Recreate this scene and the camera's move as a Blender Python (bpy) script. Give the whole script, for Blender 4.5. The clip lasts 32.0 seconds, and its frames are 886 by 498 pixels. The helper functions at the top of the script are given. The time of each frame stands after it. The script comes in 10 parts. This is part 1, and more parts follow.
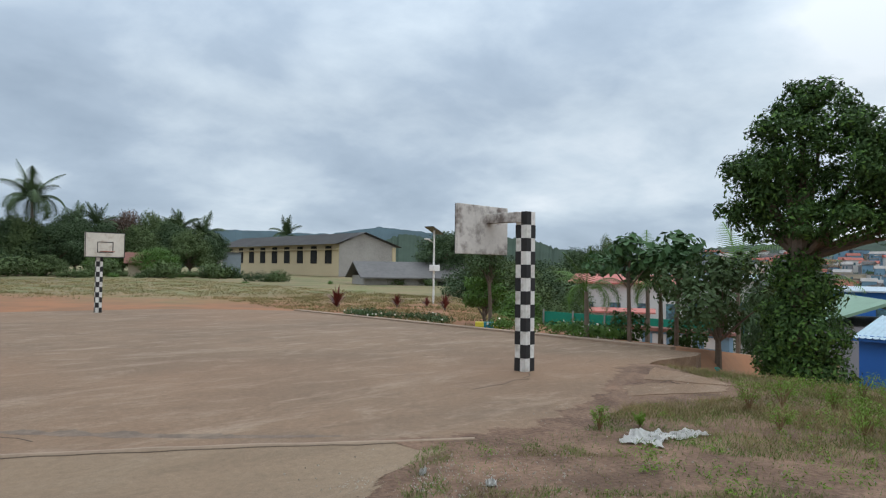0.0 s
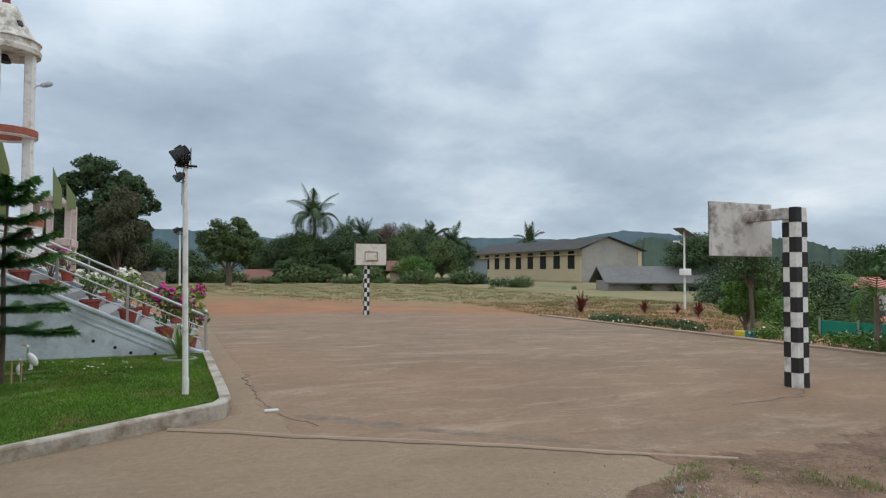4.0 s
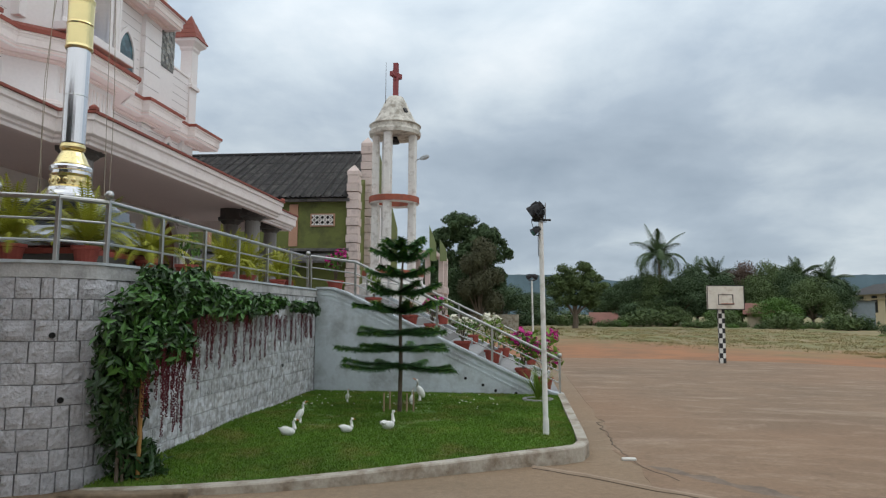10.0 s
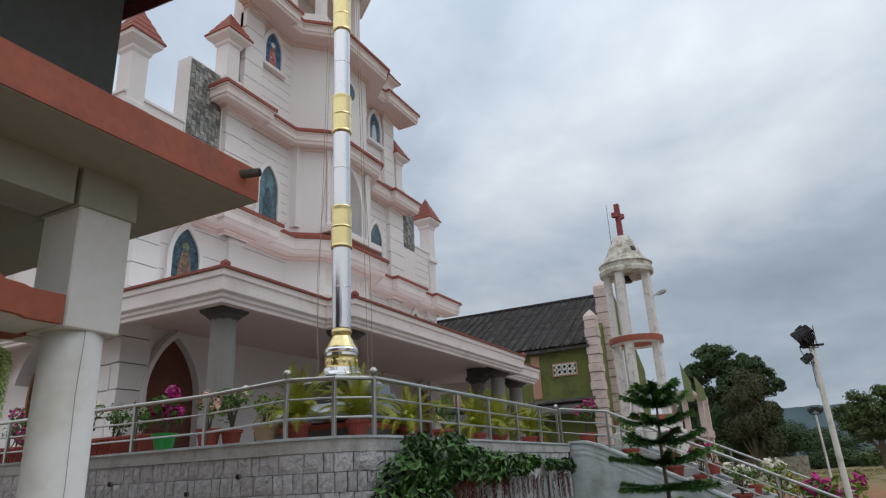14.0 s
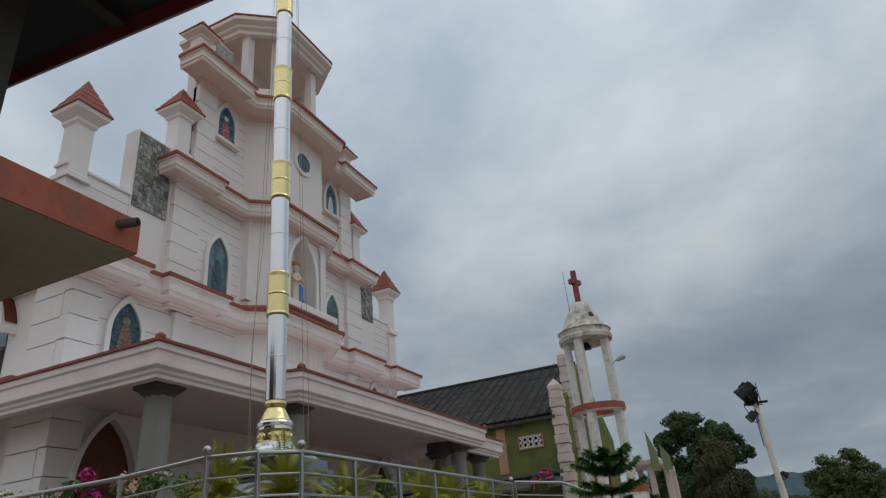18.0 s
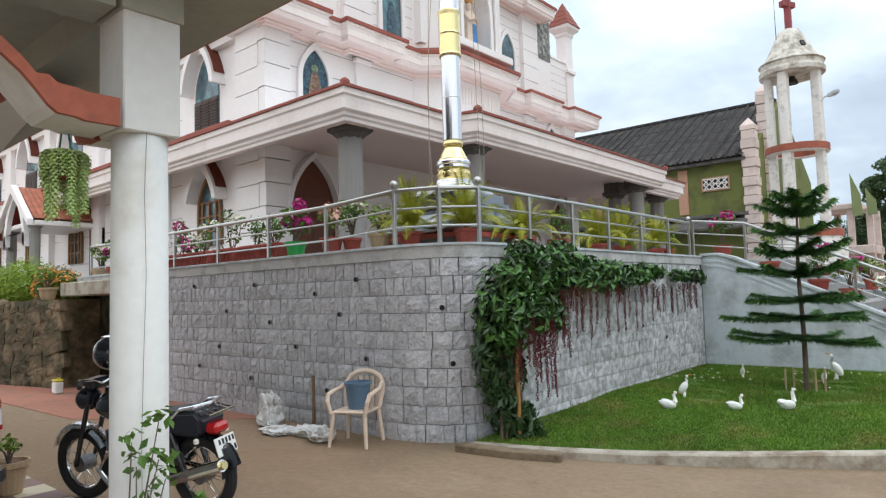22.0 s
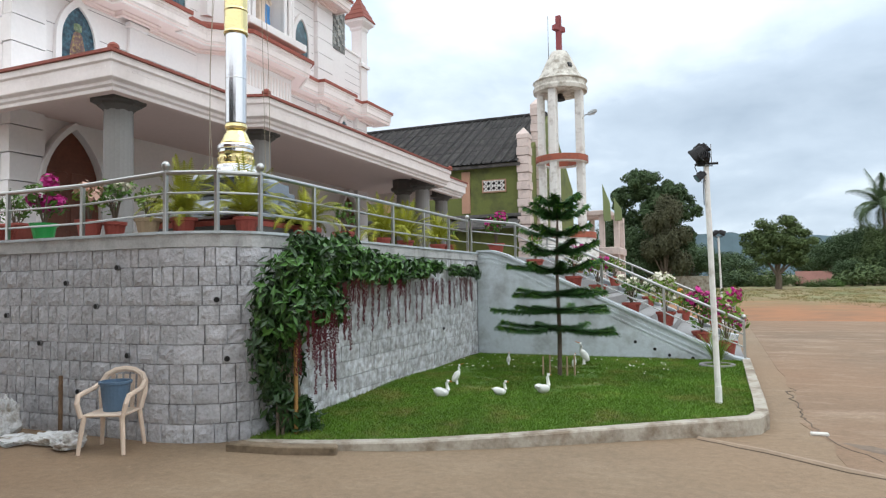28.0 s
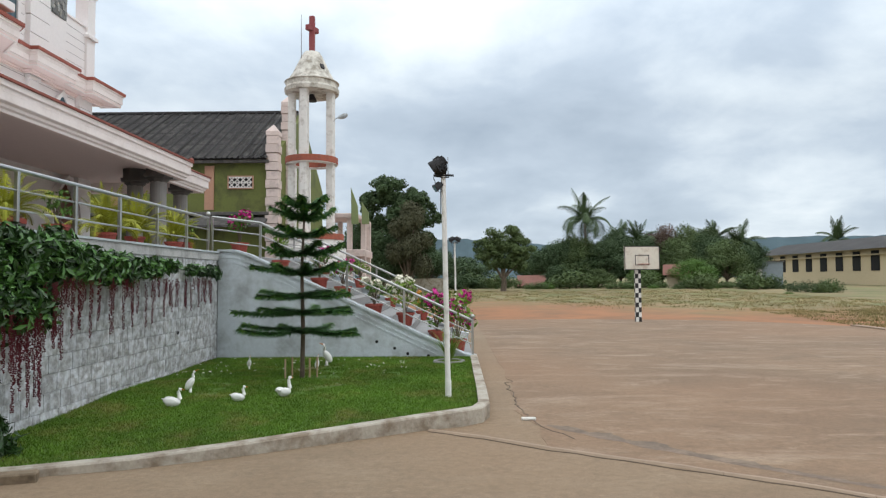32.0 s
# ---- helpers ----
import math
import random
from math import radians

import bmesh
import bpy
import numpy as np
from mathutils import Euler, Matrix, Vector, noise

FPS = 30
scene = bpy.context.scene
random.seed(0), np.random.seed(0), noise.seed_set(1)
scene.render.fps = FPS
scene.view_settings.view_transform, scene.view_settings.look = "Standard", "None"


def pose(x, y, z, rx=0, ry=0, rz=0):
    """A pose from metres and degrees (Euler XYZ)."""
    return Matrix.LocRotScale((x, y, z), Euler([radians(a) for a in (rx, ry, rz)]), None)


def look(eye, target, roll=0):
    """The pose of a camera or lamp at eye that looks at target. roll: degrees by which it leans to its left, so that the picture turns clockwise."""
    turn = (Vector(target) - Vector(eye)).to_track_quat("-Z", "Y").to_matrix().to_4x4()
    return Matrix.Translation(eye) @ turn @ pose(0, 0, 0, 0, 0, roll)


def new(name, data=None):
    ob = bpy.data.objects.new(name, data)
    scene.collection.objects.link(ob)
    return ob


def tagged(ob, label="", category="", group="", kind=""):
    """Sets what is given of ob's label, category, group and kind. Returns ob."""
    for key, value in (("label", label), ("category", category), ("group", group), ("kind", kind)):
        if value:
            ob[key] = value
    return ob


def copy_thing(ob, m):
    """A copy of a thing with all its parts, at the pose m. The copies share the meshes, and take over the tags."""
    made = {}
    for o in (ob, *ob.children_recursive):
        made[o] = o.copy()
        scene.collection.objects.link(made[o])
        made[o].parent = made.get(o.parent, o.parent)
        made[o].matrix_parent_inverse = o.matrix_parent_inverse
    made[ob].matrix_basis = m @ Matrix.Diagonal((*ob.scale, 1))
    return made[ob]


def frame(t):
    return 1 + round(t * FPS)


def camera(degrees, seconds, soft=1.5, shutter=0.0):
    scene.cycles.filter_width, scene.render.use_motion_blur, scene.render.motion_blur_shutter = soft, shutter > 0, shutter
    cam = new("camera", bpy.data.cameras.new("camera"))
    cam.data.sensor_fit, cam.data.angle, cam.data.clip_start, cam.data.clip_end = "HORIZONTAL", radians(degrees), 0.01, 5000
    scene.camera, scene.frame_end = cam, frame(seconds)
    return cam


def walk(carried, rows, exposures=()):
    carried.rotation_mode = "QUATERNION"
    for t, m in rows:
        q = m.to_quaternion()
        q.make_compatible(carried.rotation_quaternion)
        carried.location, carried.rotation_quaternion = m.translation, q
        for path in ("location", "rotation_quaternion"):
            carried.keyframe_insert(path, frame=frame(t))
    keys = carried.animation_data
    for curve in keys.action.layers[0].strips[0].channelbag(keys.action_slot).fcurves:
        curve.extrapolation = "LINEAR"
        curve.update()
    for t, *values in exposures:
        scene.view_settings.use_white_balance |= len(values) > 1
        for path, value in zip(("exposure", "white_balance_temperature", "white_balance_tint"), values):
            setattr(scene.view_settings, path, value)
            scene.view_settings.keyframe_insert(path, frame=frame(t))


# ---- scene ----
cam = camera(68.46, 32.0, soft=1.25)
PATH = [
    (0.0, look((-0.000, 0.000, 1.591), (6.988, 7.146, 1.907), 0.77)),
    (0.5, look((-0.001, 0.004, 1.582), (6.384, 7.698, 1.771), 0.98)),
    (1.0, look((-0.007, -0.023, 1.585), (6.105, 7.886, 1.877), 1.28)),
    (1.5, look((-0.008, -0.021, 1.585), (5.812, 8.107, 1.841), 1.07)),
    (2.0, look((-0.006, -0.019, 1.582), (5.494, 8.327, 1.881), 0.94)),
    (2.5, look((-0.003, 0.001, 1.582), (4.987, 8.660, 1.938), 0.76)),
    (3.0, look((0.002, 0.013, 1.584), (4.647, 8.861, 1.943), 0.44)),
    (3.5, look((0.009, 0.026, 1.581), (4.310, 9.047, 1.931), 0.26)),
    (4.0, look((-0.000, 0.018, 1.584), (3.944, 9.199, 1.951), 0.23)),
    (4.5, look((-0.004, -0.014, 1.585), (3.501, 9.337, 2.103), -0.03)),
    (6.5, look((-0.040, -0.048, 1.622), (1.997, 9.709, 2.428), 0.27)),
    (7.0, look((-0.036, -0.071, 1.632), (1.508, 9.773, 2.473), 0.33)),
    (7.5, look((-0.044, -0.078, 1.635), (1.008, 9.831, 2.474), 0.22)),
    (8.0, look((-0.042, -0.073, 1.638), (0.580, 9.858, 2.628), 0.30)),
    (8.5, look((-0.074, -0.091, 1.639), (-0.002, 9.848, 2.741), 0.71)),
    (9.0, look((-0.089, -0.136, 1.645), (-0.442, 9.801, 2.709), 0.83)),
    (9.5, look((-0.093, -0.129, 1.637), (-0.785, 9.793, 2.668), 0.84)),
    (10.0, look((-0.110, -0.106, 1.634), (-1.208, 9.784, 2.622), 0.41)),
    (10.5, look((-0.144, -0.106, 1.630), (-1.884, 9.701, 2.524), -0.08)),
    (11.0, look((-0.161, -0.119, 1.639), (-2.612, 9.517, 2.707), -0.92)),
    (11.5, look((-0.184, -0.134, 1.631), (-3.378, 9.282, 2.693), 0.73)),
    (12.0, look((-0.193, -0.169, 1.636), (-4.157, 8.958, 2.631), 0.16)),
    (12.5, look((-0.183, -0.171, 1.653), (-4.490, 8.744, 3.056), -0.34)),
    (13.0, look((-0.137, -0.188, 1.650), (-4.612, 8.450, 3.965), -1.26)),
    (13.5, look((-0.117, -0.179, 1.671), (-4.528, 8.339, 4.494), -2.26)),
    (14.0, look((-0.099, -0.189, 1.675), (-4.371, 8.244, 4.934), -2.98)),
    (14.5, look((-0.096, -0.196, 1.680), (-4.014, 8.230, 5.373), -3.33)),
    (16.5, look((-0.047, -0.111, 1.624), (-3.563, 8.314, 5.705), -5.26)),
    (17.0, look((-0.040, 0.074, 1.626), (-3.268, 8.422, 6.085), -5.69)),
    (17.5, look((0.034, 0.129, 1.621), (-3.277, 8.434, 6.101), -6.83)),
    (18.0, look((0.142, 0.205, 1.598), (-3.444, 8.508, 5.865), -5.48)),
    (18.5, look((0.196, 0.266, 1.585), (-4.078, 8.903, 4.256), -5.25)),
    (19.0, look((0.203, 0.294, 1.573), (-4.163, 9.122, 3.305), -6.76)),
    (19.5, look((0.195, 0.261, 1.572), (-4.553, 8.929, 3.095), -4.65)),
    (20.0, look((0.198, 0.258, 1.574), (-4.659, 8.924, 2.721), -3.06)),
    (20.5, look((0.205, 0.255, 1.576), (-4.837, 8.846, 2.460), -2.56)),
    (21.0, look((0.195, 0.259, 1.566), (-5.366, 8.529, 2.392), -2.41)),
    (21.5, look((0.191, 0.262, 1.567), (-5.914, 8.145, 2.330), -2.07)),
    (22.0, look((0.192, 0.258, 1.560), (-6.306, 7.828, 2.239), -1.74)),
    (22.5, look((0.186, 0.252, 1.559), (-6.597, 7.575, 2.163), -1.64)),
    (23.0, look((0.200, 0.245, 1.563), (-6.670, 7.491, 2.110), -1.78)),
    (23.5, look((0.193, 0.245, 1.562), (-6.686, 7.485, 2.065), -1.49)),
    (24.0, look((0.204, 0.240, 1.559), (-6.526, 7.618, 2.082), -1.19)),
    (24.5, look((0.199, 0.245, 1.560), (-6.233, 7.882, 2.112), -1.03)),
    (25.0, look((0.209, 0.248, 1.564), (-5.865, 8.170, 2.154), -1.02)),
    (25.5, look((0.211, 0.245, 1.573), (-5.366, 8.531, 2.063), -1.62)),
    (26.0, look((0.195, 0.254, 1.580), (-4.959, 8.806, 2.129), -1.15)),
    (26.5, look((0.217, 0.292, 1.575), (-4.595, 9.038, 2.157), -1.15)),
    (28.5, look((0.239, 0.323, 1.564), (-3.117, 9.731, 2.050), -0.78)),
    (29.0, look((0.215, 0.318, 1.576), (-2.660, 9.881, 2.121), -0.69)),
    (29.5, look((0.222, 0.316, 1.574), (-2.277, 9.977, 2.218), -0.51)),
    (30.0, look((0.238, 0.321, 1.571), (-1.753, 10.099, 2.230), -0.40)),
    (30.5, look((0.251, 0.334, 1.572), (-1.272, 10.189, 2.325), -0.24)),
    (31.0, look((0.265, 0.304, 1.572), (-0.746, 10.233, 2.203), -0.40)),
    (31.5, look((0.266, 0.313, 1.569), (-0.243, 10.284, 2.119), -0.20)),
    (32.0, look((0.283, 0.321, 1.572), (0.199, 10.310, 2.028), -0.37)),
]
EXPOSURES = [(0.0, 0.0, 6250, 10), (4.0, -0.03, 6350, 10), (7.0, -0.11, 6400, 10), (10.0, -0.10, 6550, 10), (12.0, 0.04, 6700, 11), (13.0, 0.05, 6650, 12), (14.0, -0.36, 6550, 12), (17.0, -0.75, 6550, 9), (18.0, -0.82, 6550, 9), (19.0, -0.1, 6900, 11), (19.5, 0.05, 6850, 11), (21.0, 0.32, 6600, 10), (23.0, 0.62, 6500, 10), (26.5, 0.62, 6450, 9), (29.0, 0.46, 6600, 11), (32.0, 0.3, 6650, 11)]
walk(cam, PATH, EXPOSURES)

# ---- world, sun ----
world = bpy.data.worlds.new("sky")
scene.world = world
world.use_nodes = True
wn, wl = world.node_tree.nodes, world.node_tree.links
wn.clear()


def wnode(kind, **inputs):
    n = wn.new(kind)
    for k, v in inputs.items():
        n.inputs[k.replace("_", " ")].default_value = v
    return n


SUN_EL, SUN_AZ = radians(58), radians(-60)
w_out, w_bg = wn.new("ShaderNodeOutputWorld"), wn.new("ShaderNodeBackground")
w_sky = wn.new("ShaderNodeTexSky")
w_sky.sky_type, w_sky.sun_disc = "NISHITA", False
w_sky.sun_elevation, w_sky.sun_rotation = SUN_EL, SUN_AZ
w_co, w_sep = wn.new("ShaderNodeTexCoord"), wn.new("ShaderNodeSeparateXYZ")
wl.new(w_co.outputs["Generated"], w_sep.inputs[0])
w_h = wn.new("ShaderNodeMath")
w_h.operation = "MAXIMUM"
wl.new(w_sep.outputs["Z"], w_h.inputs[0])
w_h.inputs[1].default_value = 0.0
w_add = wn.new("ShaderNodeMath")
w_add.operation = "ADD"
wl.new(w_h.outputs[0], w_add.inputs[0])
w_add.inputs[1].default_value = 0.34
w_comb = wn.new("ShaderNodeCombineXYZ")
for axis in "XYZ":
    wl.new(w_add.outputs[0], w_comb.inputs[axis])
w_div = wn.new("ShaderNodeVectorMath")
w_div.operation = "DIVIDE"
wl.new(w_co.outputs["Generated"], w_div.inputs[0])
wl.new(w_comb.outputs[0], w_div.inputs[1])
w_n1 = wnode("ShaderNodeTexNoise", Scale=1.25, Detail=8.0, Roughness=0.5, Distortion=0.25)
w_n2 = wnode("ShaderNodeTexNoise", Scale=3.3, Detail=8.0, Roughness=0.55, Distortion=0.2)
for n in (w_n1, w_n2):
    wl.new(w_div.outputs[0], n.inputs["Vector"])
w_mixn = wn.new("ShaderNodeMix")
w_mixn.inputs[0].default_value = 0.3
wl.new(w_n1.outputs["Fac"], w_mixn.inputs[2])
wl.new(w_n2.outputs["Fac"], w_mixn.inputs[3])
w_ramp = wn.new("ShaderNodeValToRGB")
cr = w_ramp.color_ramp
cr.elements[0].position, cr.elements[0].color = 0.30, (0.32, 0.40, 0.49, 1)
cr.elements[1].position, cr.elements[1].color = 0.68, (0.87, 0.925, 0.96, 1)
e = cr.elements.new(0.46)
e.color = (0.46, 0.55, 0.645, 1)
e = cr.elements.new(0.56)
e.color = (0.64, 0.73, 0.80, 1)
# the cloud deck is heavier towards the field
w_dot = wn.new("ShaderNodeVectorMath")
w_dot.operation = "DOT_PRODUCT"
w_dot.inputs[1].default_value = (0.25, 0.90, 0.35)
wl.new(w_co.outputs["Generated"], w_dot.inputs[0])
w_ma = wn.new("ShaderNodeMath")
w_ma.operation = "MULTIPLY_ADD"
wl.new(w_dot.outputs["Value"], w_ma.inputs[0])
w_ma.inputs[1].default_value, w_ma.inputs[2].default_value = -0.25, 0.205
w_tot = wn.new("ShaderNodeMath")
w_tot.operation = "ADD"
wl.new(w_mixn.outputs[0], w_tot.inputs[0])
wl.new(w_ma.outputs[0], w_tot.inputs[1])
wl.new(w_tot.outputs[0], w_ramp.inputs[0])
w_mix = wn.new("ShaderNodeMix")
w_mix.data_type = "RGBA"
w_mix.inputs[0].default_value = 0.93
w_sk = wn.new("ShaderNodeVectorMath")
w_sk.operation = "SCALE"
w_sk.inputs[3].default_value = 0.1
wl.new(w_sky.outputs[0], w_sk.inputs[0])
wl.new(w_sk.outputs[0], w_mix.inputs[6])
wl.new(w_ramp.outputs[0], w_mix.inputs[7])
# an overcast sky is brighter towards the zenith
w_up = wn.new("ShaderNodeMapRange")
w_up.inputs["From Min"].default_value, w_up.inputs["From Max"].default_value = 0.24, 0.75
w_up.inputs["To Min"].default_value, w_up.inputs["To Max"].default_value = 1.0, 1.75
wl.new(w_sep.outputs["Z"], w_up.inputs["Value"])
w_gain = wn.new("ShaderNodeVectorMath")
w_gain.operation = "SCALE"
wl.new(w_mix.outputs[2], w_gain.inputs[0])
wl.new(w_up.outputs[0], w_gain.inputs[3])
wl.new(w_gain.outputs[0], w_bg.inputs["Color"])
w_bg.inputs["Strength"].default_value = 1.0
wl.new(w_bg.outputs[0], w_out.inputs["Surface"])

sun = new("sun", bpy.data.lights.new("sun", "SUN"))
sun.data.energy, sun.data.angle, sun.data.color = 0.5, radians(25), (1.0, 0.96, 0.9)
sun.matrix_world = look((0, 0, 50), (-26 * math.sin(SUN_AZ) * -1, -26 * math.cos(SUN_AZ), 50 - 42))


# ---- materials ----
def material(name, base, rough=0.75, spread=0.15, fine=40.0, coarse=1.2, bump=0.15, metal=0.0, stain=None, stain_amount=0.35, random_value=0.0, coat=0.0, spec=0.4):
    """Base colour varied at two scales, with an optional second (stain) colour and a fine relief."""
    m = bpy.data.materials.new(name)
    m.use_nodes = True
    nt = m.node_tree
    b = nt.nodes["Principled BSDF"]
    b.inputs["Roughness"].default_value = rough
    b.inputs["Metallic"].default_value = metal
    b.inputs["Specular IOR Level"].default_value = spec
    if coat:
        b.inputs["Coat Weight"].default_value = coat
    geo = nt.nodes.new("ShaderNodeNewGeometry")
    big = nt.nodes.new("ShaderNodeTexNoise")
    big.inputs["Scale"].default_value, big.inputs["Detail"].default_value = coarse, 5.0
    small = nt.nodes.new("ShaderNodeTexNoise")
    small.inputs["Scale"].default_value, small.inputs["Detail"].default_value = fine, 4.0
    for n in (big, small):
        nt.links.new(geo.outputs["Position"], n.inputs["Vector"])
    add = nt.nodes.new("ShaderNodeMath")
    add.operation = "ADD"
    nt.links.new(big.outputs["Fac"], add.inputs[0])
    nt.links.new(small.outputs["Fac"], add.inputs[1])
    mr = nt.nodes.new("ShaderNodeMapRange")
    mr.inputs["From Min"].default_value, mr.inputs["From Max"].default_value = 0.6, 1.4
    mr.inputs["To Min"].default_value, mr.inputs["To Max"].default_value = 1 - spread, 1 + spread
    nt.links.new(add.outputs[0], mr.inputs["Value"])
    value = mr.outputs[0]
    if random_value:
        info = nt.nodes.new("ShaderNodeObjectInfo")
        r = nt.nodes.new("ShaderNodeMapRange")
        r.inputs["To Min"].default_value, r.inputs["To Max"].default_value = 1 - random_value, 1 + random_value
        nt.links.new(info.outputs["Random"], r.inputs["Value"])
        mul = nt.nodes.new("ShaderNodeMath")
        mul.operation = "MULTIPLY"
        nt.links.new(value, mul.inputs[0])
        nt.links.new(r.outputs[0], mul.inputs[1])
        value = mul.outputs[0]
    col = nt.nodes.new("ShaderNodeVectorMath")
    col.operation = "SCALE"
    nt.links.new(value, col.inputs[3])
    if stain is None:
        col.inputs[0].default_value = base
    else:
        sn = nt.nodes.new("ShaderNodeTexNoise")
        sn.inputs["Scale"].default_value, sn.inputs["Detail"].default_value, sn.inputs["Roughness"].default_value = coarse * 2.3, 8.0, 0.62
        nt.links.new(geo.outputs["Position"], sn.inputs["Vector"])
        sr = nt.nodes.new("ShaderNodeMapRange")
        sr.inputs["From Min"].default_value, sr.inputs["From Max"].default_value = 0.62 - 0.35 * stain_amount, 0.80 - 0.35 * stain_amount
        nt.links.new(sn.outputs["Fac"], sr.inputs["Value"])
        mx = nt.nodes.new("ShaderNodeMix")
        mx.data_type = "RGBA"
        mx.inputs[6].default_value, mx.inputs[7].default_value = (*base, 1), (*stain, 1)
        nt.links.new(sr.outputs[0], mx.inputs[0])
        nt.links.new(mx.outputs[2], col.inputs[0])
    nt.links.new(col.outputs[0], b.inputs["Base Color"])
    if bump:
        bn = nt.nodes.new("ShaderNodeBump")
        bn.inputs["Strength"].default_value, bn.inputs["Distance"].default_value = bump, 0.02
        nt.links.new(add.outputs[0], bn.inputs["Height"])
        nt.links.new(bn.outputs[0], b.inputs["Normal"])
    return m


M = {}


def worn_concrete(name, base, damp, pale, pale_amount, rough):
    """Brown concrete: wide tonal drift, damp patches, scuffed pale patches and a fine grit."""
    m = bpy.data.materials.new(name)
    m.use_nodes = True
    nt = m.node_tree
    b = nt.nodes["Principled BSDF"]
    b.inputs["Roughness"].default_value = rough
    b.inputs["Specular IOR Level"].default_value = 0.3
    geo = nt.nodes.new("ShaderNodeNewGeometry")

    def fbm(scale, detail, roughness, distortion=0.0, turn=0.0, stretch=(1, 1, 1)):
        mp = nt.nodes.new("ShaderNodeMapping")
        mp.inputs["Rotation"].default_value, mp.inputs["Scale"].default_value = (0, 0, radians(turn)), stretch
        nt.links.new(geo.outputs["Position"], mp.inputs["Vector"])
        n = nt.nodes.new("ShaderNodeTexNoise")
        for k, v in (("Scale", scale), ("Detail", detail), ("Roughness", roughness), ("Distortion", distortion)):
            n.inputs[k].default_value = v
        nt.links.new(mp.outputs[0], n.inputs["Vector"])
        return n.outputs["Fac"]

    def span(value, a, b_, lo, hi):
        r = nt.nodes.new("ShaderNodeMapRange")
        for k, v in (("From Min", a), ("From Max", b_), ("To Min", lo), ("To Max", hi)):
            r.inputs[k].default_value = v
        nt.links.new(value, r.inputs["Value"])
        return r.outputs[0]

    def blend(fac, first, second):
        x = nt.nodes.new("ShaderNodeMix")
        x.data_type = "RGBA"
        nt.links.new(fac, x.inputs[0])
        for i, c in ((6, first), (7, second)):
            if isinstance(c, tuple):
                x.inputs[i].default_value = (*c, 1)
            else:
                nt.links.new(c, x.inputs[i])
        return x.outputs[2]
    col = blend(span(fbm(0.30, 6.0, 0.6, 0.6), 0.38, 0.66, 0.0, 0.6), base, damp)
    col = blend(span(fbm(1.5, 10.0, 0.74, 0.4, 35, (0.7, 1.5, 1)), 0.51, 0.72, 0.0, pale_amount), col, pale)
    col = blend(span(fbm(2.2, 9.0, 0.72, 0.2, -20, (0.8, 1.4, 1)), 0.54, 0.70, 0.0, 0.75), col, damp)
    col = blend(span(fbm(0.75, 9.0, 0.68, 0.5, 12, (0.42, 1.5, 1)), 0.55, 0.68, 0.0, pale_amount * 0.75), col, pale)
    col = blend(span(fbm(0.5, 8.0, 0.66, 0.9, -8, (0.5, 1.3, 1)), 0.56, 0.66, 0.0, 0.55), col, damp)
    col = blend(span(fbm(6.0, 6.0, 0.7), 0.62, 0.72, 0.0, 0.6), col, pale)
    col = blend(span(fbm(0.12, 3.0, 0.5), 0.45, 0.65, 0.0, 0.5), col, (base[0] * 1.12, base[1] * 0.97, base[2] * 0.88))
    grit = nt.nodes.new("ShaderNodeVectorMath")
    grit.operation = "SCALE"
    nt.links.new(col, grit.inputs[0])
    g = fbm(85, 5.0, 0.75)
    rough_ = nt.nodes.new("ShaderNodeMath")
    rough_.operation = "MULTIPLY"
    nt.links.new(span(g, 0.3, 0.7, 0.74, 1.26), rough_.inputs[0])
    nt.links.new(span(fbm(14, 8.0, 0.7), 0.3, 0.7, 0.84, 1.16), rough_.inputs[1])
    nt.links.new(rough_.outputs[0], grit.inputs[3])
    nt.links.new(grit.outputs[0], b.inputs["Base Color"])
    bn = nt.nodes.new("ShaderNodeBump")
    bn.inputs["Strength"].default_value, bn.inputs["Distance"].default_value = 0.4, 0.01
    nt.links.new(g, bn.inputs["Height"])
    nt.links.new(bn.outputs[0], b.inputs["Normal"])
    return m


M["court"] = worn_concrete("court_concrete", (0.238, 0.160, 0.104), (0.152, 0.104, 0.070), (0.37, 0.285, 0.208), 0.75, 0.9)
M["drive"] = worn_concrete("drive_concrete", (0.250, 0.180, 0.117), (0.178, 0.127, 0.083), (0.32, 0.250, 0.175), 0.5, 0.85)
M["dirt"] = material("brown_earth", (0.208, 0.128, 0.084), 0.95, 0.5, 22, 0.9, 1.0, stain=(0.132, 0.078, 0.050), stain_amount=0.6)
M["field"] = material("dry_field", (0.31, 0.25, 0.12), 0.95, 0.25, 6, 0.08, 0.4, stain=(0.36, 0.21, 0.12), stain_amount=0.3)
M["lawn"] = material("lawn_soil", (0.080, 0.150, 0.022), 0.95, 0.3, 25, 0.8, 0.4, stain=(0.17, 0.125, 0.055), stain_amount=0.3)
M["kerb"] = material("kerb_concrete", (0.40, 0.36, 0.30), 0.85, 0.2, 30, 1.5, 0.3, stain=(0.21, 0.165, 0.12), stain_amount=0.5)
M["stone"] = material("grey_stone_block", (0.475, 0.475, 0.50), 0.85, 0.24, 34, 7.0, 0.8, stain=(0.34, 0.335, 0.34), stain_amount=0.35, random_value=0.10)
M["mortar"] = material("wall_mortar", (0.46, 0.46, 0.455), 0.9, 0.2, 40, 1.5, 0.25, stain=(0.30, 0.295, 0.29), stain_amount=0.4)
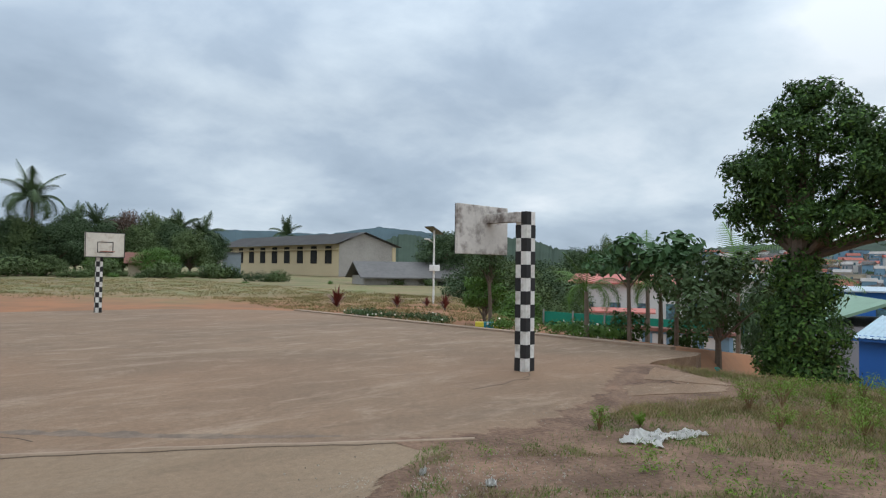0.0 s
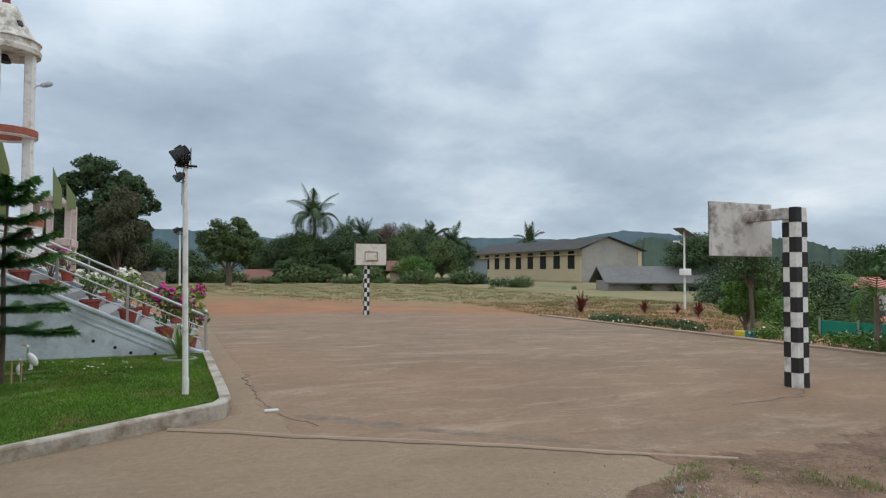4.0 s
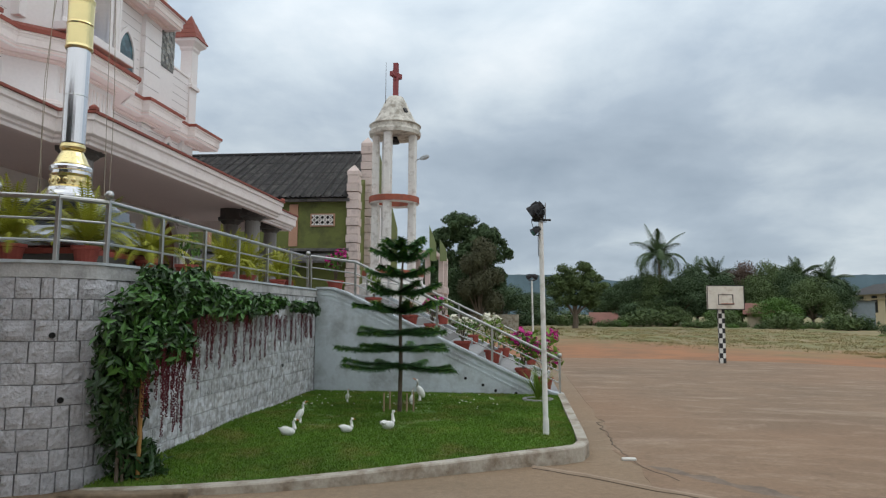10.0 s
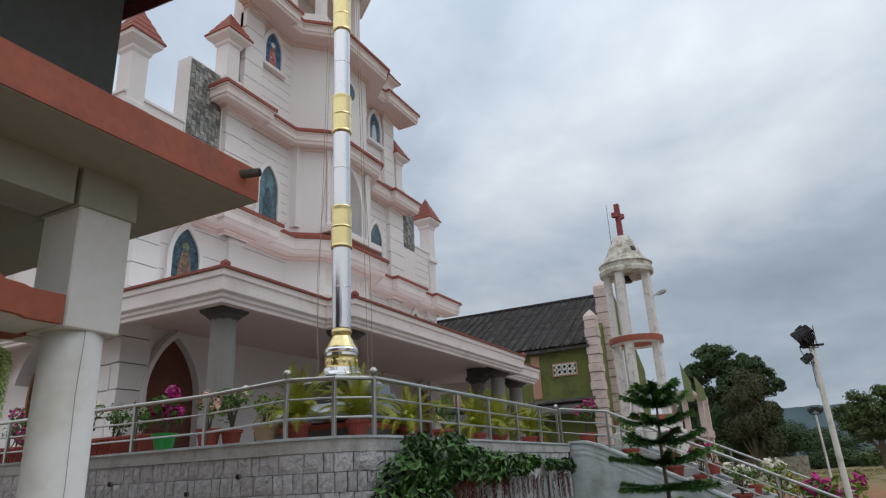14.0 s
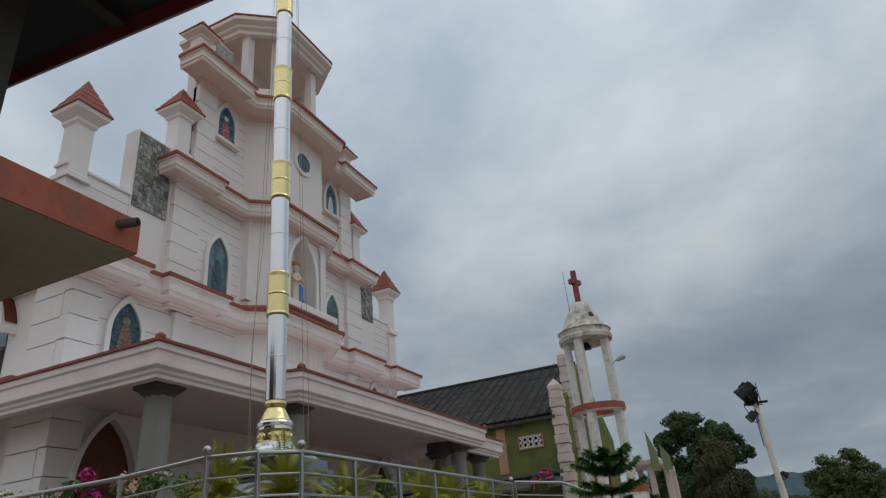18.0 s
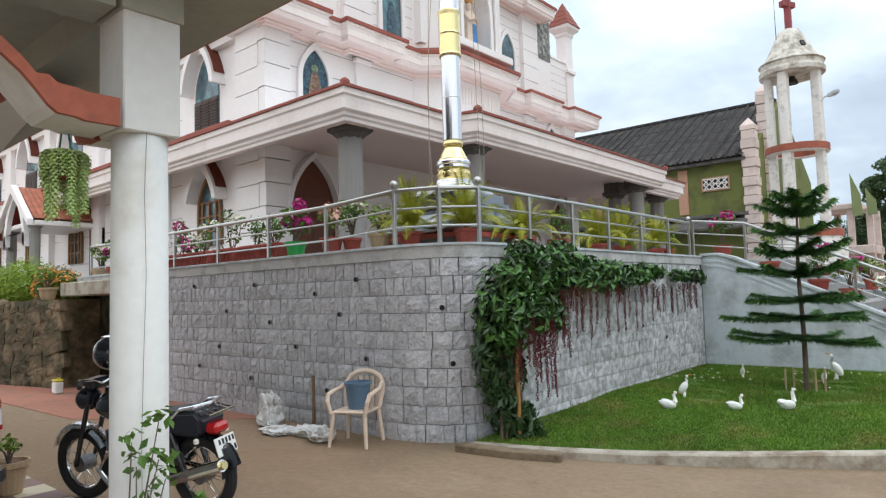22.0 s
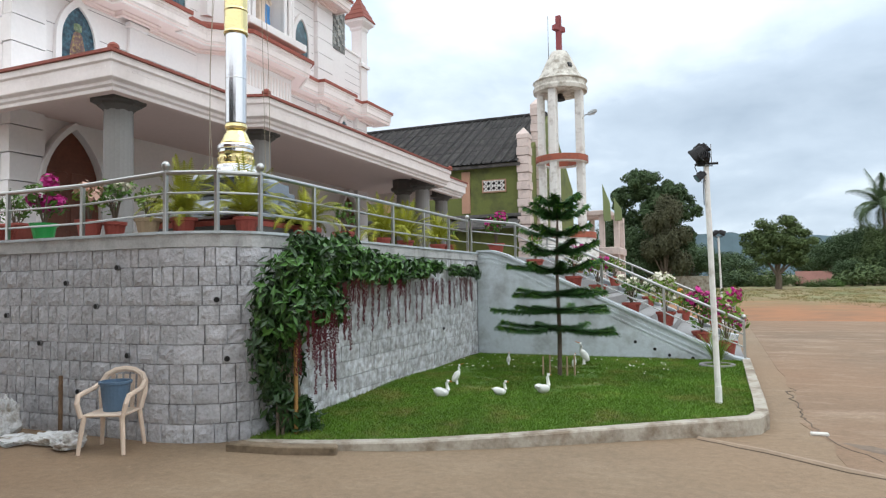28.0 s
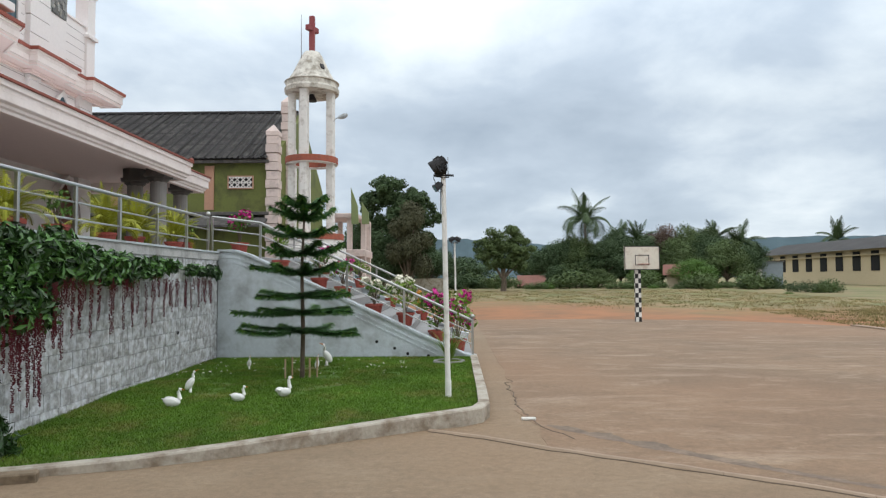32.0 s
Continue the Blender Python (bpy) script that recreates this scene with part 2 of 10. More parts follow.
M["whitewash"] = material("whitewashed_plaster", (0.50, 0.55, 0.58), 0.85, 0.1, 20, 0.8, 0.2, stain=(0.34, 0.36, 0.37), stain_amount=0.45)
M["church"] = material("white_church_paint", (0.80, 0.77, 0.765), 0.65, 0.05, 14, 0.4, 0.06)
M["pink"] = material("pink_paint_with_bounce", (0.80, 0.65, 0.62), 0.65, 0.05, 14, 0.4, 0.06)
M["soffit"] = material("porch_soffit_paint", (0.72, 0.575, 0.53), 0.7, 0.05, 14, 0.5, 0.05)
M["redtile"] = material("red_roof_tile", (0.28, 0.075, 0.052), 0.7, 0.2, 30, 2.0, 0.3, random_value=0.15)
M["darkroof"] = material("weathered_asbestos_roof", (0.085, 0.08, 0.078), 0.9, 0.4, 9, 0.9, 0.3, stain=(0.15, 0.14, 0.13), stain_amount=0.4)
M["green"] = material("olive_green_paint", (0.135, 0.155, 0.04), 0.75, 0.12, 12, 0.5, 0.08, stain=(0.08, 0.09, 0.03))
M["steel"] = material("stainless_steel", (0.43, 0.43, 0.42), 0.32, 0.05, 60, 3, 0.02, metal=1.0)
M["brass"] = material("polished_brass", (0.78, 0.65, 0.33), 0.25, 0.08, 50, 4, 0.03, metal=1.0)
M["grey"] = material("grey_cement_column", (0.235, 0.225, 0.215), 0.7, 0.08, 25, 1.0, 0.1)
M["grey_dark"] = material("dark_cement_capital", (0.10, 0.092, 0.085), 0.7, 0.08, 25, 1.0, 0.1)
M["wood"] = material("brown_door_wood", (0.14, 0.045, 0.025), 0.5, 0.25, 14, 3.0, 0.1)
M["terracotta"] = material("terracotta", (0.31, 0.068, 0.05), 0.8, 0.15, 30, 3, 0.15)
M["leaf"] = material("green_leaf", (0.085, 0.165, 0.032), 0.6, 0.35, 6, 1.6, 0.0, spec=0.2)
M["leaf_dark"] = material("dark_green_leaf", (0.042, 0.085, 0.022), 0.6, 0.4, 6, 1.6, 0.0, spec=0.18)
M["leaf_light"] = material("light_green_leaf", (0.14, 0.22, 0.035), 0.6, 0.3, 6, 1.6, 0.0, spec=0.2)
M["bark"] = material("grey_bark", (0.13, 0.10, 0.075), 0.9, 0.3, 20, 3, 0.5)
M["white"] = material("white_paint", (0.72, 0.71, 0.68), 0.6, 0.1, 20, 2.0, 0.1, stain=(0.45, 0.42, 0.38), stain_amount=0.3)
M["black"] = material("black_paint", (0.02, 0.02, 0.022), 0.6, 0.2, 20, 2.0, 0.1)
M["column"] = material("cream_column_paint", (0.66, 0.66, 0.64), 0.6, 0.07, 16, 0.8, 0.06, stain=(0.54, 0.52, 0.45), stain_amount=0.25)
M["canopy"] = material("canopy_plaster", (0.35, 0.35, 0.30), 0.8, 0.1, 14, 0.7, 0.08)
M["redband"] = material("red_oxide_band", (0.34, 0.095, 0.055), 0.7, 0.2, 18, 2.0, 0.2, stain=(0.24, 0.085, 0.06), stain_amount=0.35)
M["cream"] = material("cream_school_paint", (0.52, 0.43, 0.28), 0.8, 0.1, 5, 0.2, 0.05)
M["brick"] = material("grey_block_gable", (0.32, 0.30, 0.28), 0.9, 0.2, 6, 0.5, 0.2)


# ---- building helpers ----
def part(name, bm, mat, parent=None, label="", origin=(0, 0, 0), smooth=False):
    """Links a bmesh as one mesh object, under a thing or a part where one is given."""
    me = bpy.data.meshes.new(name)
    bm.to_mesh(me)
    bm.free()
    me.materials.append(M[mat] if isinstance(mat, str) else mat)
    if smooth:
        me.shade_smooth()
    ob = new(name, me)
    ob.location = origin
    if parent is not None:
        ob.parent = parent
    if label:
        tagged(ob, label)
    return ob


def thing(name, at, label, category, group="", kind=""):
    ob = new(name)
    ob.empty_display_size = 0.1
    ob.location = at
    return tagged(ob, label, category, group, kind)


def put(thing_ob, name, bm, mat, label="", smooth=False):
    """A part whose bmesh is in world places, hung under a thing that stands at its own place."""
    base = thing_ob.location.copy()
    if thing_ob.parent is not None:
        base = base + thing_ob.parent.location
    bmesh.ops.translate(bm, verts=bm.verts, vec=-base)
    return part(name, bm, mat, thing_ob, label, smooth=smooth)


def box(bm, x0, y0, z0, x1, y1, z1, bevel=0.0, matrix=None):
    m = Matrix.Translation(((x0 + x1) / 2, (y0 + y1) / 2, (z0 + z1) / 2)) @ Matrix.Diagonal((abs(x1 - x0), abs(y1 - y0), abs(z1 - z0), 1))
    made = bmesh.ops.create_cube(bm, size=1.0, matrix=m)["verts"]
    if bevel:
        edges = list({e for v in made for e in v.link_edges})
        out = bmesh.ops.bevel(bm, geom=edges, offset=bevel, segments=1, affect="EDGES", profile=0.5)
        made = list({v for v in out["verts"]} | {v for v in made if v.is_valid})
    if matrix is not None:
        bmesh.ops.transform(bm, matrix=matrix, verts=made)
    return bm


def tube(bm, p0, p1, r0, r1=None, n=12, caps=True):
    p0, p1 = Vector(p0), Vector(p1)
    d = p1 - p0
    m = Matrix.Translation((p0 + p1) / 2) @ d.to_track_quat("Z", "Y").to_matrix().to_4x4()
    bmesh.ops.create_cone(bm, cap_ends=caps, segments=n, radius1=r0, radius2=r0 if r1 is None else r1, depth=d.length, matrix=m)
    return bm


def lathe(bm, profile, at=(0, 0, 0), n=20, square=False):
    """Turns (radius, height) pairs about a vertical axis; square: four-sided."""
    n = 4 if square else n
    off = math.pi / 4 if square else 0.0
    k = math.sqrt(2) if square else 1.0
    rings = []
    for r, z in profile:
        rings.append([bm.verts.new((at[0] + max(r, 1e-4) * k * math.cos(off + 2 * math.pi * i / n), at[1] + max(r, 1e-4) * k * math.sin(off + 2 * math.pi * i / n), at[2] + z)) for i in range(n)])
    for a, b in zip(rings, rings[1:]):
        for i in range(n):
            bm.faces.new((a[i], a[(i + 1) % n], b[(i + 1) % n], b[i]))
    bm.faces.new(rings[0][::-1])
    bm.faces.new(rings[-1])
    return bm


def prism(bm, outline, axis, a, b):
    """A polygon (two coordinates, in the order of the other axes) extruded along an axis from a to b."""
    def at(p, w):
        return {"x": (w, p[0], p[1]), "y": (p[0], w, p[1]), "z": (p[0], p[1], w)}[axis]
    lo, hi = [bm.verts.new(at(p, a)) for p in outline], [bm.verts.new(at(p, b)) for p in outline]
    n = len(outline)
    bm.faces.new(lo[::-1])
    bm.faces.new(hi)
    for i in range(n):
        bm.faces.new((lo[i], lo[(i + 1) % n], hi[(i + 1) % n], hi[i]))
    bmesh.ops.recalc_face_normals(bm, faces=bm.faces[:])
    return bm


def sweep(bm, points, radius, n=8, closed=False):
    """A round bar along a line of points; radius: one number or one a point."""
    pts = [Vector(p) for p in points]
    rad = radius if isinstance(radius, (list, tuple)) else [radius] * len(pts)
    rings = []
    for i, p in enumerate(pts):
        d = (pts[min(i + 1, len(pts) - 1)] - pts[max(i - 1, 0)]).normalized()
        u = d.orthogonal().normalized() if abs(d.z) > 0.95 else d.cross(Vector((0, 0, 1))).normalized()
        w = d.cross(u)
        rings.append([bm.verts.new(p + (u * math.cos(2 * math.pi * k / n) + w * math.sin(2 * math.pi * k / n)) * rad[i]) for k in range(n)])
    for a, b in zip(rings, rings[1:]):
        for k in range(n):
            bm.faces.new((a[k], a[(k + 1) % n], b[(k + 1) % n], b[k]))
    bm.faces.new(rings[0][::-1])
    bm.faces.new(rings[-1])
    return bm


def B():
    return bmesh.new()


def mesh_part(name, verts, faces, mat, parent=None, label="", smooth=False):
    me = bpy.data.meshes.new(name)
    me.from_pydata(verts, [], faces)
    me.materials.append(M[mat] if isinstance(mat, str) else mat)
    if smooth:
        me.shade_smooth()
    ob = new(name, me)
    if parent is not None:
        ob.parent = parent
    if label:
        tagged(ob, label)
    return ob


def leaf_mesh(blobs, count, size, seed, aspect=0.5, up=0.35, fill=0.35, hang=0.0):
    """Many small folded leaves round a set of blobs (centre, radii): vertices and faces."""
    rng = np.random.default_rng(seed)
    vol = np.array([r[0] * r[1] * r[2] for _, r in blobs]) ** 0.67
    pick = rng.choice(len(blobs), count, p=vol / vol.sum())
    cen = np.array([c for c, _ in blobs])[pick]
    rad = np.array([r for _, r in blobs])[pick]
    d = rng.normal(size=(count, 3))
    d /= np.linalg.norm(d, axis=1)[:, None]
    depth = 1 - fill * rng.random(count) ** 1.5
    lump = 1 + 0.16 * np.sin(d[:, 0] * 7 + pick) * np.cos(d[:, 1] * 6 + pick * 2.1) + 0.055 * rng.normal(size=count)
    p = cen + d * rad * (depth * lump)[:, None]
    nrm = d + np.array([0, 0, up]) + rng.normal(size=(count, 3)) * 0.55
    nrm /= np.linalg.norm(nrm, axis=1)[:, None]
    a = np.cross(nrm, rng.normal(size=(count, 3)))
    a /= np.linalg.norm(a, axis=1)[:, None] + 1e-9
    if hang:
        a = a * (1 - hang) + np.array([0, 0, -hang])
        a /= np.linalg.norm(a, axis=1)[:, None] + 1e-9
    b = np.cross(nrm, a)
    b /= np.linalg.norm(b, axis=1)[:, None] + 1e-9
    s = size * (0.6 + 0.8 * rng.random(count))[:, None]
    v = np.stack([p - a * s, p + b * s * aspect + nrm * s * 0.12, p + a * s, p - b * s * aspect + nrm * s * 0.12], 1).reshape(-1, 3)
    f = np.arange(count * 4).reshape(-1, 4)
    return v.tolist(), f.tolist()


# ---- ground ----
def ground_height(x, y):
    z = 0.0
    if y > 23:
        z += 0.0095 * min(y - 23, 130)
    z -= min(0.75, 0.24 * max(0.0, x - 10.5 + 0.12 * math.sin(y * 1.7))) * min(1.0, max(0.0, (5.9 - y) / 0.5))
    e = max(0.0, x - 13.4)
    z -= min(7.0, 0.10 * e + 0.006 * e * e) * min(1.0, max(0.0, (x - 1.1 * y + 2.0) / 10))
    return z - 0.03 + 0.03 * math.sin(x * 0.7 + 1) * math.sin(y * 0.6) * (1 if (x > 13 or y > 25.5) else 0)


def build_ground():
    xs = sorted(set([-1500, -700, -300, -150, -80, -50] + list(range(-40, 0, 4)) + [0.5 * k for k in range(0, 60)] + list(range(30, 61, 2)) + [70, 80, 100, 130, 170, 250, 400, 800, 1500]))
    ys = sorted(set([-1500, -700, -300, -150, -80, -40, -20] + [0.5 * k for k in range(-20, 56)] + list(range(28, 61, 2)) + [70, 80, 100, 120, 150, 200, 300, 500, 900, 1500]))
    verts = [(x, y, ground_height(x, y)) for y in ys for x in xs]
    n = len(xs)
    faces = [(j * n + i, j * n + i + 1, (j + 1) * n + i + 1, (j + 1) * n + i) for j in range(len(ys) - 1) for i in range(n - 1)]
    ob = mesh_part("ground", verts, faces, "field", smooth=True)
    tagged(ob, "dry grass field and red earth around the court", "ground", kind="structure")


def field_material():
    """Dry grass that gives way to bare red earth beside the court."""
    m = material("field_earth_and_grass", (0.225, 0.172, 0.088), 0.95, 0.32, 5, 0.12, 0.4, stain=(0.150, 0.155, 0.060), stain_amount=0.55)
    nt = m.node_tree
    b = nt.nodes["Principled BSDF"]
    old = b.inputs["Base Color"].links[0].from_socket
    geo = nt.nodes.new("ShaderNodeNewGeometry")
    sep = nt.nodes.new("ShaderNodeSeparateXYZ")
    nt.links.new(geo.outputs["Position"], sep.inputs[0])
    n = nt.nodes.new("ShaderNodeTexNoise")
    n.inputs["Scale"].default_value, n.inputs["Detail"].default_value = 0.22, 6.0
    nt.links.new(geo.outputs["Position"], n.inputs["Vector"])

    def math_node(op, x, y):
        k = nt.nodes.new("ShaderNodeMath")
        k.operation = op
        for i, v in enumerate((x, y)):
            if isinstance(v, (int, float)):
                k.inputs[i].default_value = v
            else:
                nt.links.new(v, k.inputs[i])
        return k.outputs[0]
    # bare up to about y = 34 west of x = 8, narrowing eastwards
    edge = math_node("ADD", math_node("MULTIPLY", math_node("MAXIMUM", sep.outputs["X"], 2.0), 0.75), sep.outputs["Y"])
    edge = math_node("ADD", edge, math_node("MULTIPLY", n.outputs["Fac"], 24.0))
    mr = nt.nodes.new("ShaderNodeMapRange")
    mr.inputs["From Min"].default_value, mr.inputs["From Max"].default_value = 60.0, 46.0
    nt.links.new(edge, mr.inputs["Value"])
    mx = nt.nodes.new("ShaderNodeMix")
    mx.data_type = "RGBA"
    soil = nt.nodes.new("ShaderNodeMix")
    soil.data_type = "RGBA"
    soil.inputs[6].default_value, soil.inputs[7].default_value = (0.33, 0.148, 0.068, 1), (0.21, 0.112, 0.060, 1)
    sn = nt.nodes.new("ShaderNodeTexNoise")
    sn.inputs["Scale"].default_value, sn.inputs["Detail"].default_value, sn.inputs["Roughness"].default_value = 0.5, 9.0, 0.7
    nt.links.new(geo.outputs["Position"], sn.inputs["Vector"])
    sr = nt.nodes.new("ShaderNodeMapRange")
    sr.inputs["From Min"].default_value, sr.inputs["From Max"].default_value = 0.38, 0.66
    nt.links.new(sn.outputs["Fac"], sr.inputs["Value"])
    nt.links.new(sr.outputs[0], soil.inputs[0])
    nt.links.new(soil.outputs[2], mx.inputs[7])
    nt.links.new(mr.outputs[0], mx.inputs[0])
    nt.links.new(old, mx.inputs[6])
    nt.links.new(mx.outputs[2], b.inputs["Base Color"])
    return m


M["field"] = field_material()
build_ground()
bm = B()
prism(bm, [(-9.5, -14), (1.6, -14), (2.2, 2.6), (2.75, 3.45), (3.4, 3.95), (4.2, 4.1), (4.6, 4.3), (3.7, 5.1), (2.8, 5.7), (1.4, 6.7), (1.3, 12.5), (1.45, 25.3), (-3.0, 25.3), (-3.0, 17), (-9.5, 5.4)], "z", -0.4, 0.0)
tagged(part("road", bm, "drive"), "brown stained concrete driveway in front of the terrace", "driveway", kind="structure")
bm = B()
prism(bm, [(1.24, 11.6), (1.17, 10.8), (1.22, 10.0), (1.12, 9.3), (1.16, 8.7), (1.05, 8.2), (1.14, 7.7), (1.24, 7.3), (1.19, 6.9), (1.21, 6.42), (1.95, 5.95), (2.72, 5.48), (3.6, 4.85), (4.55, 4.19), (5.1, 4.05), (5.46, 3.98), (6.2, 4.16), (6.9, 4.35), (7.7, 4.55), (8.1, 4.9), (8.63, 5.06), (9.3, 5.2), (9.7, 5.5), (10.5, 5.6), (11.0, 5.72), (12.25, 5.55), (12.8, 5.7), (12.9, 21.0), (11.7, 22.5), (9.5, 24.4), (5.0, 25.3), (1.3, 25.3), (1.2, 12.5)], "z", -0.4, 0.003)
court = tagged(part("pavement", bm, "court"), "worn brown concrete basketball court", "court", kind="structure")
# raised cement lip that runs along the court's near edge, and cracks
rng = random.Random(4)


def ridge(points, w, h, name, mat, label):
    bm = B()
    for (x0, y0), (x1, y1) in zip(points, points[1:]):
        d = Vector((x1 - x0, y1 - y0, 0))
        s = d.cross(Vector((0, 0, 1))).normalized() * w / 2
        a, b = Vector((x0, y0, 0)), Vector((x1, y1, 0))
        v = [bm.verts.new(p) for p in (a - s, b - s, b + s, a + s)]
        t = [bm.verts.new(p + Vector((0, 0, h))) for p in (a - s * 0.5, b - s * 0.5, b + s * 0.5, a + s * 0.5)]
        bm.faces.new(t)
        for i in range(4):
            bm.faces.new((v[i], v[(i + 1) % 4], t[(i + 1) % 4], t[i]))
    bmesh.ops.recalc_face_normals(bm, faces=bm.faces[:])
    return tagged(part(name, bm, mat), label, name.replace("_", " "), kind="structure")


def wander(points, step=0.25, amount=0.03):
    out = []
    for (x0, y0), (x1, y1) in zip(points, points[1:]):
        n = max(1, int(math.hypot(x1 - x0, y1 - y0) / step))
        for i in range(n):
            t = i / n
            out.append((x0 + (x1 - x0) * t + rng.gauss(0, amount), y0 + (y1 - y0) * t + rng.gauss(0, amount)))
    out.append(points[-1])
    return out


M["crack"] = material("dark_crack", (0.11, 0.08, 0.06), 0.95, 0.3, 20, 2, 0.2)
M["lip"] = material("pale_cement_lip", (0.31, 0.23, 0.165), 0.9, 0.15, 20, 2, 0.2)
ridge(wander([(0.07, 7.15), (0.6, 6.85), (1.21, 6.42), (1.95, 5.95), (2.72, 5.48), (3.6, 4.85), (4.55, 4.19)], 0.3, 0.012), 0.07, 0.016, "cement_lip", "lip", "pale cement lip along the court edge")
ridge(wander([(0.07, 7.09), (0.6, 6.78), (1.21, 6.34), (1.95, 5.86), (2.72, 5.40), (3.6, 4.77), (4.5, 4.12)], 0.2, 0.02), 0.014, 0.007, "court_crack", "crack", "dark crack beside the cement lip")
ridge(wander([(1.2, 10.6), (1.16, 9.6), (1.1, 8.4), (1.16, 7.75), (1.26, 7.2), (1.5, 6.75)], 0.13, 0.035), 0.016, 0.007, "court_crack", "crack", "dark crack between driveway and court")
ridge(wander([(6.38, 5.94), (7.0, 5.98), (7.58, 5.99), (8.1, 6.35)], 0.15, 0.03), 0.022, 0.006, "court_crack", "crack", "dark crack running to the hoop post")
ridge(wander([(10.4, 5.4), (9.6, 5.0), (9.1, 4.6), (8.8, 3.9)], 0.15, 0.05), 0.012, 0.006, "court_crack", "crack", "dark crack across the broken slab")
ridge(wander([(9.1, 4.6), (8.0, 4.45), (7.2, 4.55)], 0.15, 0.05), 0.010, 0.006, "court_crack", "crack", "dark crack along the broken slab")
M["scrap"] = material("pale_scrap", (0.62, 0.60, 0.56), 0.8, 0.1)
bm = B()
box(bm, 1.08, 7.60, 0.0, 1.24, 7.66, 0.03, 0.008)
tagged(part("cement_chip", bm, "scrap"), "pale flat chip lying on the concrete", "chip")

# brick-red paving and porch floor tiles
M["redpave"] = material("brick_red_paving", (0.34, 0.145, 0.095), 0.85, 0.18, 18, 1.0, 0.2, stain=(0.24, 0.13, 0.10))
bm = B()
prism(bm, [(-30, 3.2), (-9.6, 3.75), (-8.4, 4.35), (-7.3, 5.2), (-7.3, 5.32), (-30, 5.32)], "z", -0.3, 0.006)
tagged(part("red_pavement", bm, "redpave"), "brick red paving along the terrace wall", "paving", kind="structure")
tagged(part("left_pavement", box(B(), -40, -14, -0.4, -9.5, 5.35, -0.006), "drive"), "concrete yard beyond the driveway", "yard", kind="structure")

# ---- lawn and kerb ----
KERB = [(-3.98, 5.42), (-3.2, 5.55), (-2.38, 5.80), (-1.65, 6.15), (-0.76, 6.68), (0.0, 7.14), (0.42, 7.32), (0.64, 7.5), (0.74, 7.8), (0.76, 8.6), (0.78, 10.5), (0.80, 12.42)]


def offset_line(line, d):
    out = []
    for i, p in enumerate(line):
        a, b = line[max(0, i - 1)], line[min(len(line) - 1, i + 1)]
        t = Vector((b[0] - a[0], b[1] - a[1], 0)).normalized()
        out.append((p[0] - t.y * d, p[1] + t.x * d))
    return out


def kerb_height(i):
    return 0.05 + 0.12 * min(1.0, i / 6)


bm = B()
inner = offset_line(KERB, 0.13)
rows = []
for i, (p, q) in enumerate(zip(KERB, inner)):
    h = kerb_height(i)
    rows.append([bm.verts.new(v) for v in ((*p, -0.1), (*p, h - 0.015), (p[0] * 0.9 + q[0] * 0.1, p[1] * 0.9 + q[1] * 0.1, h), (*q, h), (*q, -0.1))])
for a, b in zip(rows, rows[1:]):
    for k in range(4):
        bm.faces.new((a[k], a[k + 1], b[k + 1], b[k]))
for r in (rows[0], rows[-1]):
    bm.faces.new(r)
bmesh.ops.recalc_face_normals(bm, faces=bm.faces[:])
tagged(part("kerb", bm, "kerb"), "stained concrete kerb round the lawn", "kerb", kind="structure")


bm = B()
prism(bm, [(-4.02, 5.24), (-3.40, 5.32), (-2.95, 5.46), (-3.0, 5.58), (-3.45, 5.45), (-4.0, 5.38)], "z", -0.02, 0.075)
bmesh.ops.bevel(bm, geom=bm.edges[:], offset=0.012, segments=1, affect="EDGES")
tagged(part("kerb_stone", bm, material("weathered_kerb_stone", (0.20, 0.150, 0.10), 0.9, 0.3, 22, 2.5, 0.5, stain=(0.12, 0.09, 0.06))), "rough brown kerb stone at the corner of the wall", "kerb stone")


def lawn_height(x, y):
    return 0.045 + 0.09 * min(1.0, max(0.0, (y - 5.6) / 3.0)) + 0.015 * math.sin(3 * x) * math.sin(2.3 * y)


bm = B()
prism(bm, offset_line(KERB, 0.1) + [(-3.98, 12.4)], "z", -0.2, 0.05)
lawn = tagged(part("lawn", bm, "lawn"), "green lawn between terrace wall and kerb", "lawn", kind="structure")
xs, ys = [-3.98 + 0.16 * k for k in range(30)], [5.5 + 0.16 * k for k in range(44)]


def inside(x, y, poly):
    c = False
    for (x0, y0), (x1, y1) in zip(poly, poly[1:] + poly[:1]):
        if (y0 > y) != (y1 > y) and x < (x1 - x0) * (y - y0) / (y1 - y0) + x0:
            c = not c
    return c


LAWN = offset_line(KERB, 0.10) + [(-3.98, 12.4)]
LAWN_IN = offset_line(KERB, 0.13) + [(-3.98, 12.4)]
verts, faces, index = [], [], {}
for j, y in enumerate(ys):
    for i, x in enumerate(xs):
        if inside(x, y, LAWN):
            index[i, j] = len(verts)
            verts.append((x, y, lawn_height(x, y)))
for (i, j) in list(index):
    q = [(i, j), (i + 1, j), (i + 1, j + 1), (i, j + 1)]
    if all(k in index for k in q):
        faces.append([index[k] for k in q])
mesh_part("turf", verts, faces, "lawn", lawn, smooth=True)


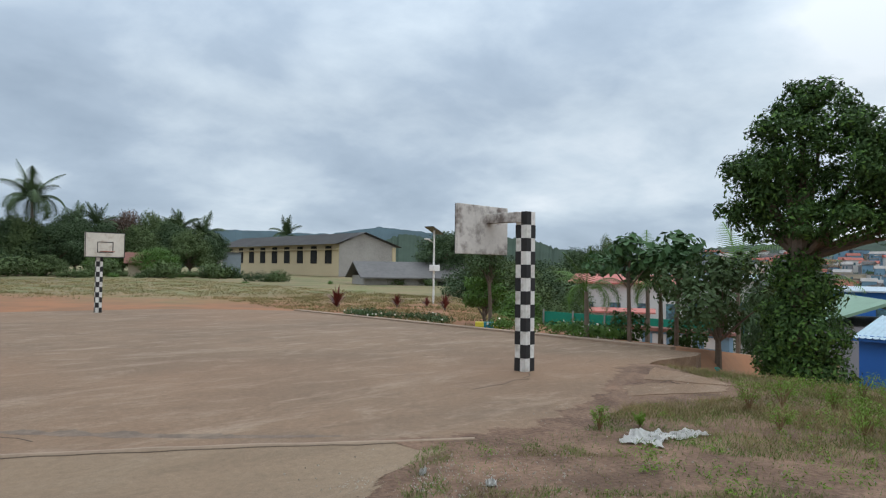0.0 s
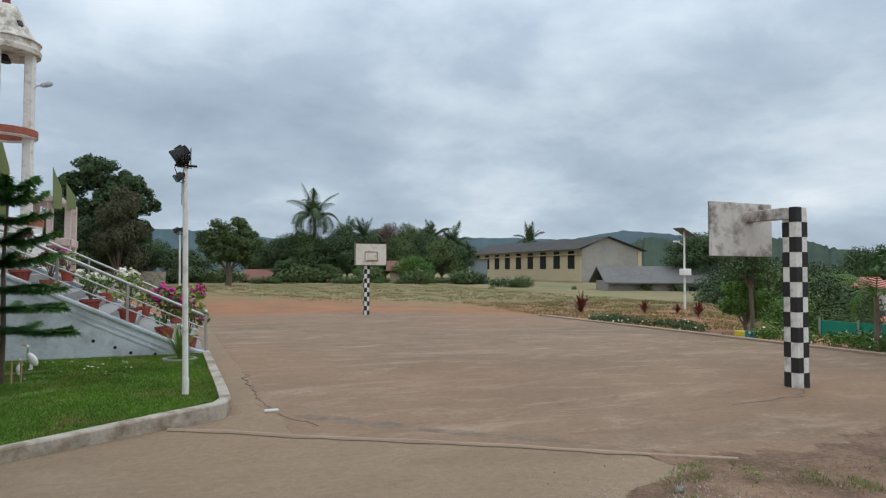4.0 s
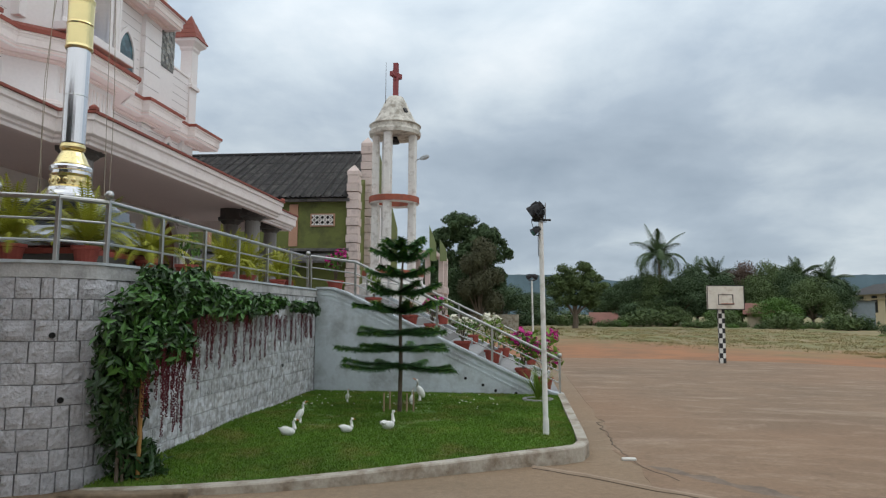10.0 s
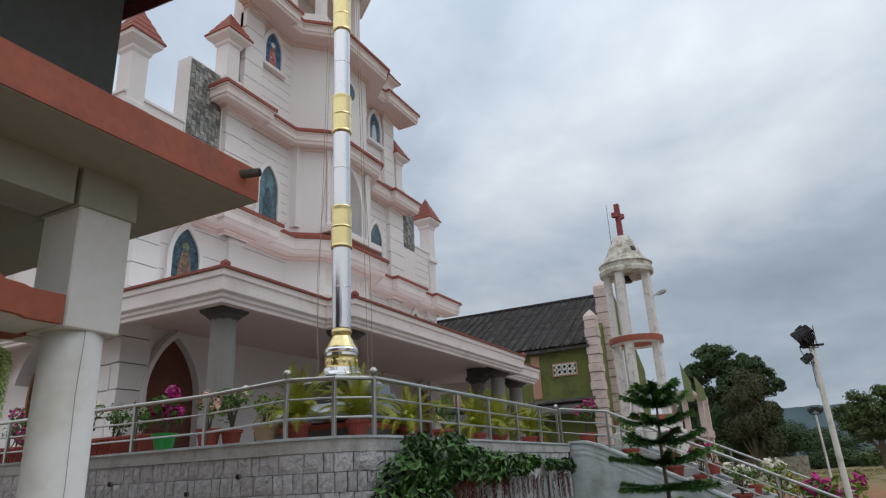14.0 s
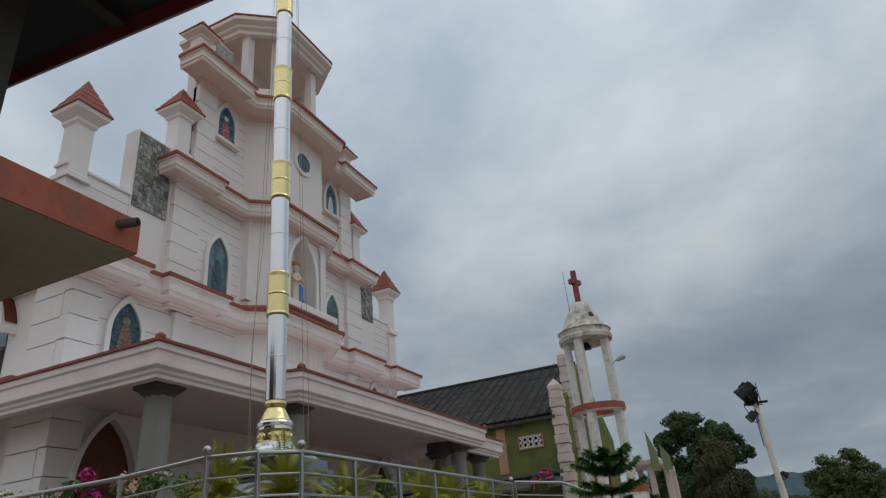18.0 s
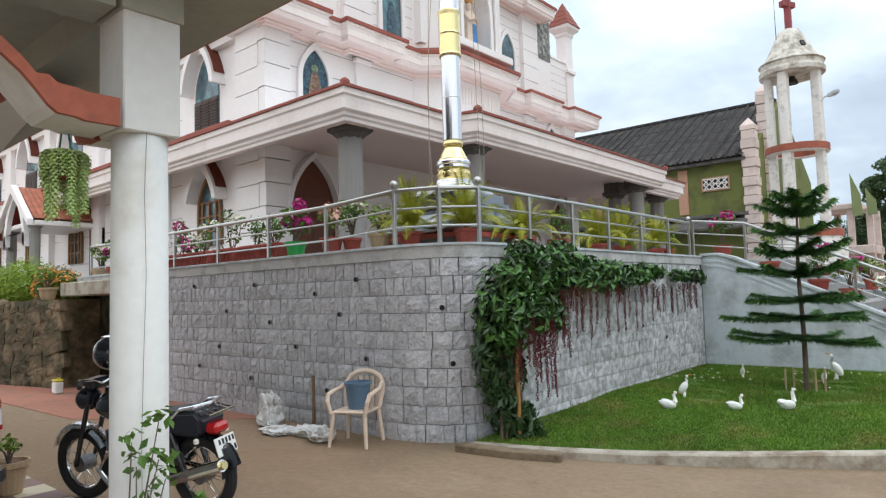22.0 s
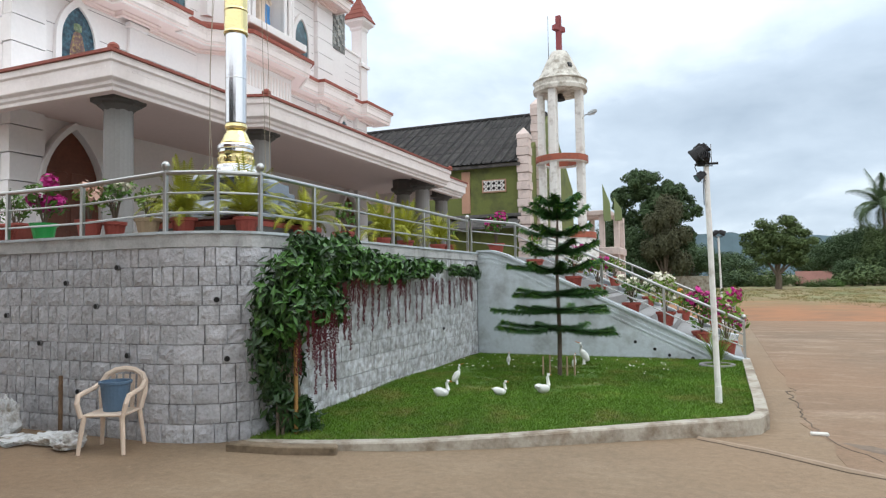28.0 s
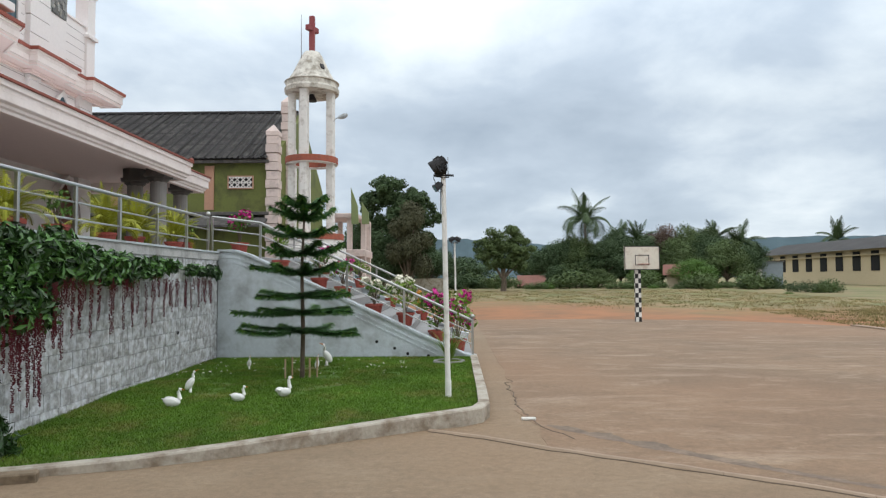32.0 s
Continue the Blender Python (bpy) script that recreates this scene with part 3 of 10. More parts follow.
def blades(name, count, area, height_at, length, width, mat, label, seed, keep, patchy=0.0, lean=0.5, category="grass"):
    """Grass blades scattered over an area where keep(x, y) holds."""
    r = np.random.default_rng(seed)
    v, f = [], []
    n = 0
    while n < count:
        x, y = r.uniform(area[0], area[1]), r.uniform(area[2], area[3])
        w = keep(x, y)
        if r.random() > w:
            n += 0.25
            continue
        if patchy and noise.noise((x * 0.9, y * 0.9, seed)) + 0.45 * noise.noise((x * 3, y * 3, seed)) < patchy * r.uniform(0.3, 1.6) - 0.25:
            n += 0.25
            continue
        h = length * r.uniform(0.5, 1.35)
        a = r.uniform(0, 2 * math.pi)
        dx, dy = math.cos(a) * width, math.sin(a) * width
        lx, ly = r.normal(0, lean) * h, r.normal(0, lean) * h
        z = height_at(x, y)
        k = len(v)
        v += [(x - dx, y - dy, z), (x + dx, y + dy, z), (x + lx, y + ly, z + h)]
        f.append((k, k + 1, k + 2))
        n += 1
    ob = mesh_part(name, v, f, mat)
    return tagged(ob, label, category, kind="stuff")


M["grass"] = material("lawn_grass", (0.100, 0.192, 0.021), 0.65, 0.45, 9, 0.8, 0.0, stain=(0.17, 0.200, 0.042), stain_amount=0.4, spec=0.2)
M["weed"] = material("verge_grass", (0.125, 0.20, 0.045), 0.7, 0.45, 7, 0.9, 0.0, stain=(0.22, 0.20, 0.085), stain_amount=0.5, spec=0.15)
M["straw"] = material("dry_straw_grass", (0.29, 0.225, 0.11), 0.85, 0.35, 5, 0.25, 0.0, stain=(0.18, 0.175, 0.07), stain_amount=0.5, spec=0.15)
def lawn_cover(x, y):
    """Full turf, thinning to bare spots round the young tree."""
    if not inside(x, y, LAWN_IN):
        return 0.0
    d = math.hypot((x + 2.1) / 1.7, (y - 9.9) / 1.5)
    bare = noise.noise((x * 1.6, y * 1.6, 2.0)) + 0.6 * noise.noise((x * 4.5, y * 4.5, 6.0))
    return 0.22 if d < 1.0 and bare > 0.12 + 0.3 * d else 1.0


blades("lawn_grass", 190000, (-4.0, 0.8, 5.4, 12.4), lawn_height, 0.026, 0.0048, "grass", "short green lawn grass with a few worn spots", 11, lawn_cover, 0.0)

# ---- terrace body ----
WALL = [(-4.9, 5.30), (-4.6, 5.36), (-4.3, 5.50), (-4.1, 5.73), (-4.02, 6.02), (-4.0, 6.35)]
bm = B()
prism(bm, [(-11.6, 5.33), (-4.92, 5.33)] + [(x - 0.03, y + 0.02) for x, y in WALL[1:]] + [(-4.03, 12.36), (-4.0, 12.5), (-4.0, 17.6), (-4.0, 30), (-11.6, 30)], "z", -0.3, 1.93)
M["joint"] = material("wall_joint", (0.28, 0.28, 0.29), 0.95, 0.2, 40, 2, 0.2)
tagged(part("terrace_core", bm, "joint"), "raised terrace core behind the stone facing", "terrace", kind="structure")
bm = B()
M["oldstone"] = material("mossy_brown_rubble", (0.165, 0.118, 0.072), 0.92, 0.4, 9, 0.9, 0.9, stain=(0.055, 0.048, 0.026), stain_amount=0.6, random_value=0.2)
prism(bm, [(-45, 6.0), (-11.6, 6.0), (-11.6, 30), (-45, 30)], "z", -0.3, 1.9)
# dark rubble colour also stands in for shade in the ledge recess
tagged(part("terrace_left", bm, "oldstone"), "raised ground beside the church nave", "terrace", kind="structure")
bm = B()
prism(bm, [(-13.6, 5.275), (-4.92, 5.275)] + [(x + 0.008 * (x > -4.7), y - 0.010) for x, y in WALL[1:]] + [(-3.985, 12.42), (-4.4, 12.42), (-4.4, 6.4), (-5.1, 5.7), (-13.6, 5.7)], "z", 1.94, 2.07)
cop = tagged(part("coping", bm, "mortar"), "plain grey cement coping on the terrace wall", "coping", kind="structure")
bm = B()
prism(bm, [(-13.6, 5.255), (-4.92, 5.255)] + [(x + 0.025 * (x > -4.7), y - 0.025) for x, y in WALL[1:]] + [(-3.965, 12.42), (-4.4, 12.42), (-4.4, 6.4), (-5.1, 5.7), (-13.6, 5.7)], "z", 2.072, 2.1)
part("coping_edge", bm, "whitewash", cop)
M["paver"] = material("terrace_paving", (0.27, 0.25, 0.235), 0.8, 0.1, 20, 1, 0.1)
bm = B()
prism(bm, [(-45, 6.0), (-13.6, 5.7), (-5.1, 5.7), (-4.4, 6.4), (-4.4, 12.42), (-4.0, 12.5), (-4.0, 17.6), (-4.0, 30), (-45, 30)], "z", 1.88, 2.04)
tagged(part("terrace_floor", bm, "paver"), "grey paved terrace floor in front of the church", "terrace floor", kind="structure")

# sloping ramp walls and the steps between them
for name, y0, y1 in (("ramp_wall", 12.38, 12.62), ("ramp_wall_far", 17.4, 17.64)):
    bm = B()
    prism(bm, [(-4.0, -0.2), (0.78, -0.2), (0.78, 0.10), (0.55, 0.16), (-3.45, 2.02), (-3.7, 2.1), (-4.0, 2.1)], "y", y0, y1)
    w = tagged(part(name, bm, "whitewash"), "whitewashed sloping side wall of the church steps", "wall", kind="structure")
    for k in range(2):
        bm = B()
        o = 0.10 + 0.09 * k
        prism(bm, [(0.5, 0.17 - o * 1.0), (0.5, 0.145 - o), (-3.45, 1.99 - o), (-3.72, 2.08 - o), (-4.0, 2.08 - o), (-4.0, 2.105 - o), (-3.7, 2.105 - o), (-3.42, 2.015 - o)], "y", y0 - 0.012, y0 + 0.01)
        part("moulding", bm, "whitewash", w)
    bm = B()
    prism(bm, [(0.8, 0.11), (0.8, 0.15), (0.56, 0.20), (-3.44, 2.06), (-3.7, 2.14), (-4.0, 2.14), (-4.0, 2.1), (-3.7, 2.1), (-3.45, 2.02), (0.55, 0.16)], "y", y0 - 0.04, y1 + 0.04)
    part("coping", bm, "whitewash", w)
M["stepstone"] = material("grey_granite_step", (0.24, 0.235, 0.23), 0.7, 0.15, 60, 2, 0.15)
steps = thing("church_steps", (-1.7, 15, 0), "grey granite steps up to the church terrace", "steps", kind="structure")
for k in range(12):
    put(steps, "step", box(B(), -4.0, 12.62, 0.17 * k - (0.1 if k == 0 else 0.0), 0.72 - 0.385 * k, 17.4, 0.17 * (k + 1), 0.012), "stepstone")
# weep holes in the ramp wall
# flat black that paints in the unlit depth of openings and seams
M["hole"] = material("opening_shade_black", (0.012, 0.012, 0.012), 0.9, 0.1)
M["pvc"] = material("grey_pvc_pipe", (0.16, 0.16, 0.165), 0.5, 0.1)


def weep(p, axis, parent=None):
    d = Vector(axis)
    a, b = Vector(p), Vector(p) - d * 0.06
    w = thing("weep_pipe", a, "short dark drain pipe set in the wall", "drain pipe", "weep pipes")
    bm = B()
    tube(bm, b, a + d * 0.006, 0.030, n=12)
    put(w, "pipe", bm, "pvc")
    bm = B()
    tube(bm, a + d * 0.004, a + d * 0.009, 0.026, n=12)
    put(w, "mouth", bm, "hole")


for x, z in ((-1.05, 0.42), (-0.72, 0.30), (-0.48, 0.20), (-0.1, 0.16)):
    weep((x, 12.378, z), (0, -1, 0))


# ---- church ----
XF, YN, YS, YC = -12.5, 9.0, 22.8, 15.9
church = thing("church", (-20, 15.9, 2.04), "white and pink church with stepped facade, red tile trim", "church")
put(church, "nave_wall", box(B(), -46, YN, 2.0, XF - 0.3, YS, 8.4), "church")
put(church, "front_wall", box(B(), XF - 0.32, YN - 0.004, 2.0, XF, YS + 0.004, 8.4), "church")
M["glass"] = material("dark_window_glass", (0.05, 0.09, 0.11), 0.08, 0.3, 3, 1.2, 0.0, spec=0.6, stain=(0.10, 0.22, 0.26), stain_amount=0.5)
M["stained_a"] = material("stained_glass_blue", (0.05, 0.11, 0.14), 0.15, 0.5, 14, 5.0, 0.0, stain=(0.03, 0.05, 0.07), stain_amount=0.6)
M["stained_b"] = material("stained_glass_red", (0.17, 0.10, 0.085), 0.2, 0.5, 14, 6.0, 0.0, stain=(0.42, 0.30, 0.10))
M["stained_c"] = material("stained_glass_green", (0.15, 0.20, 0.10), 0.2, 0.5, 14, 6.0, 0.0, stain=(0.34, 0.36, 0.26))
M["stained_sky"] = material("stained_glass_sky", (0.06, 0.19, 0.32), 0.15, 0.5, 14, 5.0, 0.0, stain=(0.03, 0.06, 0.10), stain_amount=0.5)
M["stained_robe"] = material("stained_glass_robe", (0.42, 0.13, 0.12), 0.2, 0.4, 14, 6.0, 0.0, stain=(0.55, 0.50, 0.48))
M["niche"] = material("niche_paint", (0.62, 0.66, 0.68), 0.7, 0.05)
M["louvre"] = material("brown_louvre", (0.055, 0.03, 0.022), 0.5, 0.15)
M["groove"] = material("wall_groove_shadow", (0.36, 0.33, 0.33), 0.8, 0.05)
M["claytile"] = material("orange_clay_tile", (0.40, 0.14, 0.085), 0.75, 0.2, 30, 4, 0.2, random_value=0.15)
M["fascia"] = material("pale_pink_fascia_paint", (0.80, 0.725, 0.70), 0.65, 0.06, 14, 0.4, 0.06, stain=(0.68, 0.60, 0.57), stain_amount=0.25)
M["slate"] = material("blue_grey_slate_tile", (0.21, 0.22, 0.215), 0.6, 0.4, 20, 5, 0.2, stain=(0.40, 0.36, 0.30), random_value=0.45)


def arch(w, h, n=7):
    """Outline of a pointed arch, width w, height h, foot at 0."""
    spring = h - w * 0.95
    pts = [(-w / 2, 0.0), (w / 2, 0.0)]
    right = []
    r = w * 1.15
    cx = w / 2 - r
    top = math.acos(max(-1, min(1, -cx / r)))
    for i in range(n + 1):
        a = top * i / n
        right.append((cx + r * math.cos(a), spring + r * math.sin(a) * ((h - spring) / (r * math.sin(top)))))
    pts += right
    pts += [(-x, z) for x, z in right[-2::-1]]
    return pts


def arch_panel(bm, w, h, axis, at, a, b):
    """A pointed panel on a wall; axis: the wall's normal ('x' or 'y'); at: (along, foot)."""
    return prism(bm, [(at[0] + u, at[1] + v) for u, v in arch(w, h)], axis, a, b)


def arch_frame(bm, w, h, t, axis, at, a, b):
    outer, inner = arch(w + 2 * t, h + t * 1.5), arch(w, h)
    outer = [(u, v) for u, v in outer]
    n = len(outer)

    def p(q, d):
        u, v = at[0] + q[0], at[1] + q[1]
        return (d, u, v) if axis == "x" else (u, d, v)
    ring = [[bm.verts.new(p(q, d)) for q in line] for d, line in ((a, outer), (b, outer), (b, inner), (a, inner))]
    for r0, r1 in zip(ring, ring[1:] + ring[:1]):
        for i in range(n):
            bm.faces.new((r0[i], r0[(i + 1) % n], r1[(i + 1) % n], r1[i]))
    bmesh.ops.recalc_face_normals(bm, faces=bm.faces[:])
    return bm


def cornice(bm, line, z, h, out, slab=False):
    """A stepped moulding along a plan line, growing outwards (to the line's right) as it rises."""
    prof = [(0.0, 0.0), (out * 0.35, 0.0), (out * 0.35, h * 0.25), (out * 0.6, h * 0.35), (out * 0.6, h * 0.55), (out, h * 0.7), (out, h), (-0.15, h)]
    if slab:
        prof = [(0.0, 0.0), (out * 0.9, 0.0), (out * 0.9, h * 0.22), (out * 0.95, h * 0.28), (out * 0.95, h * 0.6), (out, h * 0.68), (out, h), (-0.15, h)]
    rows = []
    for i, p in enumerate(line):
        a, b = line[max(0, i - 1)], line[min(len(line) - 1, i + 1)]
        d1 = Vector((p[0] - a[0], p[1] - a[1])) if i else None
        d2 = Vector((b[0] - p[0], b[1] - p[1])) if i < len(line) - 1 else None
        n1 = Vector((d1.y, -d1.x)).normalized() if d1 else None
        n2 = Vector((d2.y, -d2.x)).normalized() if d2 else None
        m = (n1 or n2) + (n2 or n1)
        m.normalize()
        m = m / max(0.35, m.dot(n1 or n2))
        rows.append([bm.verts.new((p[0] + m.x * o, p[1] + m.y * o, z + u)) for o, u in prof])
    for r0, r1 in zip(rows, rows[1:]):
        for k in range(len(prof)):
            bm.faces.new((r0[k], r0[(k + 1) % len(prof)], r1[(k + 1) % len(prof)], r1[k]))
    bm.faces.new(rows[0])
    bm.faces.new(rows[-1][::-1])
    bmesh.ops.recalc_face_normals(bm, faces=bm.faces[:])
    return bm


def tile_strip(bm, line, z, out, rise, back):
    """A narrow sloped course of tiles on top of a cornice."""
    rows = []
    for i, p in enumerate(line):
        a, b = line[max(0, i - 1)], line[min(len(line) - 1, i + 1)]
        ns = []
        for q0, q1 in ((a, p), (p, b)):
            d = Vector((q1[0] - q0[0], q1[1] - q0[1]))
            if d.length > 1e-6:
                ns.append(Vector((d.y, -d.x)).normalized())
        m = sum(ns, Vector((0, 0)))
        m.normalize()
        m = m / max(0.35, m.dot(ns[0]))
        rows.append([bm.verts.new((p[0] + m.x * o, p[1] + m.y * o, z + u)) for o, u in ((out + 0.04, 0.0), (out + 0.04, 0.05), (out - back, rise), (out - back, 0.0))])
    for r0, r1 in zip(rows, rows[1:]):
        for k in range(4):
            bm.faces.new((r0[k], r0[(k + 1) % 4], r1[(k + 1) % 4], r1[k]))
    bm.faces.new(rows[0])
    bm.faces.new(rows[-1][::-1])
    bmesh.ops.recalc_face_normals(bm, faces=bm.faces[:])
    return bm


def eave_course(line, prof):
    """A profile of (outwards, up) pairs carried along a plan line whose outside is on its right."""
    bm = B()
    rows = []
    for i, p in enumerate(line):
        a, b = line[max(0, i - 1)], line[min(len(line) - 1, i + 1)]
        ns = []
        for q0, q1 in ((a, p), (p, b)):
            d = Vector((q1[0] - q0[0], q1[1] - q0[1]))
            if d.length > 1e-6:
                ns.append(Vector((d.y, -d.x)).normalized())
        m = sum(ns, Vector((0, 0)))
        m.normalize()
        m = m / max(0.35, m.dot(ns[0]))
        rows.append([bm.verts.new((p[0] + m.x * o, p[1] + m.y * o, u)) for o, u in prof])
    n = len(prof)
    for r0, r1 in zip(rows, rows[1:]):
        for k in range(n):
            bm.faces.new((r0[k], r0[(k + 1) % n], r1[(k + 1) % n], r1[k]))
    bm.faces.new(rows[0])
    bm.faces.new(rows[-1][::-1])
    bmesh.ops.recalc_face_normals(bm, faces=bm.faces[:])
    return bm


def tiled_slope(line, z, out, back, rise, courses):
    """Red tiles in lapped courses, from the eave's edge back up to the wall."""
    prof = []
    for k in range(courses):
        o0, o1 = out - (out - back) * k / courses, out - (out - back) * (k + 1) / courses
        z0, z1 = z + rise * k / courses, z + rise * (k + 1) / courses
        lip = 0.03 if k == 0 else 0.012
        prof += [(o0 + lip, z0 + 0.004), (o0 + lip, z0 + (0.10 if k == 0 else 0.05)), (o1 + 0.012, z1 + 0.045)]
    prof += [(back, z + rise), (back, z)]
    put(church, "tile_course", eave_course(line, prof), "redtile")


def corniced(line, z, h, out, rise=0.2):
    """A boxed eave: bed moulding, flat soffit, stepped white fascia and a slope of tiles."""
    # pink here joins the paint with bounce light under the eaves
    put(church, "bed_moulding", eave_course(line, [(-0.06, z - 0.10), (0.05, z - 0.10), (0.05, z - 0.06), (0.10, z - 0.03), (0.10, z - 0.002), (-0.06, z - 0.002)]), "pink")
    put(church, "eave_soffit", eave_course(line, [(-0.06, z), (out - 0.03, z), (out - 0.03, z + 0.03), (-0.06, z + 0.03)]), "pink")
    put(church, "eave_fascia", eave_course(line, [(out - 0.10, z - 0.035), (out - 0.04, z - 0.035), (out - 0.04, z + h * 0.18), (out, z + h * 0.22), (out, z + h * 0.58), (out - 0.012, z + h * 0.60), (out - 0.012, z + h * 0.64), (out, z + h * 0.66), (out, z + h * 0.86), (out + 0.05, z + h * 0.90), (out + 0.05, z + h), (-0.06, z + h), (-0.06, z + 0.035), (out - 0.10, z + 0.035)]), "fascia")
    tiled_slope(line, z + h, out + 0.05, -0.05, rise, 2)


def mirror(points):
    """A front line from its near half: the far half mirrored about the church's axis."""
    return points + [(x, 2 * YC - y) for x, y in points[::-1]]


# the front, tier by tier; the middle bay stands forward
BAY = [(XF, 13.95), (XF + 0.85, 14.75)]
XB = XF + 0.85
put(church, "middle_bay", prism(B(), mirror(BAY), "z", 6.78, 8.9), "church")
put(church, "middle_bay", prism(B(), mirror(BAY), "z", 11.6, 16.4), "church")
put(church, "bay_core", box(B(), XF - 0.1, 14.0, 8.9, XB - 0.55, 2 * YC - 14.0, 11.6), "church")
for s in (1, -1):
    def yy(v):
        return v if s == 1 else 2 * YC - v
    put(church, "bay_cheek", prism(B(), [(XF - 0.1, yy(13.95)), (XF, yy(13.95)), (XB, yy(14.75)), (XB, yy(14.80)), (XF - 0.1, yy(14.80))], "z", 8.9, 11.6), "church")
niche_line = [(YC + u, 9.0 + v) for u, v in arch(1.35, 2.45)]
put(church, "bay_front", prism(B(), [(14.80, 9.0), niche_line[0]] + niche_line[:1:-1] + [niche_line[1], (2 * YC - 14.80, 9.0), (2 * YC - 14.80, 11.6), (14.80, 11.6)], "x", XB - 0.55, XB), "church")
put(church, "bay_front", box(B(), XB - 0.55, 14.80, 8.9, XB, 2 * YC - 14.80, 9.0), "church")
# fluted band and foot moulding of the bay, above the porch roof
put(church, "bay_moulding", eave_course(mirror(BAY), [(-0.05, 6.70), (0.10, 6.70), (0.10, 6.76), (0.20, 6.80), (0.20, 6.87), (0.08, 6.93), (-0.05, 6.95)]), "fascia")
bm = B()
for k in range(15):
    box(bm, XB - 0.01, 14.85 + 0.145 * k, 7.18, XB + 0.018, 14.85 + 0.145 * k + 0.07, 7.70)
tagged(put(church, "fluting", bm, "fascia"), kind="stuff")
END = 23.42
tiers = [(7.95, 0.40, 0.55, [(XF, YN - 0.25), (XF + 0.25, YN - 0.25), (XF + 0.25, 9.6), (XF, 9.6), (XF, 11.3), (XF + 0.25, 11.3), (XF + 0.25, 12.25), (XF, 12.25)] + BAY, [(XF, 2 * YC - 12.25), (XF + 0.25, 2 * YC - 12.25), (XF + 0.25, 2 * YC - 11.3), (XF, 2 * YC - 11.3), (XF, END - 0.9), (XF + 0.25, END - 0.9), (XF + 0.25, END), (XF, END)]),
         (11.60, 0.33, 0.44, [(XF, 11.15), (XF + 0.2, 11.15), (XF + 0.2, 12.1), (XF, 12.1)] + BAY, None),
         (15.45, 0.33, 0.72, [(XF, 11.75), (XF + 0.2, 11.75), (XF + 0.2, 12.55), (XF, 12.55)] + BAY, None)]
for z, h, out, line, far in tiers:
    corniced(mirror(line) if far is None else line + [(x, 2 * YC - y) for x, y in BAY[::-1]] + far, z, h, out)
    tiled_slope(mirror([(XF + 0.12, 14.0), (XB + 0.08, 14.72)]), z + h, out, -0.12, 0.40, 4)
put(church, "far_pilaster", box(B(), XF - 0.3, YS + 0.006, 2.0, XF - 0.02, END, 7.95), "church")
put(church, "front_wall", box(B(), XF - 0.4, 11.15, 8.4, XF, 2 * YC - 11.15, 12.0), "church")
put(church, "front_wall", box(B(), XF - 0.4, 11.75, 12.0, XF, 2 * YC - 11.75, 16.0), "church")
# side cornice along the nave, top of the wall
side_line = [(-46, YN), (-13.6, YN), (-13.55, YN - 0.25), (XF, YN - 0.25)]
put(church, "side_cornice", cornice(B(), side_line, 7.95, 0.62, 0.5), "church")
put(church, "parapet", box(B(), -46, YN, 8.4, XF - 0.4, YN + 0.3, 9.4), "church")
put(church, "nave_roof", prism(B(), [(YN + 0.4, 8.6), (YC, 11.6), (YS - 0.4, 8.6)], "x", -45.8, XF - 1.0), "redtile")
# pilasters with courses
for y0, y1, z0, z1 in ((YN - 0.25, 9.5, 2.0, 8.1), (11.2, 12.2, 8.6, 11.9), (11.75, 12.5, 12.4, 15.8)):
    for mir in (False, True):
        a, b = (y0, y1) if not mir else (2 * YC - y1, 2 * YC - y0)
        n = max(3, int((z1 - z0) / 0.55))
        for k in range(n):
            za, zb = z0 + (z1 - z0) * k / n, z0 + (z1 - z0) * (k + 1) / n
            put(church, "pilaster_block", box(B(), XF - 0.1, a + 0.02 * (k % 2), za + 0.012, XF + 0.16, b - 0.02 * (k % 2), zb - 0.012), "church")
for y in (11.64, 2 * YC - 12.11):
    put(church, "pilaster", box(B(), XF - 0.02, y, 5.3, XF + 0.10, y + 0.47, 7.72, 0.01), "church")
    put(church, "pilaster_cap", box(B(), XF - 0.02, y - 0.05, 7.72, XF + 0.16, y + 0.52, 7.85, 0.015), "church")
for za in range(11):
    put(church, "pilaster_block", box(B(), -13.55, YN - 0.248, 2.0 + 0.55 * za + 0.012, XF - 0.102, YN + 0.02, 2.0 + 0.55 * za + 0.538), "church")
# groove shadows of the rendered wall, painted as grey strips proud by a hair
for z in [5.9 + 0.62 * k for k in range(4)]:
    put(church, "groove", box(B(), XF - 0.01, 9.6, z, XF + 0.004, 13.9, z + 0.018), "groove")
    put(church, "groove", box(B(), XF - 0.01, 17.9, z, XF + 0.004, 22.2, z + 0.018), "groove")
for z in [9.0 + 0.31 * k for k in range(9)]:
    put(church, "groove", box(B(), XF - 0.01, 12.25, z, XF + 0.004, 13.95, z + 0.014), "groove")
    put(church, "groove", box(B(), XF - 0.01, 17.85, z, XF + 0.004, 19.55, z + 0.014), "groove")
for z in [12.8 + 0.33 * k for k in range(9)]:
    put(church, "groove", box(B(), XF - 0.01, 12.52, z, XF + 0.004, 13.95, z + 0.014), "groove")
    put(church, "groove", box(B(), XF - 0.01, 17.85, z, XF + 0.004, 19.28, z + 0.014), "groove")
for k, z in enumerate([2.9 + 0.9 * k for k in range(6)]):
    for x0, x1 in ((-45, -34.2), (-33.2, -29.9), (-28.8, -25.5), (-24.5, -21.1), (-20.1, -16.6), (-13.9, -13.56)):
        put(church, "groove", box(B(), x0, YN - 0.004, z, x1, YN + 0.01, z + 0.018), "groove")
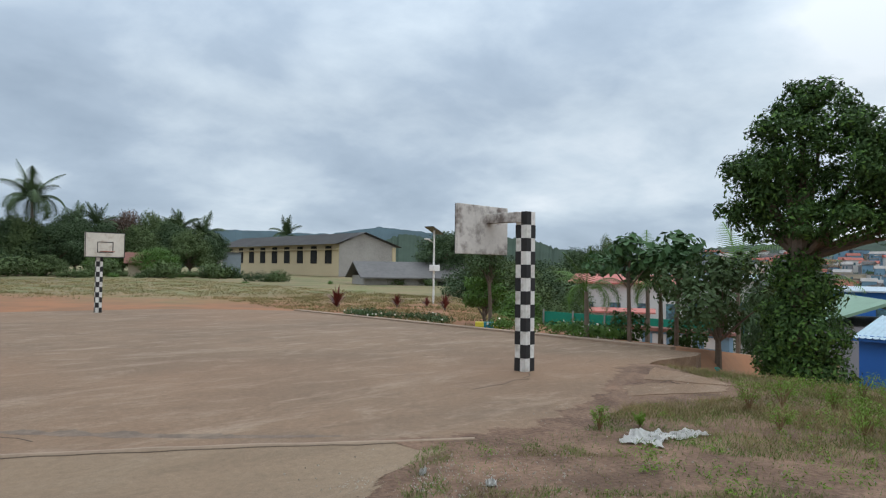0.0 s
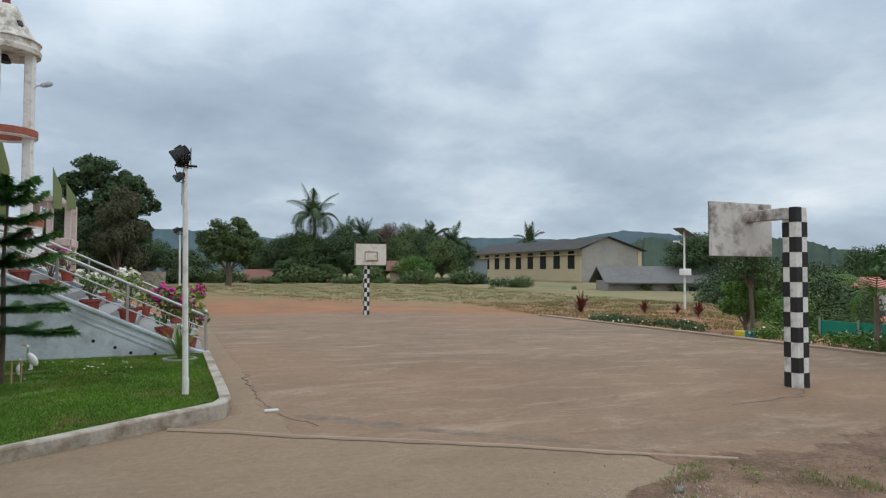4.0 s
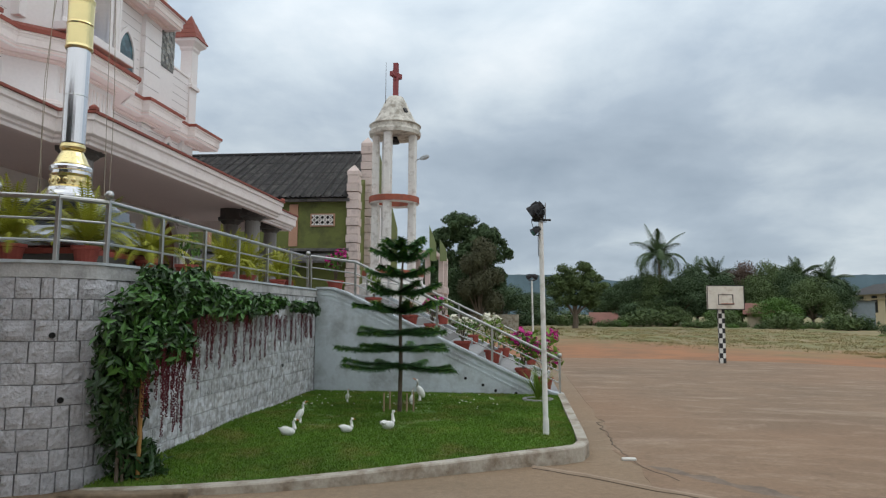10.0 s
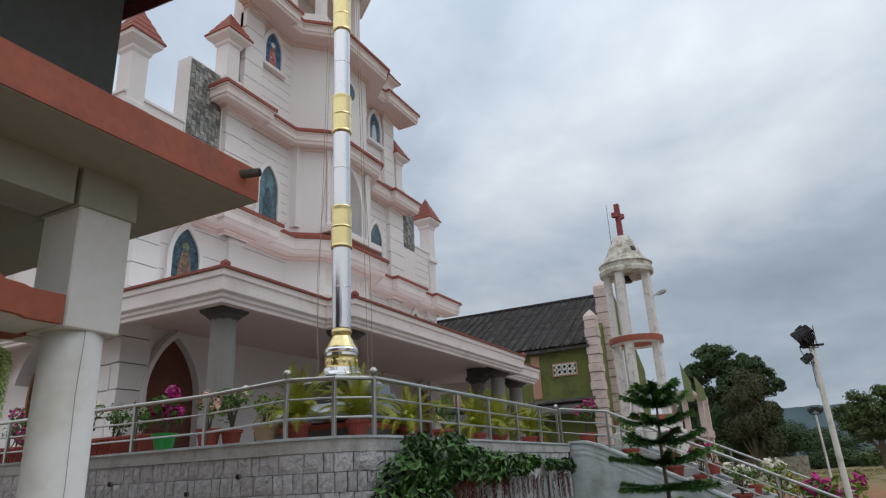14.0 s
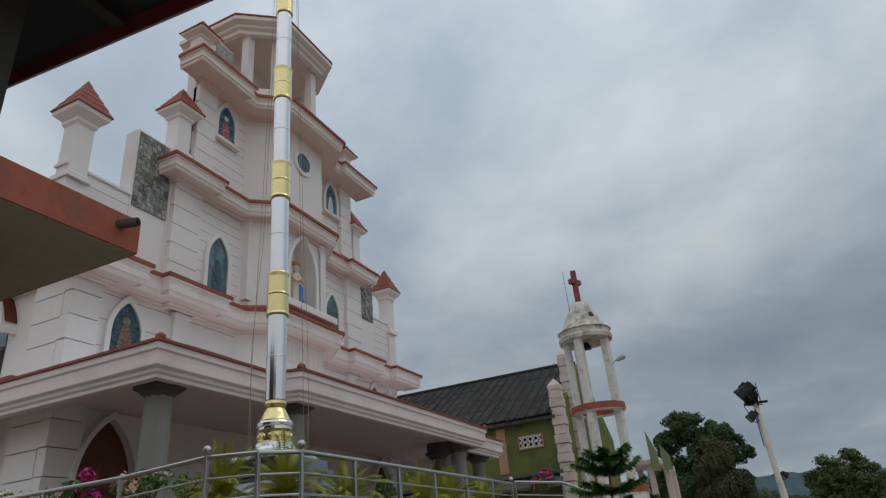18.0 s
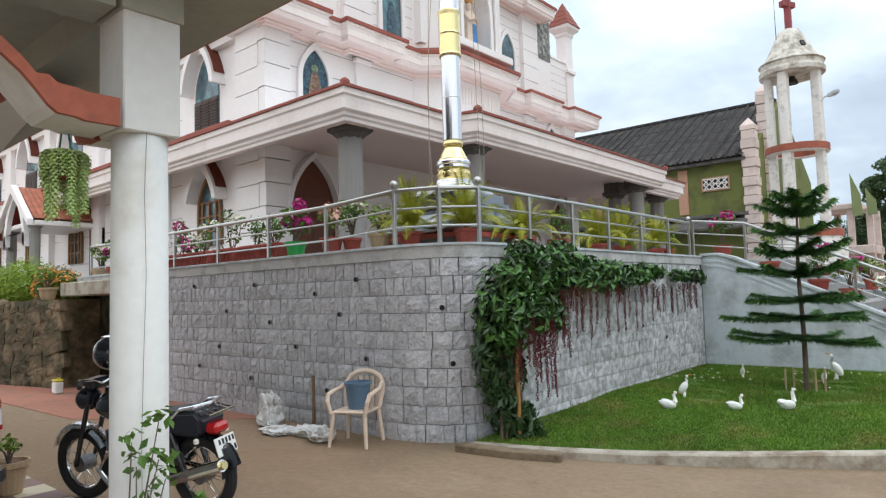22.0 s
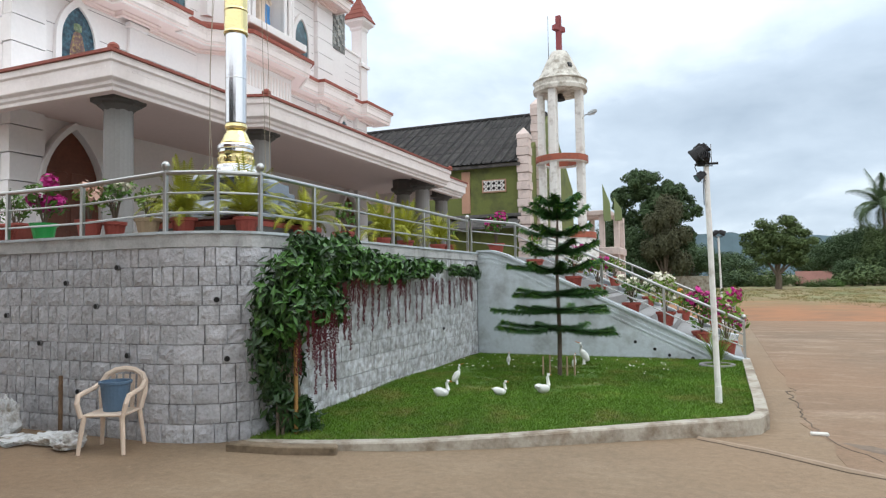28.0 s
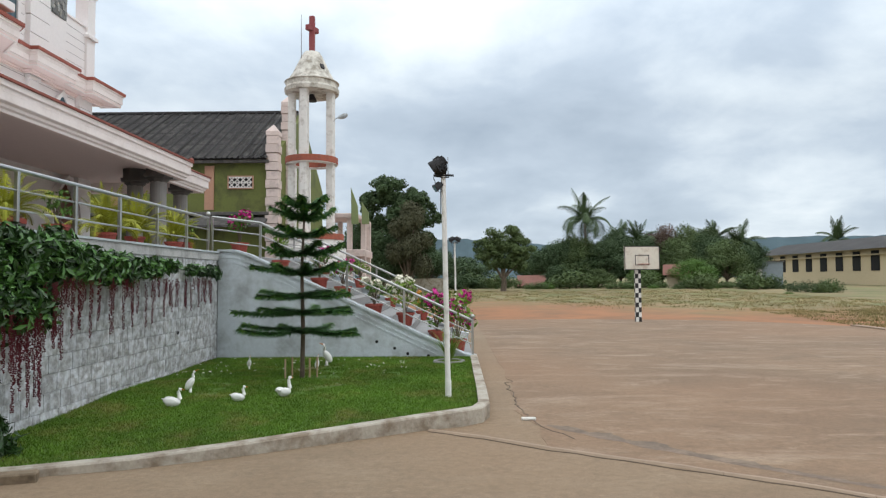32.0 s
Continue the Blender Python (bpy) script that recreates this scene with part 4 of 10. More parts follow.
# wings beside the upper tiers: slate panel, parapet, corner finials
for s in (1, -1):
    def yy(v):
        return v if s == 1 else 2 * YC - v
    put(church, "wing_wall", box(B(), XF - 0.5, min(yy(10.0), yy(11.15)), 8.6, XF - 0.04, max(yy(10.0), yy(11.15)), 12.6), "church")
    panel = put(church, "slate_panel", box(B(), XF - 0.06, min(yy(10.05), yy(11.14)), 10.3, XF - 0.02, max(yy(10.05), yy(11.14)), 12.55), "slate")
    put(church, "wing_parapet", box(B(), XF - 0.4, *((8.25, 8.3, XF - 0.06, 10.0) if s == 1 else (2 * YC - 10.0, 8.3, XF - 0.06, 23.5)), 10.55), "church")
    for k in range(6):
        put(church, "groove", box(B(), XF - 0.07, *((8.3, 8.75 + 0.30 * k, XF - 0.056, 10.0) if s == 1 else (2 * YC - 10.0, 8.75 + 0.30 * k, XF - 0.056, 23.45)), 8.765 + 0.30 * k), "groove")
    put(church, "parapet_cap", box(B(), XF - 0.44, *((8.2, 10.552, XF - 0.02, 10.0) if s == 1 else (2 * YC - 10.0, 10.552, XF - 0.02, 23.55)), 10.62), "church")
    for k in range(8):
        for j in range(16):
            a, b = yy(10.06 + 0.134 * k), yy(10.06 + 0.134 * k + 0.126)
            put(church, "slate_tile", box(B(), XF - 0.03, min(a, b), 10.32 + 0.139 * j, XF - 0.010 + 0.008 * ((k * 7 + j * 5) % 3), max(a, b), 10.32 + 0.139 * j + 0.131), "slate")


def finial(x, y, z, w, h):
    """Square turret with a cap of red tiles."""
    put(church, "turret", lathe(B(), [(w * 0.50, 0), (w * 0.50, 0.12), (w * 0.42, 0.16), (w * 0.37, 0.2), (w * 0.37, h * 0.54), (w * 0.45, h * 0.57), (w * 0.45, h * 0.60), (w * 0.72, h * 0.66), (w * 0.74, h * 0.70)], (x, y, z), square=True), "church")
    bm = B()
    n, rise = 5, h * 0.30 + 0.24
    for k in range(n):
        r0, r1 = w * 0.80 * (1 - k / n), w * 0.80 * (1 - (k + 1) / n) * 0.98
        lathe(bm, [(r0, 0.0), (r0, 0.025), (max(r1, 0.01), rise / n + 0.005)], (x, y, z + h * 0.70 + rise * k / n), square=True)
    put(church, "turret_cap", bm, "redtile")


for s in (1, -1):
    def yy(v):
        return v if s == 1 else 2 * YC - v
    finial(XF - 0.2, 8.5 if s == 1 else 23.2, 10.2, 0.62, 2.75)
    put(church, "finial_pier", box(B(), XF - 0.42, (8.5 if s == 1 else 23.2) - 0.26, 8.3, XF + 0.02, (8.5 if s == 1 else 23.2) + 0.26, 10.2, 0.01), "church")
    finial(XF - 0.1, yy(11.35), 12.45, 0.62, 2.2)
    finial(XF - 0.1, yy(11.85), 16.25, 0.60, 1.55)
    put(church, "wing_wall", box(B(), XF - 0.6, min(yy(12.7), yy(13.6)), 16.35, XF - 0.42, max(yy(12.7), yy(13.6)), 18.2), "church")
    put(church, "slate_panel", box(B(), XF - 0.418, min(yy(12.78), yy(13.6)), 16.6, XF - 0.38, max(yy(12.78), yy(13.6)), 18.1), "slate")
# belfry
OCT = [(XF - 2.6, 13.9), (XF - 0.4, 13.9), (XF + 0.7, 14.75)]
put(church, "belfry_base", prism(B(), mirror(OCT), "z", 16.3, 16.9), "church")
for y in (14.15, 14.9, 2 * YC - 14.9, 2 * YC - 14.15):
    put(church, "belfry_column", lathe(B(), [(0.2, 0), (0.2, 0.1), (0.15, 0.14), (0.15, 2.3), (0.2, 2.36), (0.2, 2.5)], (XF + (0.45 if 14.5 < y < 17.3 else -0.25), y, 16.9), square=True), "church")
put(church, "belfry_back", box(B(), XF - 2.6, 13.9, 16.9, XF - 1.3, 2 * YC - 13.9, 19.4), "church")
put(church, "belfry_roof", cornice(B(), mirror([(XF - 2.9, 13.9), (XF - 0.4, 13.9), (XF + 0.7, 14.75)]), 19.2, 0.55, 0.5), "church")
put(church, "belfry_deck", prism(B(), mirror([(XF - 2.8, 13.95), (XF - 0.4, 13.95), (XF + 0.65, 14.8)]), "z", 19.3, 19.75), "soffit")
put(church, "tile_course", tile_strip(B(), mirror(OCT), 19.75, 0.5, 0.12, 0.3), "redtile")
bm = B()
box(bm, XF - 0.1, YC - 0.12, 19.7, XF + 0.1, YC + 0.12, 21.6, 0.02)
box(bm, XF - 0.1, YC - 0.6, 20.75, XF + 0.1, YC + 0.6, 20.98, 0.02)
put(church, "roof_cross", bm, "church")


def lancet(y, z, w, h, stained):
    win = part("window", arch_panel(B(), w, h, "x", (0, 0), -0.03, 0.045), stained[0], church, "pointed window of coloured glass")
    win.location = Vector((XF, y, z)) - church.location
    part("window_frame", arch_frame(B(), w, h, 0.13, "x", (0, 0), -0.05, 0.10), "church", win)
    part("sill", box(B(), -0.05, -w / 2 - 0.2, -0.12, 0.17, w / 2 + 0.2, 0.0, 0.01), "church", win)
    bm = B()
    lathe(bm, [(0.02, 0.0), (w * 0.24, 0.02), (w * 0.22, h * 0.3), (w * 0.13, h * 0.52), (w * 0.07, h * 0.56), (0.02, h * 0.58)], (0, 0, 0.03), n=8)
    for v in bm.verts:
        v.co.x = 0.05 + v.co.x * 0.02
    part("coloured_glass", bm, stained[1], win)
    bm = B()
    lathe(bm, [(0.02, 0), (w * 0.12, 0.03), (w * 0.12, w * 0.2), (0.02, w * 0.24)], (0, 0, h * 0.58), n=8)
    for v in bm.verts:
        v.co.x = 0.05 + v.co.x * 0.03
    part("coloured_glass", bm, stained[2], win)


for y, z, w, h, c in ((10.3, 6.35, 0.82, 1.35, ("stained_a", "stained_b", "stained_c")), (2 * YC - 10.3, 6.35, 0.82, 1.35, ("stained_a", "stained_b", "stained_c")),
                      (13.05, 8.85, 0.78, 1.72, ("glass", "stained_a", "glass")), (2 * YC - 13.05, 8.85, 0.78, 1.72, ("glass", "stained_a", "glass")),
                      (13.02, 13.95, 0.72, 1.3, ("stained_sky", "stained_robe", "niche")), (2 * YC - 13.02, 13.95, 0.72, 1.3, ("stained_sky", "niche", "stained_c"))):
    lancet(y, z, w, h, c)
# niche and round window of the middle bay
put(church, "niche_frame", arch_frame(B(), 1.35, 2.45, 0.14, "x", (YC, 9.0), XB - 0.02, XB + 0.10), "church")
for s in (-1, 1):
    for o in (0.98, 1.12):
        put(church, "niche_column", lathe(B(), [(0.09, 0), (0.09, 0.1), (0.06, 0.14), (0.06, 2.35), (0.1, 2.42), (0.1, 2.55)], (XB + 0.08, YC + s * o * 1.0, 9.0), n=10), "church")
put(church, "niche_sill", box(B(), XB - 0.05, YC - 1.35, 8.72, XB + 0.45, YC + 1.35, 8.95, 0.02), "church")
bm = B()
lathe(bm, [(0.5, 0), (0.5, 0.06), (0.36, 0.06)], (0, 0, 0), n=24)
bmesh.ops.transform(bm, matrix=Matrix.Rotation(radians(90), 4, "Y"), verts=bm.verts)
ob = part("round_window_frame", bm, "church", church)
ob.location = Vector((XB, YC, 14.4)) - church.location
bm = B()
lathe(bm, [(0.35, 0), (0.35, 0.07), (0.01, 0.075)], (0, 0, 0), n=24)
bmesh.ops.transform(bm, matrix=Matrix.Rotation(radians(90), 4, "Y"), verts=bm.verts)
ob = part("round_window", bm, "stained_a", church)
ob.location = Vector((XB, YC, 14.4)) - church.location
# a robed statue in the niche
bm = lathe(B(), [(0.26, 0), (0.30, 0.06), (0.25, 0.5), (0.26, 0.85), (0.24, 1.1), (0.17, 1.25), (0.08, 1.31), (0.12, 1.39), (0.13, 1.48), (0.10, 1.56), (0.15, 1.58), (0.16, 1.68), (0.04, 1.72)], n=18)
for v in bm.verts:
    v.co.x *= 0.75
    fold = 1 + 0.07 * math.sin(9 * math.atan2(v.co.y, v.co.x)) * (v.co.z < 1.2)
    v.co.x, v.co.y = v.co.x * fold, v.co.y * fold
sweep(bm, [(0.04, 0.24, 1.12), (0.16, 0.20, 0.95), (0.24, 0.02, 1.02)], [0.06, 0.055, 0.04], 8)
sweep(bm, [(0.04, -0.24, 1.12), (0.16, -0.20, 0.95), (0.24, -0.02, 1.02)], [0.06, 0.055, 0.04], 8)
statue = tagged(part("statue", bm, material("statue_robe_blue", (0.04, 0.20, 0.46), 0.55, 0.2, 8, 2, 0.05)), "painted robed statue standing in the church niche", "statue")
for m in (material("statue_robe_cream", (0.70, 0.58, 0.48), 0.6, 0.12, 8, 2, 0.05), material("statue_gilt", (0.50, 0.25, 0.07), 0.5, 0.12)):
    statue.data.materials.append(m)
for f_ in statue.data.polygons:
    f_.material_index = 2 if f_.center.z > 1.52 else (1 if f_.center.z > 0.72 or f_.center.y < -0.12 else 0)
statue.location = (XB - 0.26, YC + 0.05, 9.002)

# porch roof, wrapping the front and the near side
EAVE = [(-46, 7.95), (-8.65, 7.95), (-8.65, 10.85), (-8.05, 11.05), (-8.05, 20.75), (-8.65, 20.95), (-8.65, 23.85), (-13, 23.85)]
put(church, "porch_soffit", prism(B(), EAVE + [(-13, 9.0), (-46, 9.0)], "z", 5.11, 5.20), "soffit")
EAVE_IN = [(-46, 8.09), (-8.79, 8.09), (-8.79, 10.95), (-8.19, 11.15), (-8.19, 20.65), (-8.79, 20.85), (-8.79, 23.71), (-13, 23.71)]
put(church, "fascia_back", prism(B(), EAVE + EAVE_IN[::-1], "z", 4.735, 5.108), "soffit")
put(church, "porch_slab", prism(B(), EAVE + [(-13, 9.0), (-46, 9.0)], "z", 5.205, 5.28), "church")
put(church, "porch_fascia", eave_course(EAVE, [(-0.15, 4.74), (0.02, 4.74), (0.02, 4.80), (0.07, 4.83), (0.07, 4.885), (0.14, 4.915), (0.15, 4.93), (0.15, 5.16), (0.19, 5.185), (0.19, 5.295), (-0.15, 5.295)]), "fascia")
put(church, "tile_course", tile_strip(B(), EAVE, 5.30, 0.19, 0.07, 0.18), "redtile")
for x, y in ((-8.65, 7.95), (-8.05, 11.05), (-8.05, 20.75)):
    put(church, "ridge_knob", lathe(B(), [(0.09, 0), (0.09, 0.05), (0.05, 0.09), (0.01, 0.11)], (x + 0.15, y - 0.12 if y < 20 else y + 0.12, 5.36), n=10), "redtile")
# fine reeding in the fascia: a row of small upright fillets, one part a side
for name, rows_ in (("front", [(-7.902, 11.1 + 0.1 * k) for k in range(96)]), ("corner", [(-8.502, 8.0 + 0.1 * k) for k in range(28)])):
    bm = B()
    for x, y in rows_:
        box(bm, x - 0.02, y, 5.075, x + 0.006, y + 0.06, 5.10)
    tagged(put(church, "reeding", bm, "fascia"), kind="stuff")
bm = B()
for k in range(150):
    x = -23.6 + 0.1 * k
    box(bm, x, 7.796, 5.075, x + 0.06, 7.83, 5.10)
tagged(put(church, "reeding", bm, "fascia"), kind="stuff")
put(church, "roof_tile_band", box(B(), -46, 7.78, 5.32, -12.3, 8.1, 5.45, 0.02), "redtile")


def porch_column(x, y):
    col = part("porch_column", lathe(B(), [(0.30, 0), (0.30, 0.12), (0.25, 0.16), (0.25, 0.3), (0.235, 2.58)], (0, 0, 0), n=20), "grey", church, "grey cement porch column", smooth=False)
    col.location = Vector((x, y, 2.04)) - church.location
    part("capital", lathe(B(), [(0.24, 2.53), (0.26, 2.56), (0.34, 2.62), (0.34, 2.66), (0.44, 2.68), (0.45, 2.77), (0.38, 2.78), (0.38, 3.068)], (0, 0, 0), n=8), "grey_dark", col)


for x, y in ((-9.2, 8.55), (-8.6, 11.6), (-8.6, 20.1), (-9.2, 23.2), (-9.7, 20.9)):
    porch_column(x, y)
# arched doors of the front
for y in (10.15, YC, 2 * YC - 10.15):
    w = 1.45 if y != YC else 1.7
    d = part("door", arch_panel(B(), w, 2.88, "x", (0, 0), -0.02, 0.03), "wood", church, "brown wooden door in a pointed arch")
    d.location = Vector((XF, y, 2.05)) - church.location
    part("door_frame", arch_frame(B(), w, 2.88, 0.10, "x", (0, 0), -0.02, 0.24), "church", d)
    for k in range(2):
        for j in range(3):
            part("door_panel", box(B(), 0.03, -w * 0.40 + k * w * 0.42, 0.2 + j * 0.62, 0.05, -w * 0.40 + k * w * 0.42 + w * 0.36, 0.2 + j * 0.62 + 0.52, 0.01), "wood", d)
# nave windows with hoods
M["window_timber"] = material("window_timber", (0.24, 0.12, 0.05), 0.6, 0.2)


def hooded_window(x, z, h, upper):
    w = 1.15
    win = part("window", arch_panel(B(), w, h, "y", (0, 0), -0.03, 0.03), "glass", church, "pointed nave window under a tiled hood")
    win.location = Vector((x, YN, z)) - church.location
    bm = B()
    outer, inner = arch(w + 0.60, h + 0.40), arch(w + 0.26, h + 0.16)
    cut = [i for i, (u, v) in enumerate(outer) if v > h * 0.47]
    lines = [[outer[i] for i in cut], [inner[i] for i in cut]]
    vs = [[bm.verts.new((u, d, v)) for u, v in line] for d, line in ((-0.36, lines[0]), (0.02, lines[0]), (0.02, lines[1]), (-0.36, lines[1]))]
    for r0, r1 in zip(vs, vs[1:] + vs[:1]):
        for i in range(len(cut) - 1):
            bm.faces.new((r0[i], r0[i + 1], r1[i + 1], r1[i]))
    for i in (0, len(cut) - 1):
        bm.faces.new([r[i] for r in vs])
    bmesh.ops.recalc_face_normals(bm, faces=bm.faces[:])
    part("hood", bm, "church", win)
    bm = B()
    top = arch(w + 0.66, h + 0.44)
    cut = [i for i in cut if top[i][1] > h * 0.62]
    for i in cut[:-1]:
        (u0, v0), (u1, v1) = top[i], top[i + 1]
        q = [bm.verts.new(p) for p in ((u0, -0.30, v0), (u1, -0.30, v1), (u1, 0.0, v1), (u0, 0.0, v0))]
        bm.faces.new(q)
    bmesh.ops.solidify(bm, geom=bm.faces[:], thickness=0.04)
    part("hood_tiles", bm, "redtile", win)
    if upper:
        for k in range(3):
            fr = part("louvre_panel", box(B(), -w / 2 + k * w / 3 + 0.01, -0.06, 0.02, -w / 2 + (k + 1) * w / 3 - 0.01, -0.03, h * 0.40), "louvre", win)
            bm = B()
            for j in range(9):
                box(bm, -w / 2 + k * w / 3 + 0.04, -0.085, 0.06 + j * h * 0.038, -w / 2 + (k + 1) * w / 3 - 0.04, -0.055, 0.06 + j * h * 0.038 + 0.03)
            part("louvre_slats", bm, "louvre", fr)
    else:
        fm = M["window_timber"]
        part("window_frame", arch_frame(B(), w - 0.16, h - 0.1, 0.08, "y", (0, 0), -0.09, -0.02), fm, win)
        for k in (-0.28, 0.0, 0.28):
            part("mullion", box(B(), k * w - 0.03, -0.08, 0.0, k * w + 0.03, -0.03, h * 0.62), fm, win)
        for k in (0.2, 0.4, 0.6):
            part("glazing_bar", box(B(), -w * 0.45, -0.075, h * k - 0.02, w * 0.45, -0.035, h * k + 0.02), fm, win)


for k in range(5):
    hooded_window(-15.25 - 4.4 * k, 5.98, 2.0, True)
    hooded_window(-15.1 - 4.4 * k, 2.95, 1.85, False)
# nave buttresses between windows, downpipe
for k in range(7):
    x = -17.5 - 4.4 * k
    put(church, "buttress", box(B(), x - 0.3, YN - 0.2, 2.0, x + 0.3, YN + 0.05, 8.05, 0.02), "church")
bm = B()
sweep(bm, [(-13.75, YN - 0.07, 8.0), (-13.75, YN - 0.07, 5.4), (-13.75, YN - 0.12, 5.32)], 0.05, 8)
put(church, "downpipe", bm, "church")
# small gabled side porch
GX0, GYF, GZE, GZA, GHW = -23.5, 7.0, 4.2, 5.3, 1.42
for x in (-24.6, -22.4):
    put(church, "side_porch_column", lathe(B(), [(0.2, 0), (0.2, 0.1), (0.15, 0.14), (0.15, 1.9), (0.22, 1.98), (0.22, 2.1)], (x, 7.25, 2.04), n=12), "grey")
bm = B()
for s in (-1, 1):
    q = [bm.verts.new(p) for p in ((GX0, GYF, GZA), (GX0, 9.0, GZA), (GX0 + s * GHW, 9.0, GZE), (GX0 + s * GHW, GYF, GZE))]
    bm.faces.new(q)
bmesh.ops.solidify(bm, geom=bm.faces[:], thickness=0.06)
side_roof = put(church, "side_porch_roof", bm, "redtile")
tile_me = None
slope = math.atan2(GZA - GZE, GHW)
for j in range(10):
    for i in range(12):
        t = (j + 0.5) / 10
        at_ = Vector((GX0 + GHW * t + 0.03, GYF + 0.17 + 0.15 * i, GZA - (GZA - GZE) * t + 0.05)) - church.location
        if tile_me is None:
            ob = part("roof_tile", box(B(), -0.085, -0.07, -0.012, 0.105, 0.07, 0.012, 0.006), "claytile", side_roof)
            tile_me = ob.data
        else:
            ob = new("roof_tile", tile_me)
            ob.parent = side_roof
        ob.location = at_
        ob.rotation_euler = (0, slope + 0.08, 0)
bm = B()
for s in (-1, 1):
    prism(bm, [(GX0, GZA + 0.12), (GX0 + s * (GHW + 0.14), GZE - 0.02), (GX0 + s * (GHW + 0.14), GZE - 0.2), (GX0, GZA - 0.16)], "y", GYF - 0.12, GYF + 0.06)
put(church, "verge_board", bm, "church")
put(church, "side_porch_gable", arch_frame(B(), 1.6, 1.15, 0.22, "y", (GX0, GZE - 0.35), GYF - 0.02, GYF + 0.12), "church")
put(church, "side_porch_beam", box(B(), GX0 - GHW, GYF + 0.12, GZE - 0.18, GX0 + GHW + 0.06, 9.0, GZE - 0.03, 0.02), "church")
put(church, "side_door", box(B(), -22.6, 8.9, 2.05, -21.6, 8.99, 4.0), "wood")


# ---- parish hall ----
# roof rolls and ridge cap, darker than the sheets
M["rollroof"] = material("dark_sheet_joint", (0.035, 0.033, 0.033), 0.9, 0.3, 9, 0.9, 0.2)
hall = thing("hall", (-15, 36, 0), "olive green parish hall with dark corrugated roof", "hall")
put(hall, "side_wall", box(B(), -36, 31.0, 0, -8.1, 31.3, 7.3), "green")
put(hall, "front_wall", prism(B(), [(31.0, 0), (43, 0), (43, 7.3), (37.0, 10.95), (31.0, 7.3)], "x", -8.3, -8.0), "green")
put(hall, "back_wall", box(B(), -36, 42.7, 0, -8.1, 43, 7.1), "green")
bm = B()
ny, n = 40, 230
rows = []
for j in (0, 1, 2):
    t = j / 2
    rows.append([bm.verts.new((-36.5 + 28.3 * i / n, 30.45 + (37 - 30.45) * t, 7.25 + 3.80 * t + 0.06 * (i % 2))) for i in range(n + 1)])
for r0, r1 in zip(rows, rows[1:]):
    for i in range(n):
        bm.faces.new((r0[i], r0[i + 1], r1[i + 1], r1[i]))
bmesh.ops.solidify(bm, geom=bm.faces[:], thickness=0.03)
put(hall, "roof_slope", bm, "darkroof", "blackened corrugated asbestos sheets")
bm = B()
q = [bm.verts.new(p) for p in ((-36.5, 37, 11.05), (-8.2, 37, 11.05), (-8.2, 43.5, 7.25), (-36.5, 43.5, 7.25))]
bm.faces.new(q)
bmesh.ops.solidify(bm, geom=bm.faces[:], thickness=0.05)
put(hall, "roof_slope", bm, "darkroof")
for i in range(34):
    x = -8.45 - 0.53 * i
    put(hall, "roof_roll", sweep(B(), [(x, 30.45, 7.325), (x, 37.0, 11.125)], 0.036 if i % 2 else 0.05, 5), "rollroof")
for k in range(1, 4):
    t = k / 4
    put(hall, "sheet_lap", box(B(), -36.4, 30.45 + 6.55 * t, 7.30 + 3.80 * t, -8.2, 30.49 + 6.55 * t, 7.325 + 3.80 * t), "darkroof")
put(hall, "ridge_cap", box(B(), -36.5, 36.82, 11.02, -8.2, 37.18, 11.17, 0.03), "rollroof")
put(hall, "eave_board", box(B(), -36.4, 30.6, 7.08, -8.15, 30.75, 7.22), "darkroof")
M["salmon"] = material("salmon_band_paint", (0.44, 0.25, 0.17), 0.75, 0.12, 12, 0.8, 0.08)
M["palepink"] = material("pale_pink_block", (0.60, 0.50, 0.46), 0.8, 0.1, 12, 0.8, 0.1, random_value=0.06, stain=(0.40, 0.33, 0.30), stain_amount=0.3)
for x in (-11.05, -15.5, -20):
    put(hall, "wall_band", box(B(), x - 0.22, 30.94, 4.9, x + 0.22, 31.02, 7.0), "salmon")
put(hall, "stained_ledge", box(B(), -36, 30.7, 4.62, -8.15, 31.02, 4.78, 0.02), "darkroof")
put(hall, "lower_roof", prism(B(), [(29.9, 4.1), (31.0, 4.6), (31.0, 4.5), (29.9, 4.0)], "x", -36, -8.2), "darkroof")
scr = part("vent_screen", box(B(), -0.62, -0.05, -0.32, 0.62, 0.0, 0.32), "salmon", hall, "pierced white cement vent")
scr.location = Vector((-9.56, 30.99, 6.2)) - hall.location
part("screen_back", box(B(), -0.55, -0.06, -0.25, 0.55, -0.045, 0.25), "hole", scr)
for k in range(4):
    for j in range(2):
        cx, cz = -0.41 + 0.273 * k, -0.125 + 0.25 * j
        bm = B()
        for a in (45, -45):
            box(bm, -0.17, -0.012, -0.022, 0.17, 0.012, 0.022, 0.0, Matrix.Translation((cx, -0.072, cz)) @ Matrix.Rotation(radians(a), 4, "Y"))
        part("screen_bar", bm, "white", scr)
for z in (-0.24, 0.0, 0.24):
    part("screen_bar", box(B(), -0.55, -0.085, z - 0.02, 0.55, -0.06, z + 0.02), "white", scr)
